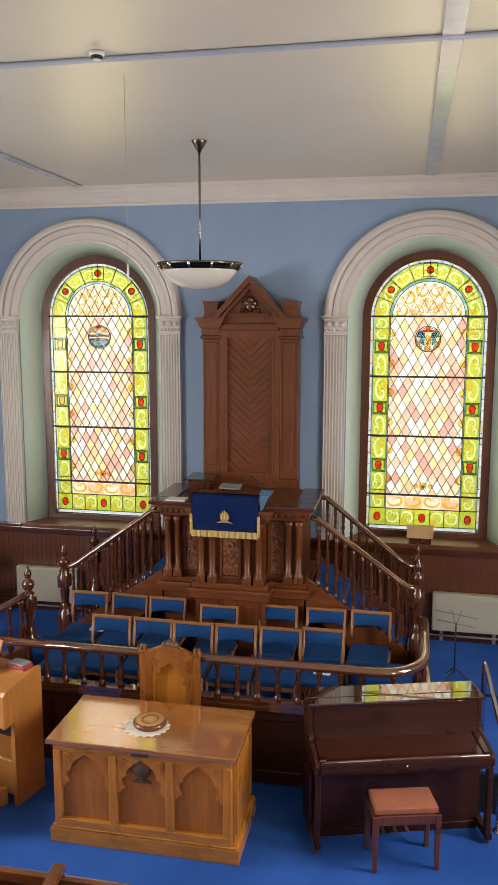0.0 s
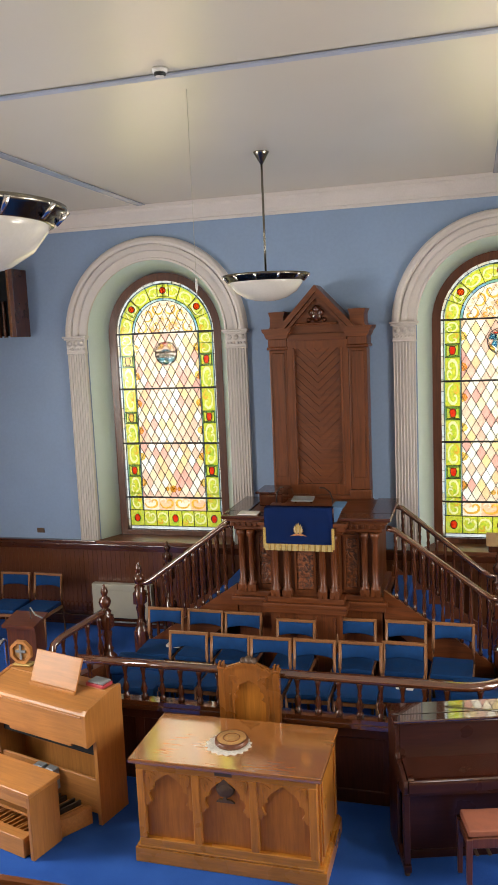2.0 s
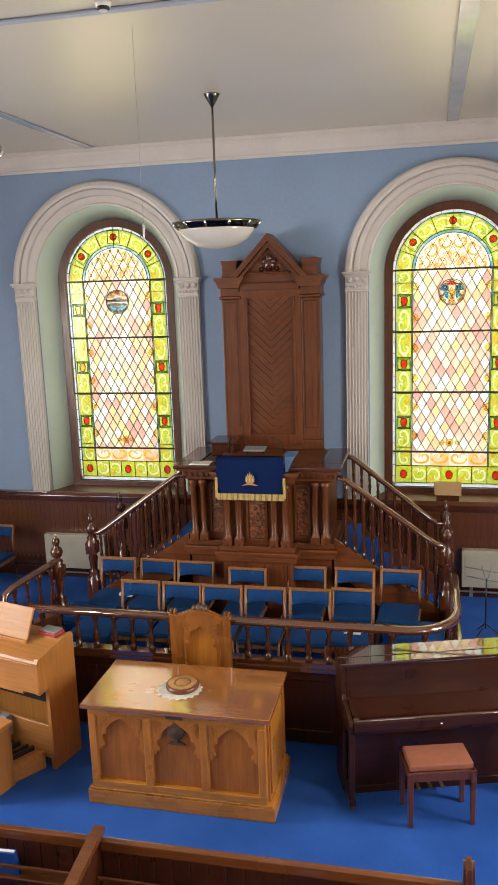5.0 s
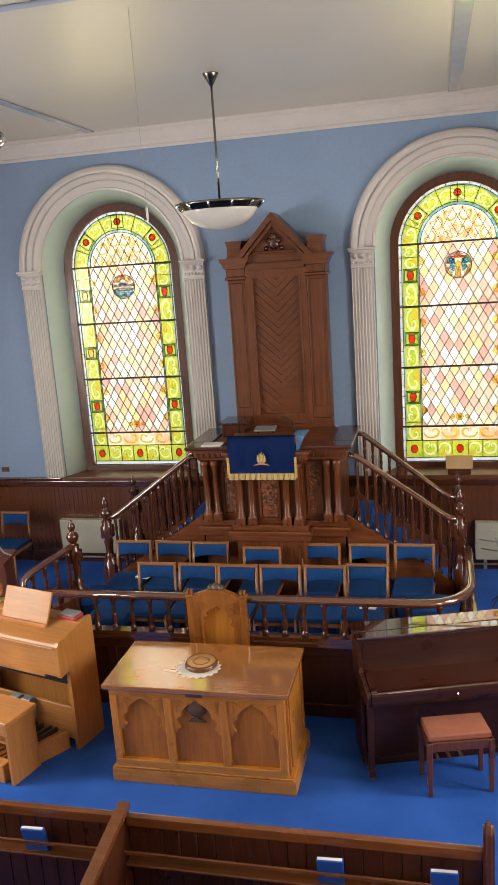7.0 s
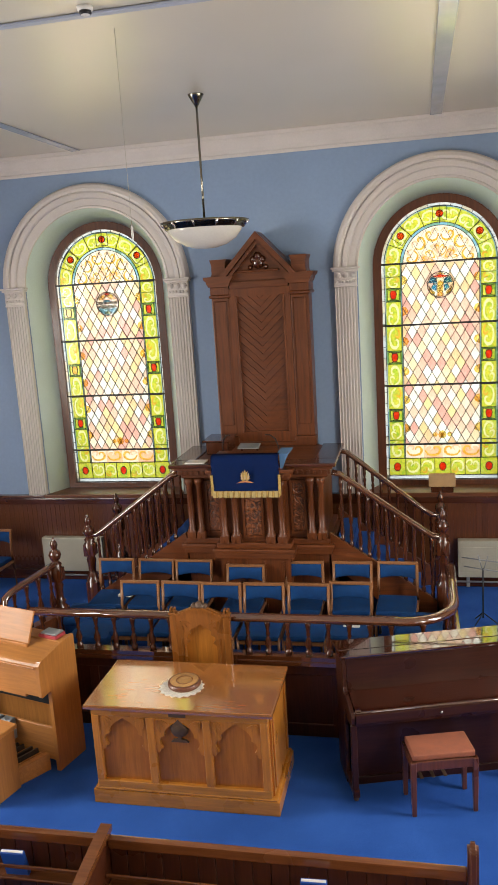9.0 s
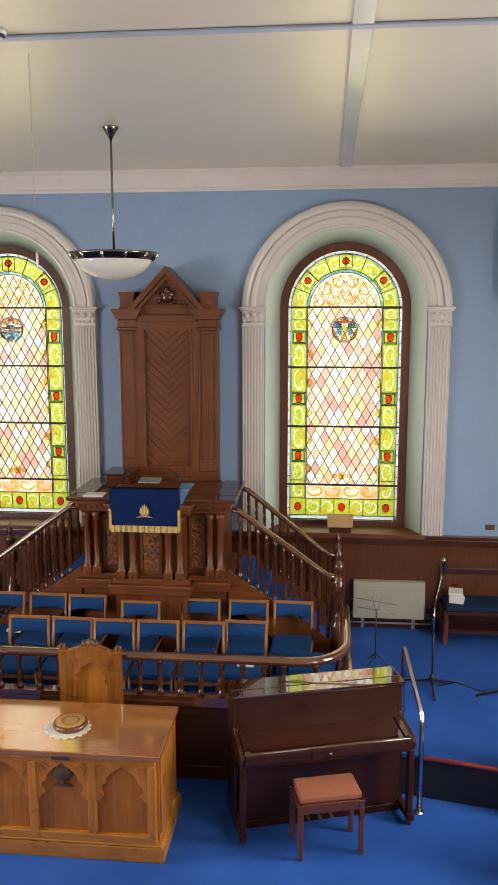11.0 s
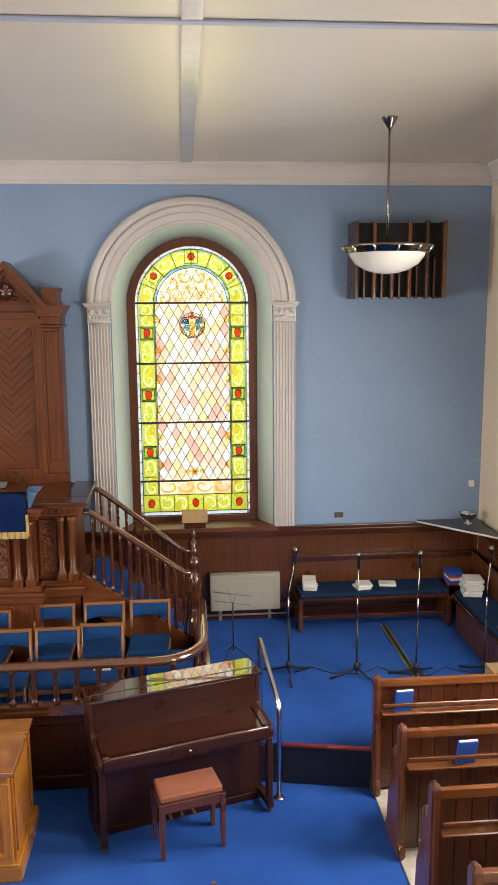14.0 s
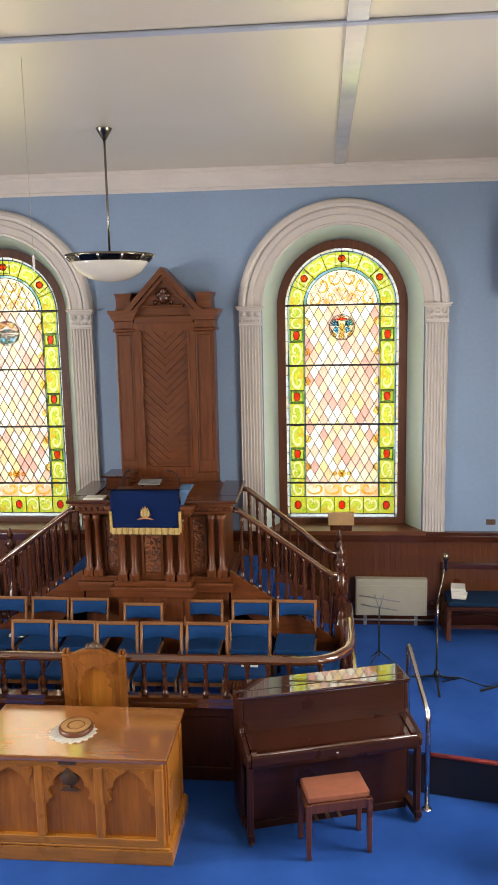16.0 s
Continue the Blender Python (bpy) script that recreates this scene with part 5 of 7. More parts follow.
# ---- chairs ----
def choir_chair():
    c = thing("stacking_chair", "beech framed stacking chair with blue padded seat and back", "chair", "blue stacking chairs")
    w = 0.20
    for s in (-1, 1):
        bm = B()
        tube(bm, [(s * w, 0.0 + 0.04, 0.0), (s * w, 0.02, 0.40), (s * w, -0.0, 0.55), (s * (w - 0.004), 0.045, 0.80)], 0.0165, 6)
        part("back_post", bm, M_BEECH, c)
        bm = B()
        tube(bm, [(s * w, -0.42, 0.0), (s * w, -0.40, 0.43)], 0.014, 6)
        part("front_leg", bm, M_BEECH, c)
        bm = B()
        bx(bm, s * w - 0.012, -0.41, 0.37, s * w + 0.012, 0.03, 0.41, 0.005)
        part("side_rail", bm, M_BEECH, c)
    bm = B()
    bx(bm, -w - 0.012, 0.03, 0.785, w + 0.012, 0.058, 0.815, 0.008, 2)
    part("top_rail", bm, M_BEECH, c)
    bm = B()
    bx(bm, -w, -0.41, 0.36, w, -0.39, 0.40, 0.005)
    part("front_rail", bm, M_BEECH, c)
    bm = B()
    cw = w - 0.014
    us = (-1, -0.93, -0.6, -0.2, 0.2, 0.6, 0.93, 1)
    cols = []
    for u in us:
        zb, zt = 0.635 + 0.022 * (1 - u * u), 0.79
        back = 0.018 * (1 - u * u)
        e = 0.008 if abs(u) == 1 else 0.0
        cols.append([bm.verts.new((cw * u, y + back + 0.03 * (z - 0.585) / 0.2, z)) for y, z in ((e, zb + 0.01), (e, zt - 0.008), (0.008, zt), (0.028, zt), (0.036 - e, zt - 0.008), (0.036 - e, zb + 0.01), (0.028, zb), (0.008, zb))])
    for p, q in zip(cols, cols[1:]):
        for k in range(8):
            bm.faces.new((p[k], p[(k + 1) % 8], q[(k + 1) % 8], q[k])).smooth = True
    bm.faces.new(cols[0][::-1])
    bm.faces.new(cols[-1])
    bmesh.ops.recalc_face_normals(bm, faces=bm.faces)
    part("back_pad", bm, M_VELVET, c, "blue padded back")
    bm = B()
    bx(bm, -w + 0.002, -0.43, 0.411, w - 0.002, -0.0, 0.462, 0.02, 2)
    part("seat_pad", bm, M_VELVET, c, "blue padded seat")
    return c


chair = choir_chair()
spots = [(-1.62, -1.45, 1), (-1.15, -1.45, -1), (-0.71, -1.46, 1), (-0.10, -1.59, 0), (0.52, -1.47, 1), (1.03, -1.46, 0), (1.50, -1.45, -2),
         (-1.115, -2.10, 1), (-0.67, -2.10, -1), (-0.245, -2.11, 0), (0.195, -2.10, 1), (0.645, -2.09, 0), (1.06, -2.03, -1), (-4.14, -0.44, 2), (-3.67, -0.43, -3)]
for i, (x, y, a) in enumerate(spots):
    mm = pose(x, y, PZ, 0, 0, a)
    if i == 0:
        chair.matrix_world = mm
    else:
        copy_thing(chair, mm)
for x, y, a, w in ((-1.72, -1.98, 8, 0.5), (1.72, -2.02, -4, 0.42), (-1.5, -2.42, 0, 0.4)):
    bm = B()
    bx(bm, -w / 2, -0.2, 0.0, w / 2, 0.2, 0.36, 0.012)
    bx(bm, -w / 2 - 0.01, -0.21, 0.36, w / 2 + 0.01, 0.21, 0.44, 0.03, 2)
    solid("upholstered_stool", bm, M_VELVET, "low blue upholstered box seat in the choir", "stool", "box seats", m=pose(x, y, PZ, 0, 0, a))
for x, y in ((-1.45, -1.62), (1.08, -2.22), (-0.67, -2.28)):
    bm = B()
    bx(bm, -0.08, -0.06, 0.0, 0.08, 0.06, 0.028, 0.004)
    solid("hymn_book", bm, M_PAPER, "pale hymn book lying on a choir chair", "book", "hymn books", m=pose(x, y, PZ + 0.463, 0, 0, random.uniform(-20, 20)))

# ---- communion table ----
tb = thing("communion_table", "golden oak communion table with three carved gothic panels", "table")
TX0, TX1, TY0, TY1 = -0.942, 0.612, -4.01, -3.215
bm = B()
bx(bm, TX0, TY0, 0.868, TX1, TY1, 0.905, 0.012, 2)
part("tabletop", bm, M_OAKTOP, tb, "polished oak top")
bm = B()
bx(bm, TX0 + 0.05, TY0 + 0.085, 0.12, TX1 - 0.03, TY1 - 0.05, 0.867)
part("body", bm, M_OAKZ, tb)
bm = B()
bx(bm, TX0 + 0.0, TY0 + 0.035, 0.0, TX1 + 0.012, TY1 - 0.02, 0.125, 0.012, 2)
bx(bm, TX0 + 0.015, TY0 + 0.038, 0.125, TX1 - 0.003, TY1 - 0.03, 0.15, 0.008)
part("plinth", bm, M_OAK, tb)
FYT = TY0 + 0.085
bm = B()
bx(bm, TX0 + 0.045, FYT - 0.045, 0.80, TX1 - 0.045, FYT - 0.001, 0.867, 0.005)
part("top_rail", bm, M_OAK, tb)
bm = B()
bx(bm, TX0 + 0.045, FYT - 0.045, 0.15, TX1 - 0.045, FYT - 0.001, 0.215, 0.005)
part("bottom_rail", bm, M_OAK, tb)
pw = (TX1 - TX0 - 0.09 - 4 * 0.065) / 3
for i in range(4):
    x = TX0 + 0.045 + i * (pw + 0.065)
    bm = B()
    bx(bm, x, FYT - 0.047, 0.2155, x + 0.065, FYT - 0.001, 0.7995, 0.006)
    part("stile", bm, M_OAKZ, tb)
for i in range(3):
    x0 = TX0 + 0.045 + 0.065 + i * (pw + 0.065)
    xc, hw = x0 + pw / 2, pw / 2
    # pierced gothic head: ogee arch cut through a board
    arch = [(xc - hw + 0.012, 0.49), (xc - hw + 0.03, 0.50), (xc - hw + 0.036, 0.525), (xc - hw + 0.06, 0.53), (xc - hw + 0.044, 0.555), (xc - hw + 0.032, 0.59), (xc - hw + 0.045, 0.625), (xc - hw + 0.078, 0.64), (xc - hw + 0.076, 0.668), (xc - hw + 0.095, 0.705), (xc - 0.062, 0.742), (xc - 0.026, 0.763), (xc, 0.78)]
    full = arch + [(2 * xc - a, b) for a, b in reversed(arch[:-1])]
    poly = [(xc - hw, 0.49)] + full + [(xc + hw, 0.49), (xc + hw, 0.80), (xc - hw, 0.80)]
    bm = B()
    es, vs = [], [bm.verts.new((a, FYT - 0.034, b)) for a, b in poly]
    es = [bm.edges.new((vs[k], vs[(k + 1) % len(vs)])) for k in range(len(vs))]
    bmesh.ops.triangle_fill(bm, use_beauty=True, edges=es)
    r = bmesh.ops.extrude_face_region(bm, geom=list(bm.faces))
    for v in r["geom"]:
        if isinstance(v, bmesh.types.BMVert):
            v.co.y += 0.032
    bmesh.ops.recalc_face_normals(bm, faces=bm.faces)
    head = part("tracery_head", bm, M_OAKZ, tb, "carved gothic arch")
    for s in (-1, 1):
        bm = B()
        ox, oz = xc + s * (hw - 0.012), 0.788
        for ang, ln, wd in ((198, 0.10, 0.013), (225, 0.085, 0.015), (252, 0.12, 0.012)):
            c, q = math.cos(radians(ang)), math.sin(radians(ang))
            pl = [(0.01, 0), (ln * 0.4, wd), (ln * 0.8, wd * 0.7), (ln, 0), (ln * 0.75, -wd * 0.6), (ln * 0.4, -wd)]
            prism(bm, [(ox + s * (u * c - v * q), oz + u * q + v * c) for u, v in pl], FYT - 0.041, FYT - 0.0335)
        part("carved_leaf", bm, M_OAKZ, head)
    bm = B()
    bx(bm, xc - hw, FYT - 0.006, 0.215, xc + hw, FYT - 0.0005, 0.79)
    part("panel", bm, M_OAKPANEL, tb, "red oak panel")
cxm = (TX0 + TX1) / 2
bm = B()
lathe(bm, [(0.078, 0.0), (0.072, 0.016), (0.04, 0.032), (0.0005, 0.036)], n=14, m=Matrix.Translation((cxm, FYT - 0.006, 0.70)) @ pose(0, 0, 0, 90))
prism(bm, [(cxm - 0.07, 0.715), (cxm + 0.07, 0.715), (cxm + 0.03, 0.765), (cxm, 0.792), (cxm - 0.03, 0.765)], FYT - 0.036, FYT - 0.006)
prism(bm, [(cxm - 0.014, 0.61), (cxm + 0.014, 0.61), (cxm + 0.012, 0.64), (cxm - 0.012, 0.64)], FYT - 0.03, FYT - 0.006)
prism(bm, [(cxm - 0.075, 0.588), (cxm + 0.075, 0.588), (cxm + 0.05, 0.61), (cxm, 0.616), (cxm - 0.05, 0.61)], FYT - 0.026, FYT - 0.006)
part("carved_bush", bm, M_BRONZE, tb, "dark carved burning bush boss")
bm = B()
bx(bm, cxm - 0.07, FYT - 0.052, 0.82, cxm + 0.07, FYT - 0.0445, 0.855, 0.003)
part("plaque", bm, M_BRONZE, tb, "small dark metal plaque")
for x in (TX1 - 0.03, TX0 + 0.05):
    sgn = 1 if x > 0 else -1
    for ya in (TY0 + 0.12, TY1 - 0.14):
        bm = B()
        bx(bm, min(x, x + sgn * 0.014), ya, 0.2, max(x, x + sgn * 0.014), ya + 0.06, 0.85, 0.003)
        part("side_stile", bm, M_OAKZ, tb)

# doily and bread plate
bm = B()
pl = []
for i in range(72):
    r = 0.182 + 0.012 * math.cos(i * math.pi / 2)
    pl.append((r * math.cos(i * math.pi / 36), r * 0.92 * math.sin(i * math.pi / 36)))
prism(bm, pl, 0.0, 0.004, "xy")
solid("doily", bm, M_LACE, "round white lace doily on the table", "doily", m=pose(-0.213, -3.65, 0.9055))
bpl = thing("bread_board", "round bark-edged timber slice bread board on a doily", "board", m=pose(-0.195, -3.62, 0.9098))
bm = B()
lathe(bm, [(0.128, 0.0), (0.136, 0.012), (0.134, 0.034), (0.126, 0.044), (0.0005, 0.0445)], n=28)
part("slice", bm, M_STRAW, bpl)
bm = B()
lathe(bm, [(0.1295, 0.002), (0.139, 0.012), (0.137, 0.034), (0.128, 0.0447), (0.12, 0.0452), (0.12, 0.0446)], n=28, a1=359.99)
part("bark_edge", bm, M_PEWEND, bpl, "dark bark edge")
bm = B()
lathe(bm, [(0.072, 0.0446), (0.072, 0.047), (0.062, 0.047), (0.062, 0.0446)], n=28, a1=359.99)
part("ring", bm, M_OAKCHAIR, bpl, "carved ring")

# minister's chair
mc = thing("minister_chair", "brown oak high-backed chair with gothic arch back", "chair")
MX0, MX1, MY = -0.515, 0.05, -2.92
for x in (MX0, MX1 - 0.06):
    bm = B()
    bx(bm, x, MY - 0.03, 0.0, x + 0.06, MY + 0.03, 1.22, 0.006)
    bx(bm, x - 0.008, MY - 0.036, 1.22, x + 0.068, MY + 0.036, 1.245, 0.006)
    bx(bm, x + 0.004, MY - 0.026, 1.245, x + 0.024, MY + 0.026, 1.285, 0.004)
    bx(bm, x + 0.036, MY - 0.026, 1.245, x + 0.056, MY + 0.026, 1.285, 0.004)
    part("back_post", bm, M_OAKCHAIR, mc)
mxc = (MX0 + MX1) / 2
bm = B()
arch = [(mxc - 0.15, 0.55), (mxc - 0.15, 0.93), (mxc - 0.115, 0.955), (mxc - 0.14, 0.985), (mxc - 0.13, 1.02), (mxc - 0.10, 1.035), (mxc - 0.105, 1.065), (mxc - 0.075, 1.095), (mxc - 0.035, 1.11), (mxc, 1.14)]
full = arch + [(2 * mxc - a, b) for a, b in reversed(arch[:-1])]
holed(bm, [(MX0 + 0.06, 0.5), (MX1 - 0.06, 0.5), (MX1 - 0.06, 1.235), (mxc + 0.05, 1.30), (mxc - 0.05, 1.30), (MX0 + 0.06, 1.235)], [full], MY - 0.022, MY + 0.022)
fr = part("back_frame", bm, M_OAKCHAIR, mc)
for s in (-1, 1):
    bm = B()
    ox, oz = mxc + s * 0.19, 1.17
    for ang, ln, wd in ((195, 0.11, 0.014), (225, 0.10, 0.016), (256, 0.13, 0.013)):
        c, q = math.cos(radians(ang)), math.sin(radians(ang))
        prism(bm, [(ox + s * (u * c - v * q), oz + u * q + v * c) for u, v in ((0.01, 0), (ln * 0.4, wd), (ln * 0.8, wd * 0.7), (ln, 0), (ln * 0.75, -wd * 0.6), (ln * 0.4, -wd))], MY - 0.03, MY - 0.0215)
    bx(bm, mxc + s * 0.178 - 0.008, MY - 0.03, 0.55, mxc + s * 0.178 + 0.008, MY - 0.0215, 1.0, 0.003)
    part("carved_leaf", bm, M_OAKCHAIR, fr)
bm = B()
prism(bm, [(MX0 + 0.061, 1.225), (mxc - 0.05, 1.295), (mxc + 0.05, 1.295), (MX1 - 0.061, 1.225), (MX1 - 0.061, 1.205), (mxc + 0.05, 1.272), (mxc - 0.05, 1.272), (MX0 + 0.061, 1.205)], MY - 0.034, MY - 0.0215)
part("gable_moulding", bm, M_OAKCHAIR, fr)
bm = B()
bx(bm, MX0 + 0.05, MY + 0.0225, 0.5, MX1 - 0.05, MY + 0.03, 1.2)
part("back_panel", bm, M_OAKZ, mc, "golden oak back panel")
bm = B()
for dx, rr in ((0, 0.045), (-0.05, 0.028), (0.05, 0.028)):
    lathe(bm, [(rr, -0.02), (rr * 0.9, 0.02), (0.0005, 0.03)], n=10, m=Matrix.Translation((mxc + dx, MY, 1.305)) @ pose(0, 0, 0, 90))
part("crest", bm, M_BRONZE, mc, "dark carved crest")
bm = B()
bx(bm, MX0, MY - 0.24, 0.42, MX1, MY - 0.031, 0.49, 0.012)
part("seat", bm, M_OAKCHAIR, mc)
for x in (MX0, MX1 - 0.05):
    bm = B()
    bx(bm, x, MY - 0.24, 0.0, x + 0.05, MY - 0.19, 0.42, 0.005)
    part("front_leg", bm, M_OAKCHAIR, mc)

# ---- piano ----
pn = thing("upright_piano", "polished dark mahogany upright piano with closed key lid", "piano")
PW = 1.45
for x in (0.0, PW - 0.035):
    bm = B()
    prism(bm, [(0.56, 0.0), (0.24, 0.0), (0.24, 0.62), (0.02, 0.655), (-0.035, 0.69), (-0.045, 0.75), (-0.03, 0.79), (0.10, 0.815), (0.23, 0.835), (0.262, 0.86), (0.285, 1.098), (0.56, 1.098)], x, x + 0.035, "yz")
    bmesh.ops.bevel(bm, geom=list(bm.edges), offset=0.005, segments=1, affect="EDGES")
    part("side_panel", bm, M_PIANOLOW, pn)
bm = B()
bx(bm, 0.036, 0.50, 0.05, PW - 0.036, 0.555, 1.09)
part("back", bm, M_PIANOLOW, pn)
bm = B()
bx(bm, -0.015, 0.262, 1.099, PW + 0.015, 0.375, 1.125, 0.008, 2)
bx(bm, -0.015, 0.378, 1.099, PW + 0.015, 0.575, 1.125, 0.008, 2)
part("lid", bm, M_PIANO, pn, "glossy top lid")
bm = B()
vs = bx(bm, 0.036, 0.263, 0.75, PW - 0.036, 0.29, 1.098, 0.004)
for v in vs:
    v.co.y += 0.02 * (v.co.z - 0.835) / 0.26
part("front_panel", bm, M_PIANOLOW, pn)
bm = B()
bx(bm, 0.036, -0.02, 0.66, PW - 0.036, 0.26, 0.735, 0.01, 2)
part("keybed", bm, M_PIANOLOW, pn)
bm = B()
prism(bm, [(-0.02, 0.745), (0.262, 0.745), (0.262, 0.822), (0.10, 0.800), (-0.012, 0.782), (-0.02, 0.775)], 0.04, PW - 0.04, "yz")
bmesh.ops.bevel(bm, geom=list(bm.edges), offset=0.004, segments=1, affect="EDGES")
part("fallboard", bm, M_PIANO, pn, "closed flat key lid")
bm = B()
bx(bm, 0.037, -0.048, 0.70, PW - 0.037, -0.021, 0.776, 0.008, 2)
part("key_slip", bm, M_PIANOLOW, pn)
for x in (0.04, PW - 0.085):
    bm = B()
    prism(bm, [(-0.015, 0.786), (0.26, 0.826), (0.26, 0.842), (-0.01, 0.80)], x, x + 0.045, "yz")
    part("cheek_block", bm, M_PIANO, pn)
for x in (0.0, PW - 0.05):
    bm = B()
    bx(bm, x, -0.02, 0.10, x + 0.05, 0.035, 0.675, 0.008)
    bx(bm, x - 0.003, -0.04, 0.045, x + 0.053, 0.24, 0.105, 0.012, 2)
    part("leg", bm, M_PIANOLOW, pn)
    bm = B()
    lathe(bm, [(0.012, 0.0), (0.022, 0.008), (0.022, 0.03), (0.012, 0.044)], (x + 0.025, 0.0, 0.0), 8)
    part("castor", bm, M_BRONZE, pn, "dull brass castor")
bm = B()
bx(bm, 0.036, 0.20, 0.07, PW - 0.036, 0.225, 0.66, 0.004)
part("lower_panel", bm, M_PIANOLOW, pn)
bm = B()
bx(bm, 0.036, 0.19, 0.0, PW - 0.036, 0.235, 0.068, 0.004)
part("toe_rail", bm, M_PIANOLOW, pn)
for x in (0.6, 0.7, 0.8):
    bm = B()
    bx(bm, x - 0.015, 0.10, 0.055, x + 0.015, 0.189, 0.066, 0.004)
    part("pedal", bm, M_BRONZE, pn, "dull brass pedal")
bm = B()
lathe(bm, [(0.012, 0.0), (0.01, 0.01), (0.0005, 0.014)], n=8, m=Matrix.Translation((PW / 2, -0.0485, 0.735)) @ pose(0, 0, 0, 90))
part("lock", bm, M_CHROME, pn)
pn.matrix_world = pose(1.176, -3.70, 0, 0, 0, 16.5)

ps = thing("piano_stool", "mahogany piano stool with rose padded seat", "stool")
SW, SD = 0.53, 0.32
bm = B()
bx(bm, 0.02, 0.02, 0.47, SW - 0.02, SD - 0.02, 0.525, 0.022, 3)
part("cushion", bm, M_ROSE, ps, "rose brown padded seat")
bm = B()
bx(bm, 0.01, 0.01, 0.39, SW - 0.01, 0.035, 0.468, 0.004)
bx(bm, 0.01, SD - 0.035, 0.39, SW - 0.01, SD - 0.01, 0.468, 0.004)
bx(bm, 0.01, 0.036, 0.39, 0.035, SD - 0.036, 0.468, 0.004)
bx(bm, SW - 0.035, 0.036, 0.39, SW - 0.01, SD - 0.036, 0.468, 0.004)
part("frame", bm, M_STOOL, ps)
for x in (0.0, SW - 0.045):
    for y in (0.0, SD - 0.045):
        bm = B()
        vs = bx(bm, x, y, 0.0, x + 0.045, y + 0.045, 0.468, 0.005)
        for v in vs:
            k = 0.75 + 0.25 * v.co.z / 0.468
            v.co.x = x + 0.0225 + (v.co.x - x - 0.0225) * k
            v.co.y = y + 0.0225 + (v.co.y - y - 0.0225) * k
        part("leg", bm, M_STOOL, ps)
ps.matrix_world = pose(1.645, -3.86, 0, 0, 0, 15)

# ---- organ ----
og = thing("organ_console", "pale oak electronic organ console with closed roll top", "organ")
OW = 1.25
for x in (0.0, OW - 0.04):
    bm = B()
    prism(bm, [(0.0, 0.0), (-0.36, 0.0), (-0.36, 0.78), (-0.47, 0.765), (-0.48, 0.78), (-0.48, 1.06), (-0.45, 1.09), (-0.12, 1.155), (0.0, 1.155)], x, x + 0.04, "yz")
    part("side_panel", bm, M_ORGANZ, og)
bm = B()
bx(bm, 0.041, -0.05, 0.08, OW - 0.041, -0.015, 1.1)
part("back_panel", bm, M_ORGANZ, og)
bm = B()
bx(bm, 0.041, -0.16, 1.12, OW - 0.041, -0.01, 1.148, 0.004)
part("top", bm, M_ORGAN, og)
bm = B()
prism(bm, [(-0.161, 1.14), (-0.44, 1.082), (-0.462, 1.07), (-0.474, 1.05), (-0.474, 0.775), (-0.06, 0.79), (-0.06, 1.11), (-0.161, 1.11)], 0.042, OW - 0.042, "yz")
part("roll_top", bm, M_ORGAN, og, "closed pale oak roll top")
bm = B()
bx(bm, 0.045, -0.488, 1.03, OW - 0.045, -0.4745, 1.045, 0.004)
part("lid_bead", bm, M_ORGAN, og)
bm = B()
bx(bm, 0.3, -0.46, 0.735, OW - 0.2, -0.38, 0.774, 0.004)
part("key_slip", bm, M_ORGAN, og)
bm = B()
bx(bm, 0.042, -0.30, 0.60, OW - 0.042, -0.06, 0.788)
part("under_panel", bm, M_BLACKCLOTH, og, "black recess panel")
bm = B()
bx(bm, 0.042, -0.34, 0.08, OW - 0.042, -0.31, 0.40, 0.004)
part("kick_board", bm, M_ORGAN, og)
bm = B()
for x in (0.52, 0.66):
    vs = bx(bm, x, -0.42, 0.22, x + 0.11, -0.345, 0.42, 0.006)
part("swell_pedals", bm, M_GREY, og, "grey swell pedals")
OM = pose(-2.5375, -2.926, 0, 0, 0, -15)
og.matrix_world = OM
md = thing("music_desk", "pale oak music desk board on the organ", "music desk")
bm = B()
vs = bx(bm, 0.42, -0.27, 1.135, 0.97, -0.25, 1.42, 0.004)
turn(bm, vs, Matrix.Translation((0, -0.26, 1.155)) @ pose(0, 0, 0, -24) @ Matrix.Translation((0, 0.26, -1.155)))
part("board", bm, M_ORGAN, md)
bm = B()
bx(bm, 0.42, -0.30, 1.11, 0.97, -0.272, 1.142, 0.004)
part("lip", bm, M_ORGAN, md)
md.matrix_world = OM
bk = thing("hymn_book_pair", "red and grey hymn books stacked on the organ", "book")
bm = B()
bx(bm, 0.98, -0.155, 1.149, 1.18, -0.02, 1.179, 0.004)
part("red_book", bm, M_BOOKRED, bk, "red cover")
bm = B()
bx(bm, 1.0, -0.145, 1.1795, 1.17, -0.03, 1.1945, 0.003)
part("grey_book", bm, M_GREY, bk, "grey cover")
bk.matrix_world = OM
oc = thing("octagonal_clock", "pale wooden octagonal ornament standing on the organ", "ornament")
bm = B()
for i in range(8):
    a0, a1 = math.pi * (i + 0.5) / 4, math.pi * (i + 1.5) / 4
    prism(bm, [(r * math.cos(a), r * math.sin(a) + 0.135) for r, a in ((0.105, a0), (0.105, a1), (0.14, a1), (0.14, a0))], -0.025, 0.025)
part("rim", bm, M_ORGAN, oc)
bm = B()
lathe(bm, [(0.098, -0.008), (0.098, 0.008)], n=8, a0=22.5, a1=382.5, m=Matrix.Translation((0, 0.012, 0.135)) @ pose(0, 0, 0, 90))
part("face", bm, M_STRAW, oc, "amber face")
bm = B()
bx(bm, -0.012, -0.02, 0.05, 0.012, -0.0, 0.22)
bx(bm, -0.06, -0.02, 0.13, 0.06, -0.0, 0.155)
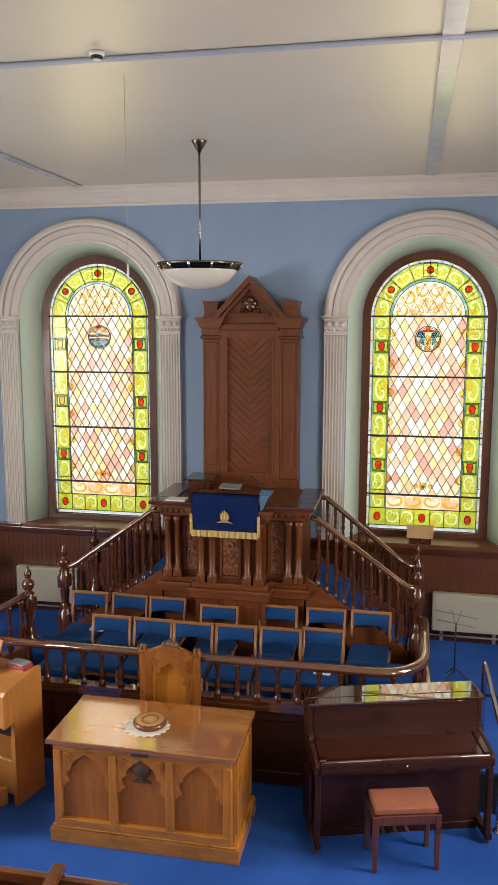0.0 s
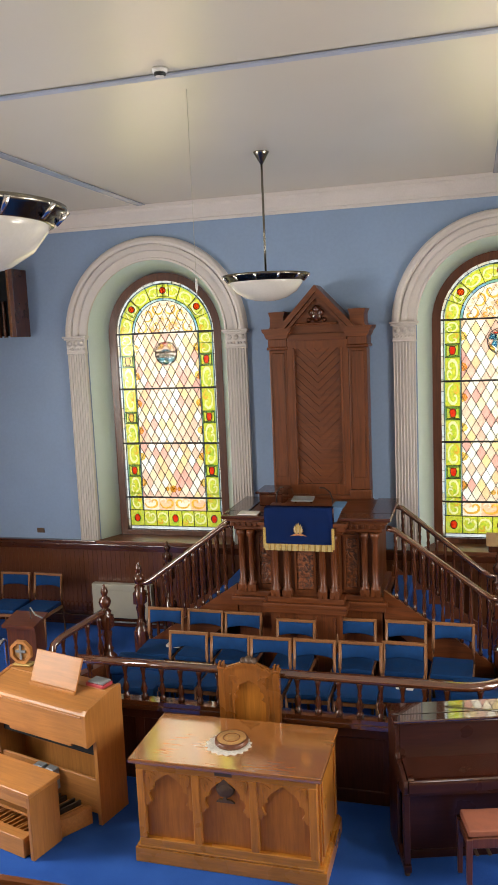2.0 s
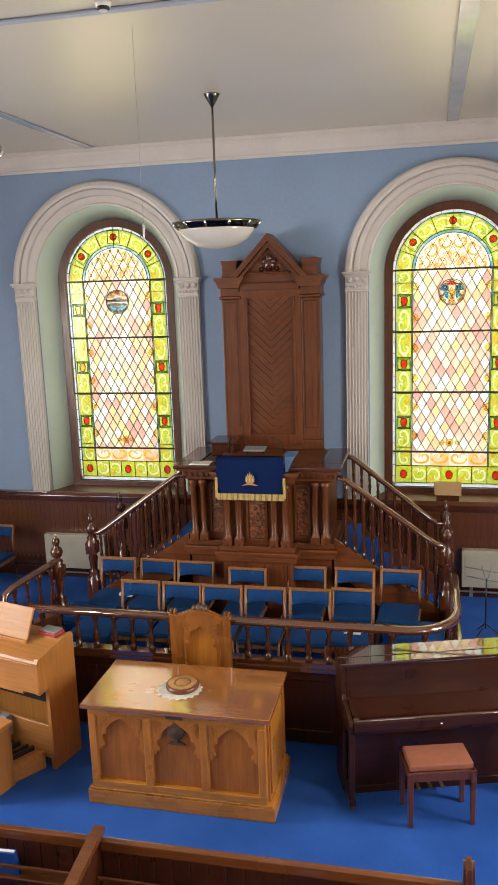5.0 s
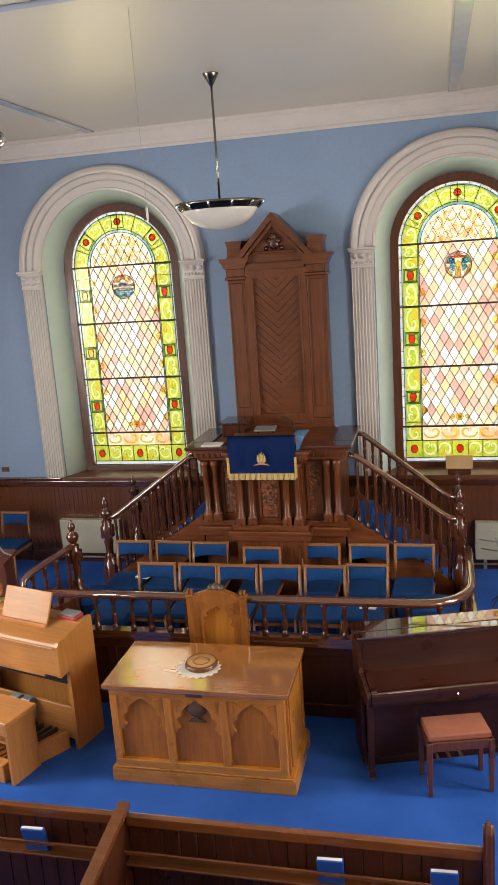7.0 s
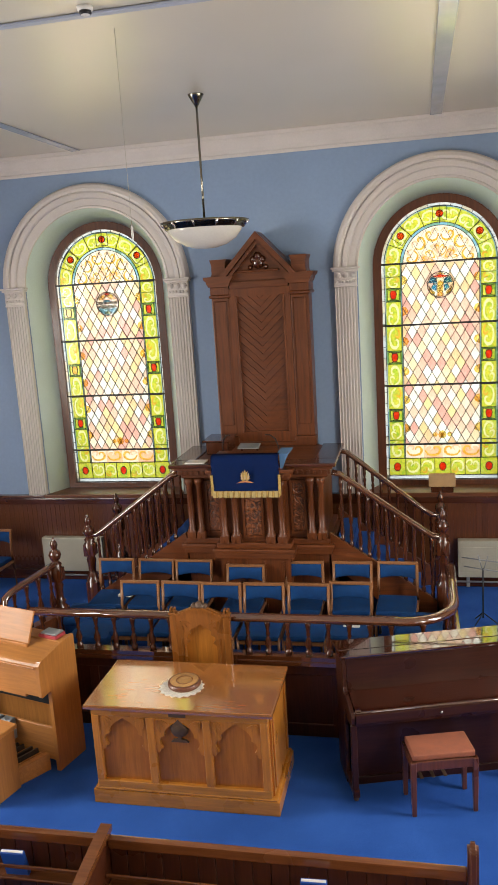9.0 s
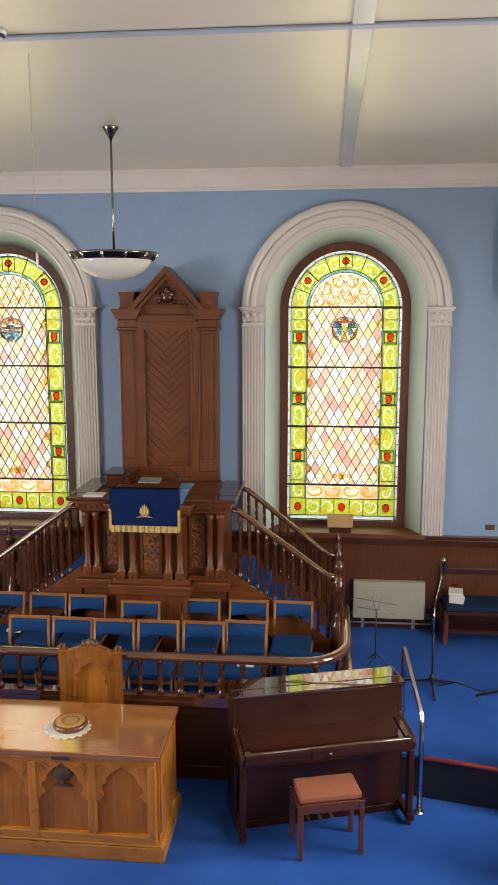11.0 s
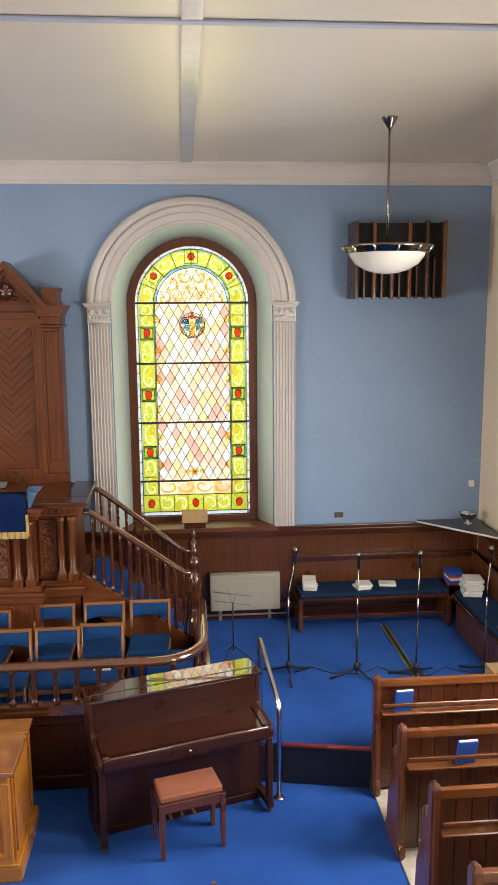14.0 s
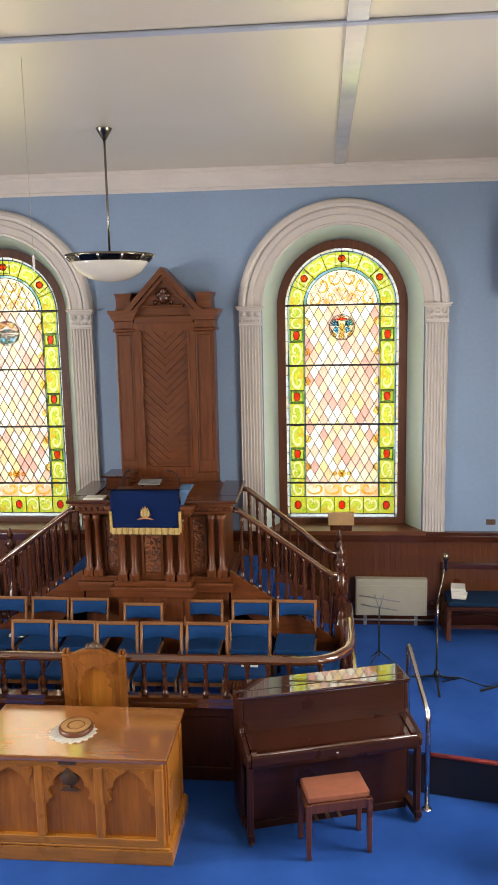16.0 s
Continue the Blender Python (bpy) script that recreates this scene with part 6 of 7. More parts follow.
part("cross", bm, M_GREY, oc, "pale cross inlay")
bm = B()
bx(bm, -0.09, -0.05, -0.013, 0.13, 0.07, 0.006, 0.006)
part("base", bm, M_GOLD, oc)
oc.matrix_world = OM @ pose(0.11, -0.075, 1.168, 0, 0, 14)
oc.scale = (0.85, 0.85, 0.85)

pb = thing("pedalboard", "organ pedalboard with oak and black pedals", "pedalboard")
bm = B()
bx(bm, 0.06, -1.0, 0.0, OW - 0.28, -0.90, 0.17, 0.005)
bx(bm, 0.06, -0.90, 0.0, 0.10, -0.37, 0.16, 0.005)
prism(bm, [(OW - 0.30, -0.90), (OW - 0.28, -0.90), (OW - 0.10, -0.37), (OW - 0.14, -0.37)], 0.0, 0.16, "xy")
part("frame", bm, M_ORGAN, pb)
for i in range(30):
    x = 0.125 + i * (OW - 0.45) / 29
    fan = 0.16 * i / 29
    sharp = (i % 12) in (1, 3, 6, 8, 10)
    bm = B()
    vs = bx(bm, x - 0.010, -0.895 if not sharp else -0.66, 0.10, x + 0.010, -0.37, 0.15 if not sharp else 0.185, 0.003)
    for v in vs:
        v.co.x += fan * (v.co.y + 0.895) / 0.525
    part("sharp_pedal" if sharp else "pedal", bm, M_PEDAL if sharp else M_ORGANZ, pb)
pb.matrix_world = OM
ob_ = thing("organ_bench", "pale oak organ bench", "bench")
BW = 1.16
bm = B()
bx(bm, 0.0, -0.36, 0.56, BW, 0.0, 0.60, 0.006)
part("seat", bm, M_ORGAN, ob_)
for x in (0.02, BW - 0.06):
    bm = B()
    bx(bm, x, -0.34, 0.0, x + 0.04, -0.02, 0.559, 0.005)
    part("end_panel", bm, M_ORGANZ, ob_)
bm = B()
bx(bm, 0.061, -0.32, 0.44, BW - 0.061, -0.30, 0.559)
bx(bm, 0.061, -0.2, 0.26, BW - 0.061, -0.05, 0.285)
part("stretcher", bm, M_ORGAN, ob_)
ob_.matrix_world = pose(-2.76, -3.522, 0, 0, 0, -16)


# ---- pendant lamps ----
def pendant():
    p = thing("pendant_lamp", "opal glass bowl pendant with polished nickel rim", "lamp", "pendant lamps")
    bm = B()
    lathe(bm, [(0.0005, -0.22), (0.10, -0.213), (0.2, -0.185), (0.29, -0.13), (0.345, -0.06), (0.36, 0.0), (0.35, 0.0), (0.33, -0.06), (0.27, -0.125), (0.18, -0.175), (0.0005, -0.21)], n=36)
    part("bowl", bm, M_OPAL, p, "opal glass bowl")
    bm = B()
    lathe(bm, [(0.345, -0.035), (0.372, -0.035), (0.378, -0.012), (0.395, -0.012), (0.40, 0.008), (0.418, 0.008), (0.424, 0.03), (0.41, 0.036), (0.36, 0.03), (0.345, 0.0), (0.345, -0.035)], n=40)
    part("rim", bm, M_NICKEL, p, "stepped nickel rim")
    for i in range(12):
        a = i * math.pi / 6
        bm = B()
        tube(bm, [(0.375 * math.cos(a), 0.375 * math.sin(a), -0.028), (0.425 * math.cos(a), 0.425 * math.sin(a), 0.02)], 0.012, 6)
        part("rim_clip", bm, M_CHROME, p)
    bm = B()
    tube(bm, [(0, 0, -0.15), (0, 0, 1.20)], 0.011, 8)
    part("rod", bm, M_NICKEL, p)
    bm = B()
    lathe(bm, [(0.012, 1.05), (0.03, 1.08), (0.06, 1.13), (0.075, 1.155), (0.075, 1.16)], n=18)
    part("ceiling_rose", bm, M_NICKEL, p)
    return p


lamp = pendant()
lamp.scale = (0.96, 0.96, 0.96)
lamp.location = (-0.117, -2.18, 4.686)
for x, y, z in ((3.725, -2.245, 4.686), (-0.095, -6.85, 4.648)):
    copy_thing(lamp, pose(x, y, z))


# ---- slatted loudspeaker boxes ----
def speaker(x0, x1):
    s = thing("loudspeaker_box", "black cloth loudspeaker with brown vertical timber fins", "loudspeaker", "loudspeakers")
    z0, z1, yf = 4.27, 5.125, -0.34
    bm = B()
    bx(bm, x0 + 0.03, yf, z0 + 0.02, x1 - 0.03, -0.002, z1 - 0.02)
    part("cabinet", bm, M_BLACKCLOTH, s)
    for k in range(6):
        x = x0 + 0.02 + (x1 - x0 - 0.04) * k / 5
        h1 = z1 if k in (0, 1, 3, 5) else z1 - 0.35 * (k % 3 == 2)
        bm = B()
        bx(bm, x - 0.018, yf - 0.09, z0, x + 0.018, yf - 0.001, h1, 0.004)
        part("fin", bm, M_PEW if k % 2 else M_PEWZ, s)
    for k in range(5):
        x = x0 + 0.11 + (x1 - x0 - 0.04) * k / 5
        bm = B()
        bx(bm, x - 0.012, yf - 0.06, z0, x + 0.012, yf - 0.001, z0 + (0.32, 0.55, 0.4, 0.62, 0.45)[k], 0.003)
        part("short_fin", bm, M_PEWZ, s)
    for x in (x0, x1 - 0.028):
        bm = B()
        bx(bm, x, yf + 0.0, z0, x + 0.028, -0.002, z1, 0.004)
        part("side", bm, M_PEWZ, s)


speaker(3.833, 4.878)
speaker(-4.92, -3.87)

# ---- radiators ----
for x0, x1 in ((2.17, 3.02), (-3.175, -2.33)):
    r = thing("convector_heater", "cream enamel convector heater against the wainscot", "heater", "heaters")
    bm = B()
    bx(bm, x0, -0.15, 0.54, x1, -0.05, 1.0, 0.015, 2)
    part("case", bm, M_RAD, r)
    bm = B()
    bx(bm, x0 + 0.03, -0.156, 0.60, x1 - 0.03, -0.1495, 0.92, 0.004)
    bx(bm, x0 + 0.03, -0.153, 0.945, x1 - 0.03, -0.1495, 0.975, 0.002)
    part("front_panel", bm, M_RAD, r)
    bm = B()
    for x in (x0 + 0.12, x1 - 0.12):
        bx(bm, x - 0.02, -0.06, PZ + 0.001, x + 0.02, -0.046, 0.56, 0.003)
    tube(bm, [(x0 - 0.1, -0.08, PZ + 0.08), (x1 + 0.1, -0.08, PZ + 0.08)], 0.012, 8)
    part("pipe", bm, M_GREY, r)

# ---- wall benches ----
wb = thing("wall_bench", "dark pine wall bench with blue cushion along the end wall", "bench")
bm = B()
bx(bm, 3.2, -0.52, 0.755, 5.0, -0.05, 0.795, 0.01, 2)
part("seat", bm, M_DARKX, wb)
bm = B()
bx(bm, 3.22, -0.5, 0.796, 5.02, -0.09, 0.85, 0.02, 2)
part("cushion", bm, M_NAVY, wb, "dark blue cushion")
bm = B()
bx(bm, 3.2, -0.09, 0.8, 5.45, -0.055, 1.17, 0.008)
part("back", bm, M_WAIN, wb)
bm = B()
bx(bm, 3.18, -0.12, 1.12, 5.45, -0.056, 1.19, 0.01, 2)
part("back_rail", bm, M_DARKX, wb)
for x in (3.2, 5.0):
    bm = B()
    bx(bm, x, -0.5, PZ, x + 0.05, -0.06, 0.755, 0.006)
    part("leg", bm, M_WAIN, wb)
bm = B()
bx(bm, 3.25, -0.44, PZ + 0.12, 5.0, -0.40, PZ + 0.17, 0.005)
part("stretcher", bm, M_DARKX, wb)
w2 = thing("wall_bench", "dark pine wall bench with blue cushion along the side wall", "bench")
bm = B()
bx(bm, 5.02, -2.45, 0.755, 5.44, -0.53, 0.795, 0.01, 2)
part("seat", bm, M_DARKX, w2)
bm = B()
bx(bm, 5.06, -2.42, 0.796, 5.42, -0.56, 0.85, 0.02, 2)
part("cushion", bm, M_NAVY, w2, "dark blue cushion")
bm = B()
bx(bm, 5.42, -2.45, 0.8, 5.45, -0.1, 1.17, 0.008)
part("back", bm, M_WAIN, w2)
bm = B()
bx(bm, 5.03, -2.5, PZ, 5.42, -2.45, 0.9, 0.012, 2)
part("end", bm, M_OAKDARK, w2)
bm = B()
bx(bm, 5.07, -2.4, PZ, 5.12, -0.6, 0.755)
part("front_board", bm, M_WAIN, w2)


def pile(name, x, y, z, n, cols, label, w=0.2, d=0.26):
    p = thing(name, label, "books")
    for i in range(n):
        bm = B()
        vs = bx(bm, -w / 2, -d / 2, i * 0.032, w / 2, d / 2, i * 0.032 + 0.03, 0.003)
        turn(bm, vs, pose(random.uniform(-.015, .015), random.uniform(-.015, .015), 0, 0, 0, random.uniform(-10, 10)))
        part("book", bm, cols[i % len(cols)], p)
    p.matrix_world = pose(x, y, z, 0, 0, random.uniform(-15, 15))


pile("book_pile", 3.36, -0.3, 0.851, 4, [M_PAPER], "small pile of white booklets on the bench", 0.16, 0.2)
pile("booklet", 4.0, -0.36, 0.851, 2, [M_PAPER], "two pale booklets lying on the bench", 0.17, 0.18)
pile("booklet", 4.3, -0.28, 0.851, 1, [M_PAPER], "single pale booklet lying on the bench", 0.2, 0.14)
pile("book_pile", 5.14, -0.3, 0.851, 5, [M_BOOKRED, M_BOOKBLUE, M_PAPER], "stack of blue and red hymn books on the bench", 0.2, 0.24)
pile("paper_pile", 5.22, -0.68, 0.851, 6, [M_PAPER], "tall pile of white papers on the bench", 0.21, 0.24)
bm = B()
bx(bm, 5.1, -2.0, 0.851, 5.38, -1.7, 0.875, 0.004)
solid("folder", bm, M_SLATE, "dark grey folder lying on the bench", "folder")
bm = B()
bx(bm, 4.85, -2.4, PZ, 5.18, -2.1, PZ + 0.28, 0.004)
solid("cardboard_box", bm, M_CARD, "closed brown cardboard box on the platform", "box")

# silver bowl on the shelf
bm = B()
lathe(bm, [(0.055, 0.0), (0.05, 0.012), (0.02, 0.025), (0.02, 0.045), (0.06, 0.06), (0.095, 0.10), (0.10, 0.135), (0.108, 0.14), (0.09, 0.135), (0.085, 0.1), (0.0005, 0.07)], n=20)
solid("silver_bowl", bm, M_CHROME, "small silver footed bowl on the corner shelf", "bowl", m=pose(5.28, -0.32, 1.5925))
# bible box on the sill
bs2 = thing("book_stand", "dark timber book stand with pale brown board on the sill", "book stand")
bm = B()
bx(bm, 1.87, -0.06, 1.567, 2.13, 0.1, 1.635, 0.006)
part("base", bm, M_OAKDARK, bs2)
bm = B()
vs = bx(bm, 1.845, -0.066, 1.6355, 2.155, -0.044, 1.785, 0.005)
for v in vs:
    v.co.y += 0.35 * (v.co.z - 1.6355)
part("board", bm, M_CARD, bs2, "pale brown board")


# ---- microphone and music stands ----
def mic_stand(x, y, lean, top, arm):
    s = thing("microphone_stand", "black and chrome microphone stand on a tripod base", "microphone stand", "microphone stands")
    for k in range(3):
        a = 0.5 + k * 2.094
        bm = B()
        tube(bm, [(0.01, 0, 0.10), (0.14 * math.cos(a), 0.14 * math.sin(a), 0.045), (0.29 * math.cos(a), 0.29 * math.sin(a), 0.012)], 0.012, 6)
        part("tripod_leg", bm, M_BLACK, s)
    bm = B()
    lathe(bm, [(0.03, 0.08), (0.034, 0.12), (0.022, 0.16)], n=10)
    part("hub", bm, M_BLACK, s)
    bm = B()
    tube(bm, [(0, 0, 0.03), (0, 0, 0.62)], 0.011, 8)
    part("lower_tube", bm, M_BLACK, s)
    bm = B()
    tube(bm, [(0, 0, 0.62), (0, 0, 0.86)], 0.009, 8)
    part("upper_tube", bm, M_CHROME, s)
    bm = B()
    tube(bm, [(-arm * 0.5, 0.0, 0.60), (0, 0, 0.88), (arm, 0, top - 0.1)], 0.008, 8)
    part("boom", bm, M_NICKEL, s)
    bm = B()
    lathe(bm, [(0.012, -0.12), (0.016, -0.02), (0.026, 0.0), (0.03, 0.035), (0.02, 0.06), (0.0005, 0.066)], n=10, m=pose(arm, 0, top - 0.05))
    part("microphone", bm, M_NICKEL, s)
    s.matrix_world = pose(x, y, PZ, 0, 0, lean)


mic_stand(2.93, -1.60, 0, 1.38, 0.07)
mic_stand(3.63, -1.70, 40, 1.34, 0.01)
mic_stand(4.24, -1.78, 10, 1.36, 0.01)
mic_stand(4.95, -1.82, 100, 1.41, -0.04)
ms = thing("music_stand", "folding black wire music stand", "music stand")
for k in range(3):
    bm = B()
    a = k * 2.094
    tube(bm, [(0, 0, 0.16), (0.2 * math.cos(a), 0.2 * math.sin(a), 0.01)], 0.007, 6)
    part("leg", bm, M_BLACK, ms)
bm = B()
tube(bm, [(0, 0, 0.1), (0, 0, 0.66)], 0.008, 8)
part("pole", bm, M_BLACK, ms)
for z, w in ((0.66, 0.2), (0.76, 0.22)):
    bm = B()
    tube(bm, [(-w, 0.02, z), (w, -0.02, z - 0.02)], 0.007, 6)
    part("desk_bar", bm, M_GREY, ms)
for s in (-1, 1):
    bm = B()
    tube(bm, [(0.0, 0, 0.62), (s * 0.05, 0, 0.8)], 0.006, 6)
    part("desk_arm", bm, M_GREY, ms)
ms.matrix_world = pose(2.38, -1.16, PZ, 0, 0, -10)
# cables on the platform
for pts in ([(3.0, -1.55), (3.2, -1.45), (3.4, -1.62), (3.7, -1.66), (3.9, -1.5), (4.1, -1.72), (4.4, -1.76), (4.6, -1.6), (4.9, -1.78)], [(4.22, -0.45), (4.2, -0.9), (4.3, -1.5), (4.35, -1.9)]):
    bm = B()
    tube(bm, [(x, y, PZ + 0.006) for x, y in pts], 0.007, 6)
    solid("microphone_cable", bm, M_BLACK, "thin black cable lying on the blue carpet", "cable")
cc = thing("cable_cover", "black cable cover with yellow edges along the platform carpet", "cable cover")
CM = pose(4.245, -1.2, PZ, 0, 0, 0)
bm = B()
bx(bm, -0.032, -0.85, 0.0, 0.032, 0.8, 0.012, 0.004)
part("strip", bm, M_BLACK, cc)
for x in (-0.028, 0.028):
    bm = B()
    bx(bm, x - 0.005, -0.85, 0.0105, x + 0.005, 0.8, 0.0135)
    part("edge_tape", bm, M_YELLOW, cc, "yellow edge tape")
cc.matrix_world = CM

# ---- chrome handrails at the steps ----
def step_rail(x, y0, s):
    h = thing("step_handrail", "polished chrome handrail at the platform step", "handrail", "step handrails")
    bm = B()
    pts = [(x, y0, 0.0), (x, y0, 0.80), (x, y0 + 0.02, 0.86), (x - s * 0.012, y0 + 0.08, 0.90), (x - s * 0.09, y0 + 0.57, 1.18), (x - s * 0.098, y0 + 0.61, 1.195), (x - s * 0.1, y0 + 0.63, 1.18), (x - s * 0.1, y0 + 0.635, 1.12), (x - s * 0.1, y0 + 0.635, PZ)]
    tube(bm, pts, 0.022, 10)
    part("tube", bm, M_CHROME, h)
    for yy, z in ((y0, 0.0), (y0 + 0.635, PZ)):
        bm = B()
        lathe(bm, [(0.045, 0.0), (0.045, 0.008), (0.024, 0.014)], (x - s * 0.1 * (z > 0), yy, z), 14)
        part("flange", bm, M_CHROME, h)


step_rail(2.645, -3.13, 1)
step_rail(-3.03, -3.20, -1)

# ---- lectern on the platform ----
lc = thing("lectern", "brown timber lectern with sloping top", "lectern")
bm = B()
bx(bm, -0.22, -0.14, 0.0, 0.22, 0.14, 0.06, 0.01)
part("base", bm, M_PULPITX, lc)
bm = B()
bx(bm, -0.19, -0.1, 0.06, 0.19, 0.1, 0.62, 0.008)
part("body", bm, M_PULPIT, lc)
bm = B()
prism(bm, [(-0.16, 0.60), (0.16, 0.66), (0.16, 0.70), (-0.16, 0.64)], -0.21, 0.21, "yz")
part("top", bm, M_PULPITX, lc)
lc.matrix_world = pose(-3.28, -1.62, PZ, 0, 0, 0)
bm = B()
tube(bm, [(-3.2, -1.62, 1.04), (-3.22, -1.6, 1.17), (-3.19, -1.63, 1.19), (-3.12, -1.66, 1.12), (-3.0, -1.7, 1.10)], 0.009, 6)
solid("gooseneck_microphone", bm, M_GREY, "grey gooseneck microphone on the lectern", "microphone")


# ---- pews ----
def hymn(x, y, z, a, col, up=True):
    h = thing("hymn_book", "blue covered hymn book with white page edges in a pew ledge", "book", "pew hymn books")
    bm = B()
    bx(bm, -0.075, -0.016, 0.0, 0.075, 0.016, 0.21, 0.003)
    part("cover", bm, col, h)
    bm = B()
    bx(bm, -0.07, -0.008, 0.2101, 0.07, 0.008, 0.213)
    part("page_block", bm, M_PAPER, h, "white page edges")
    h.matrix_world = pose(x, y, z, 14, 0, a)


def pew(x0, x1, y, top, seat=True, label="brown pine pew with boarded back and book ledge"):
    p = thing("pew", label, "pew", "pews")
    bm = B()
    bx(bm, x0 + 0.031, y - 0.03, top - 0.11, x1, y + 0.02, top - 0.045, 0.012, 2)
    part("top_rail", bm, M_PEW, p)
    # back boards take the darkened pine, which carries their shade
    n = int((x1 - x0) / 0.11)
    for i in range(n):
        bm = B()
        xa = x0 + 0.035 + i * 0.11
        bx(bm, xa, y - 0.012, 0.05, xa + 0.107, y + 0.006, top - 0.11, 0.004)
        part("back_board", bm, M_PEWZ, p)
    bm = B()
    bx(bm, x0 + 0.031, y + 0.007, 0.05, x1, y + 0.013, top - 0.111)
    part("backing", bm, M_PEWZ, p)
    bm = B()
    bx(bm, x0 + 0.031, y - 0.105, top - 0.335, x1, y - 0.013, top - 0.315, 0.005)
    part("book_ledge", bm, M_PEW, p)
    bm = B()
    bx(bm, x0 + 0.031, y - 0.105, top - 0.252, x1, y - 0.09, top - 0.225, 0.005)
    part("ledge_rail", bm, M_PEW, p)
    if seat:
        bm = B()
        bx(bm, x0 + 0.031, y + 0.03, 0.42, x1, y + 0.42, 0.455, 0.008)
        part("seat", bm, M_PEW, p)
    return p


def side_end(p, x, y, top, seat):
    """A shaped bench end: a round head on the post and a smaller round arm in front."""
    head = [(y - 0.012 + 0.055 * math.cos(a), top - 0.045 + 0.055 * math.sin(a)) for a in np.linspace(math.pi, 0, 9)]
    prof = [(y - 0.10, 0.0), (y - 0.10, 0.10), (y - 0.067, 0.14)] + head + [(y + 0.043, top - 0.16)]
    if seat:
        prof += [(y + 0.05, top - 0.25), (y + 0.075, top - 0.285)]
        prof += [(y + 0.125 + 0.048 * math.cos(a), top - 0.30 + 0.048 * math.sin(a)) for a in np.linspace(math.pi * 0.85, -math.pi * 0.25, 8)]
        prof += [(y + 0.145, top - 0.40), (y + 0.16, top - 0.5), (y + 0.25, 0.45), (y + 0.28, 0.14), (y + 0.31, 0.10), (y + 0.31, 0.0)]
    else:
        prof += [(y + 0.043, 0.14), (y + 0.075, 0.10), (y + 0.075, 0.0)]
    bm = B()
    prism(bm, prof, x - 0.03, x + 0.03, "yz")
    bmesh.ops.bevel(bm, geom=list(bm.edges), offset=0.018, segments=3, affect="EDGES")
    part("end_panel", bm, M_PEWEND, p)


for xe, y, top, seat in ((3.485, -3.13, 1.10, False), (3.48, -3.93, 1.09, True), (3.45, -4.80, 1.17, True), (3.42, -5.60, 1.2, True)):
    p = pew(xe, 5.44, y, top, seat)
    side_end(p, xe, y, top, seat)
for x, y, z in ((3.70, -3.18, 0.787), (4.83, -3.18, 0.787), (3.96, -3.98, 0.777), (3.97, -4.85, 0.857)):
    hymn(x, y, z, 3, M_BOOKBLUE)
bm = B()
bx(bm, 3.47, -13.0, 0.001, XW - 0.03, -3.05, 0.02, 0.004)
solid("pew_floor", bm, M_STONE, "bare pale stone floor under the side pews", "floor", kind="structure")

# centre block, nearest the gallery
for x0, x1 in ((-3.2, -0.166), (-0.155, 1.97)):
    p = pew(x0, x1, -5.5, 0.985, False)
side_end(p, 2.0, -5.5, 1.1, True)
cp = thing("pew_partition", "brown pine partition between the centre pews", "partition")
bm = B()
prism(bm, [(-5.47, 0.05), (-5.47, 0.96), (-5.6, 0.95), (-6.6, 0.80), (-6.6, 0.05)], -0.165, -0.125, "yz")
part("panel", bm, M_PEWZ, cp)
bm = B()
prism(bm, [(-5.47, 0.961), (-5.47, 1.0), (-5.6, 0.99), (-6.6, 0.84), (-6.6, 0.801), (-5.6, 0.951)], -0.18, -0.11, "yz")
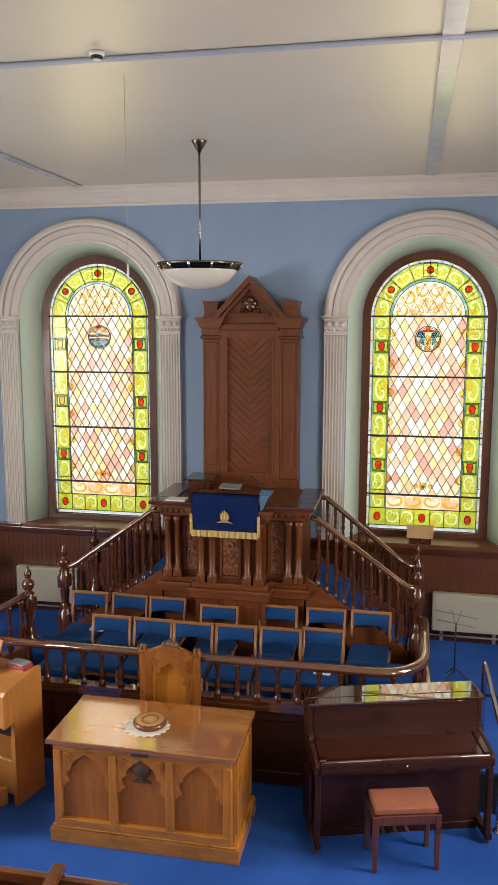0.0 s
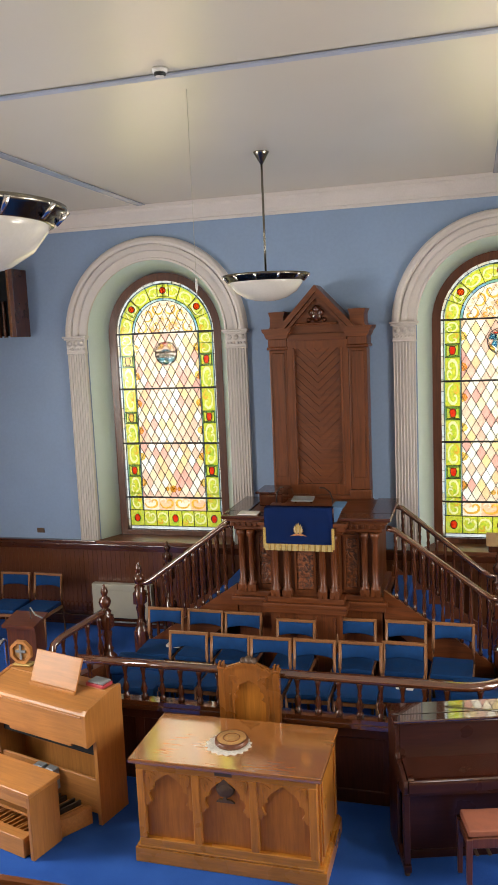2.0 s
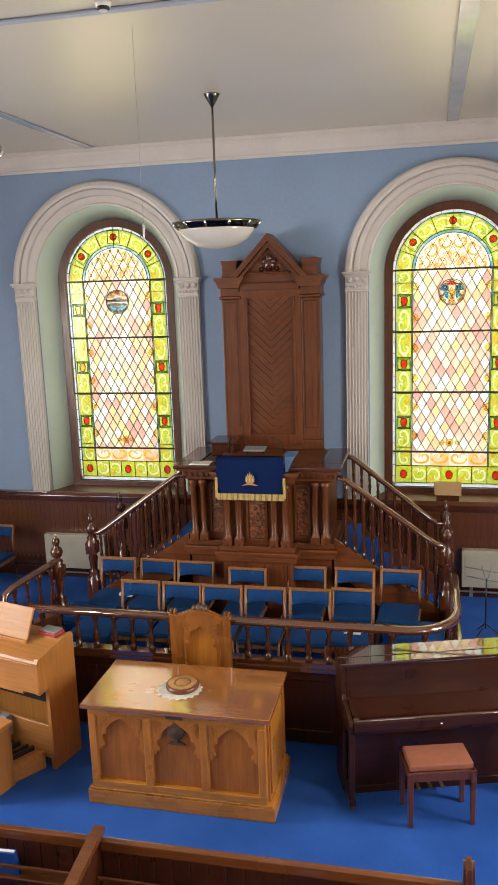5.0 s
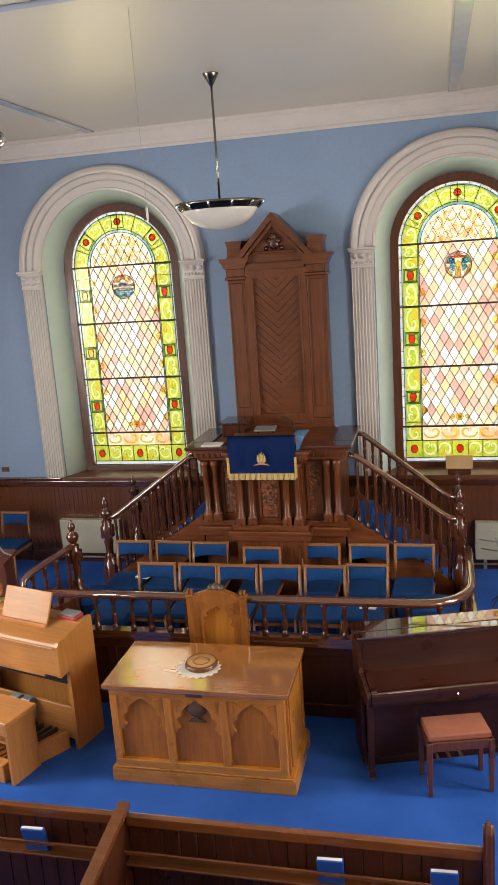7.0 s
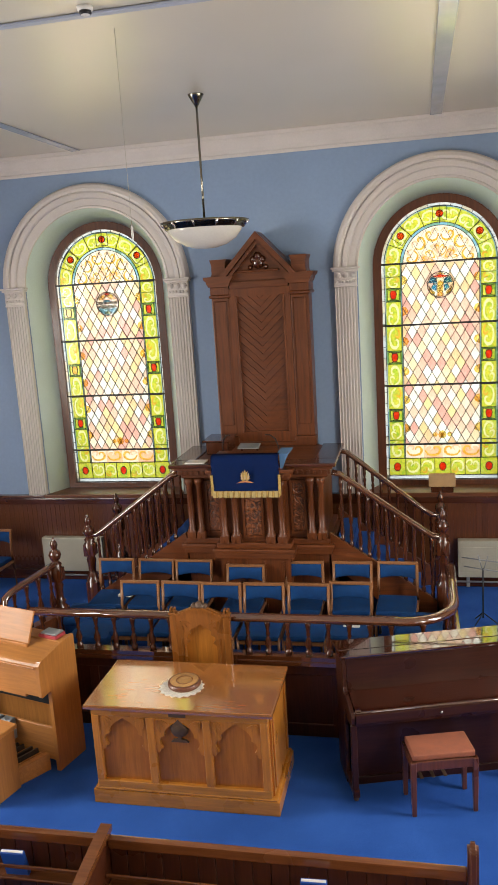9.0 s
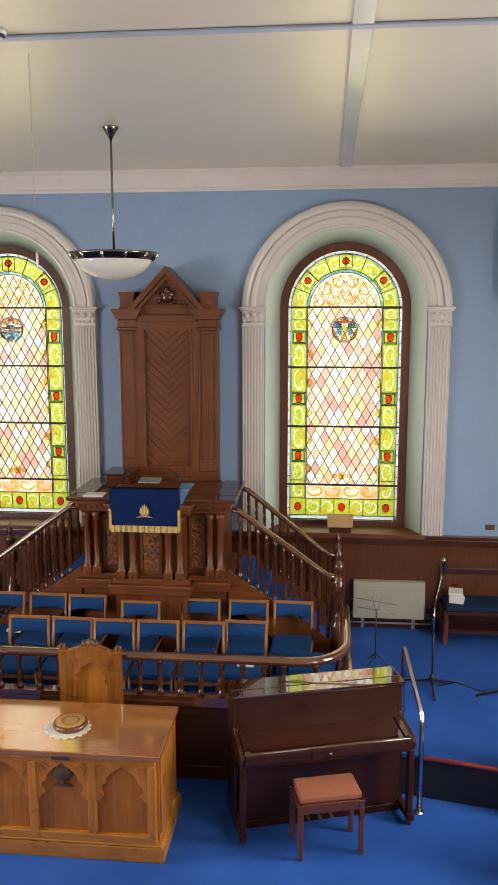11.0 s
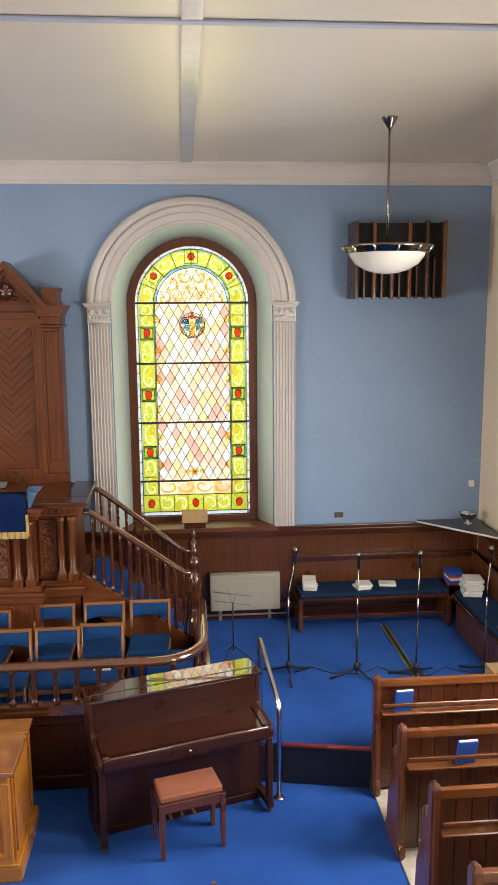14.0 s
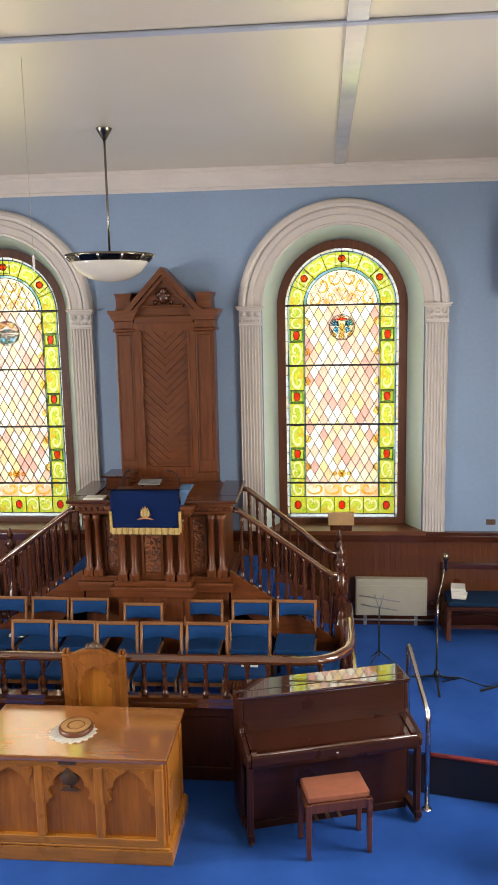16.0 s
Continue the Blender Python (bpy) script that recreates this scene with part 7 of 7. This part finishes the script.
part("cap", bm, M_PEW, cp)
for x0, x1 in ((-3.2, -0.166), (-0.155, 1.97)):
    p = pew(x0, x1, -6.45, 0.985, True)
    bm = B()
    for i in range(3):
        bx(bm, x0 + 0.04, -6.40 + i * 0.13, 0.456, x1, -6.28 + i * 0.13, 0.475, 0.004)
    part("seat_slats", bm, M_PEW, p)
for x, col in ((-0.72, M_BOOKBLUE), (1.13, M_BOOKBLUE), (1.76, M_BOOKBLUE)):
    hymn(x, -5.555, 0.652, 2, col)

# ---- small fixtures ----
for x in (-3.95, 3.765):
    bm = B()
    bx(bm, x - 0.055, -0.012, 1.635, x + 0.055, -0.0005, 1.70, 0.004)
    bx(bm, x - 0.04, -0.016, 1.65, x - 0.006, -0.0115, 1.685, 0.002)
    bx(bm, x + 0.006, -0.016, 1.65, x + 0.04, -0.0115, 1.685, 0.002)
    solid("socket_plate", bm, M_BRONZE, "small brown double socket plate on the wall", "socket", "sockets")
bm = B()
bx(bm, 5.38, -0.03, 1.98, 5.45, -0.0005, 2.06, 0.006)
solid("switch_box", bm, M_PLASTIC, "small white switch box on the wall", "switch")
sd = thing("smoke_detector", "white round smoke detector on the ceiling", "smoke detector")
bm = B()
lathe(bm, [(0.0005, -0.05), (0.028, -0.048), (0.034, -0.036), (0.034, -0.026), (0.046, -0.022), (0.048, -0.002), (0.0005, -0.001)], (-0.11, -4.64, CZ), 18)
part("body", bm, M_PLASTIC, sd)
bm = B()
lathe(bm, [(0.03, -0.047), (0.037, -0.04), (0.036, -0.026)], (-0.11, -4.64, CZ), 18)
part("vent_ring", bm, M_BLACK, sd)
hm = thing("hanging_microphone", "thin white cable with small hanging microphone", "microphone")
bm = B()
tube(bm, [(-0.10, -4.19, CZ), (-0.10, -4.19, 4.58)], 0.0016, 6)
part("cable", bm, M_RAD, hm)
bm = B()
lathe(bm, [(0.004, 0.0), (0.008, -0.01), (0.008, -0.07), (0.0005, -0.105)], (-0.10, -4.19, 4.58), 10)
part("capsule", bm, M_PLASTIC, hm)
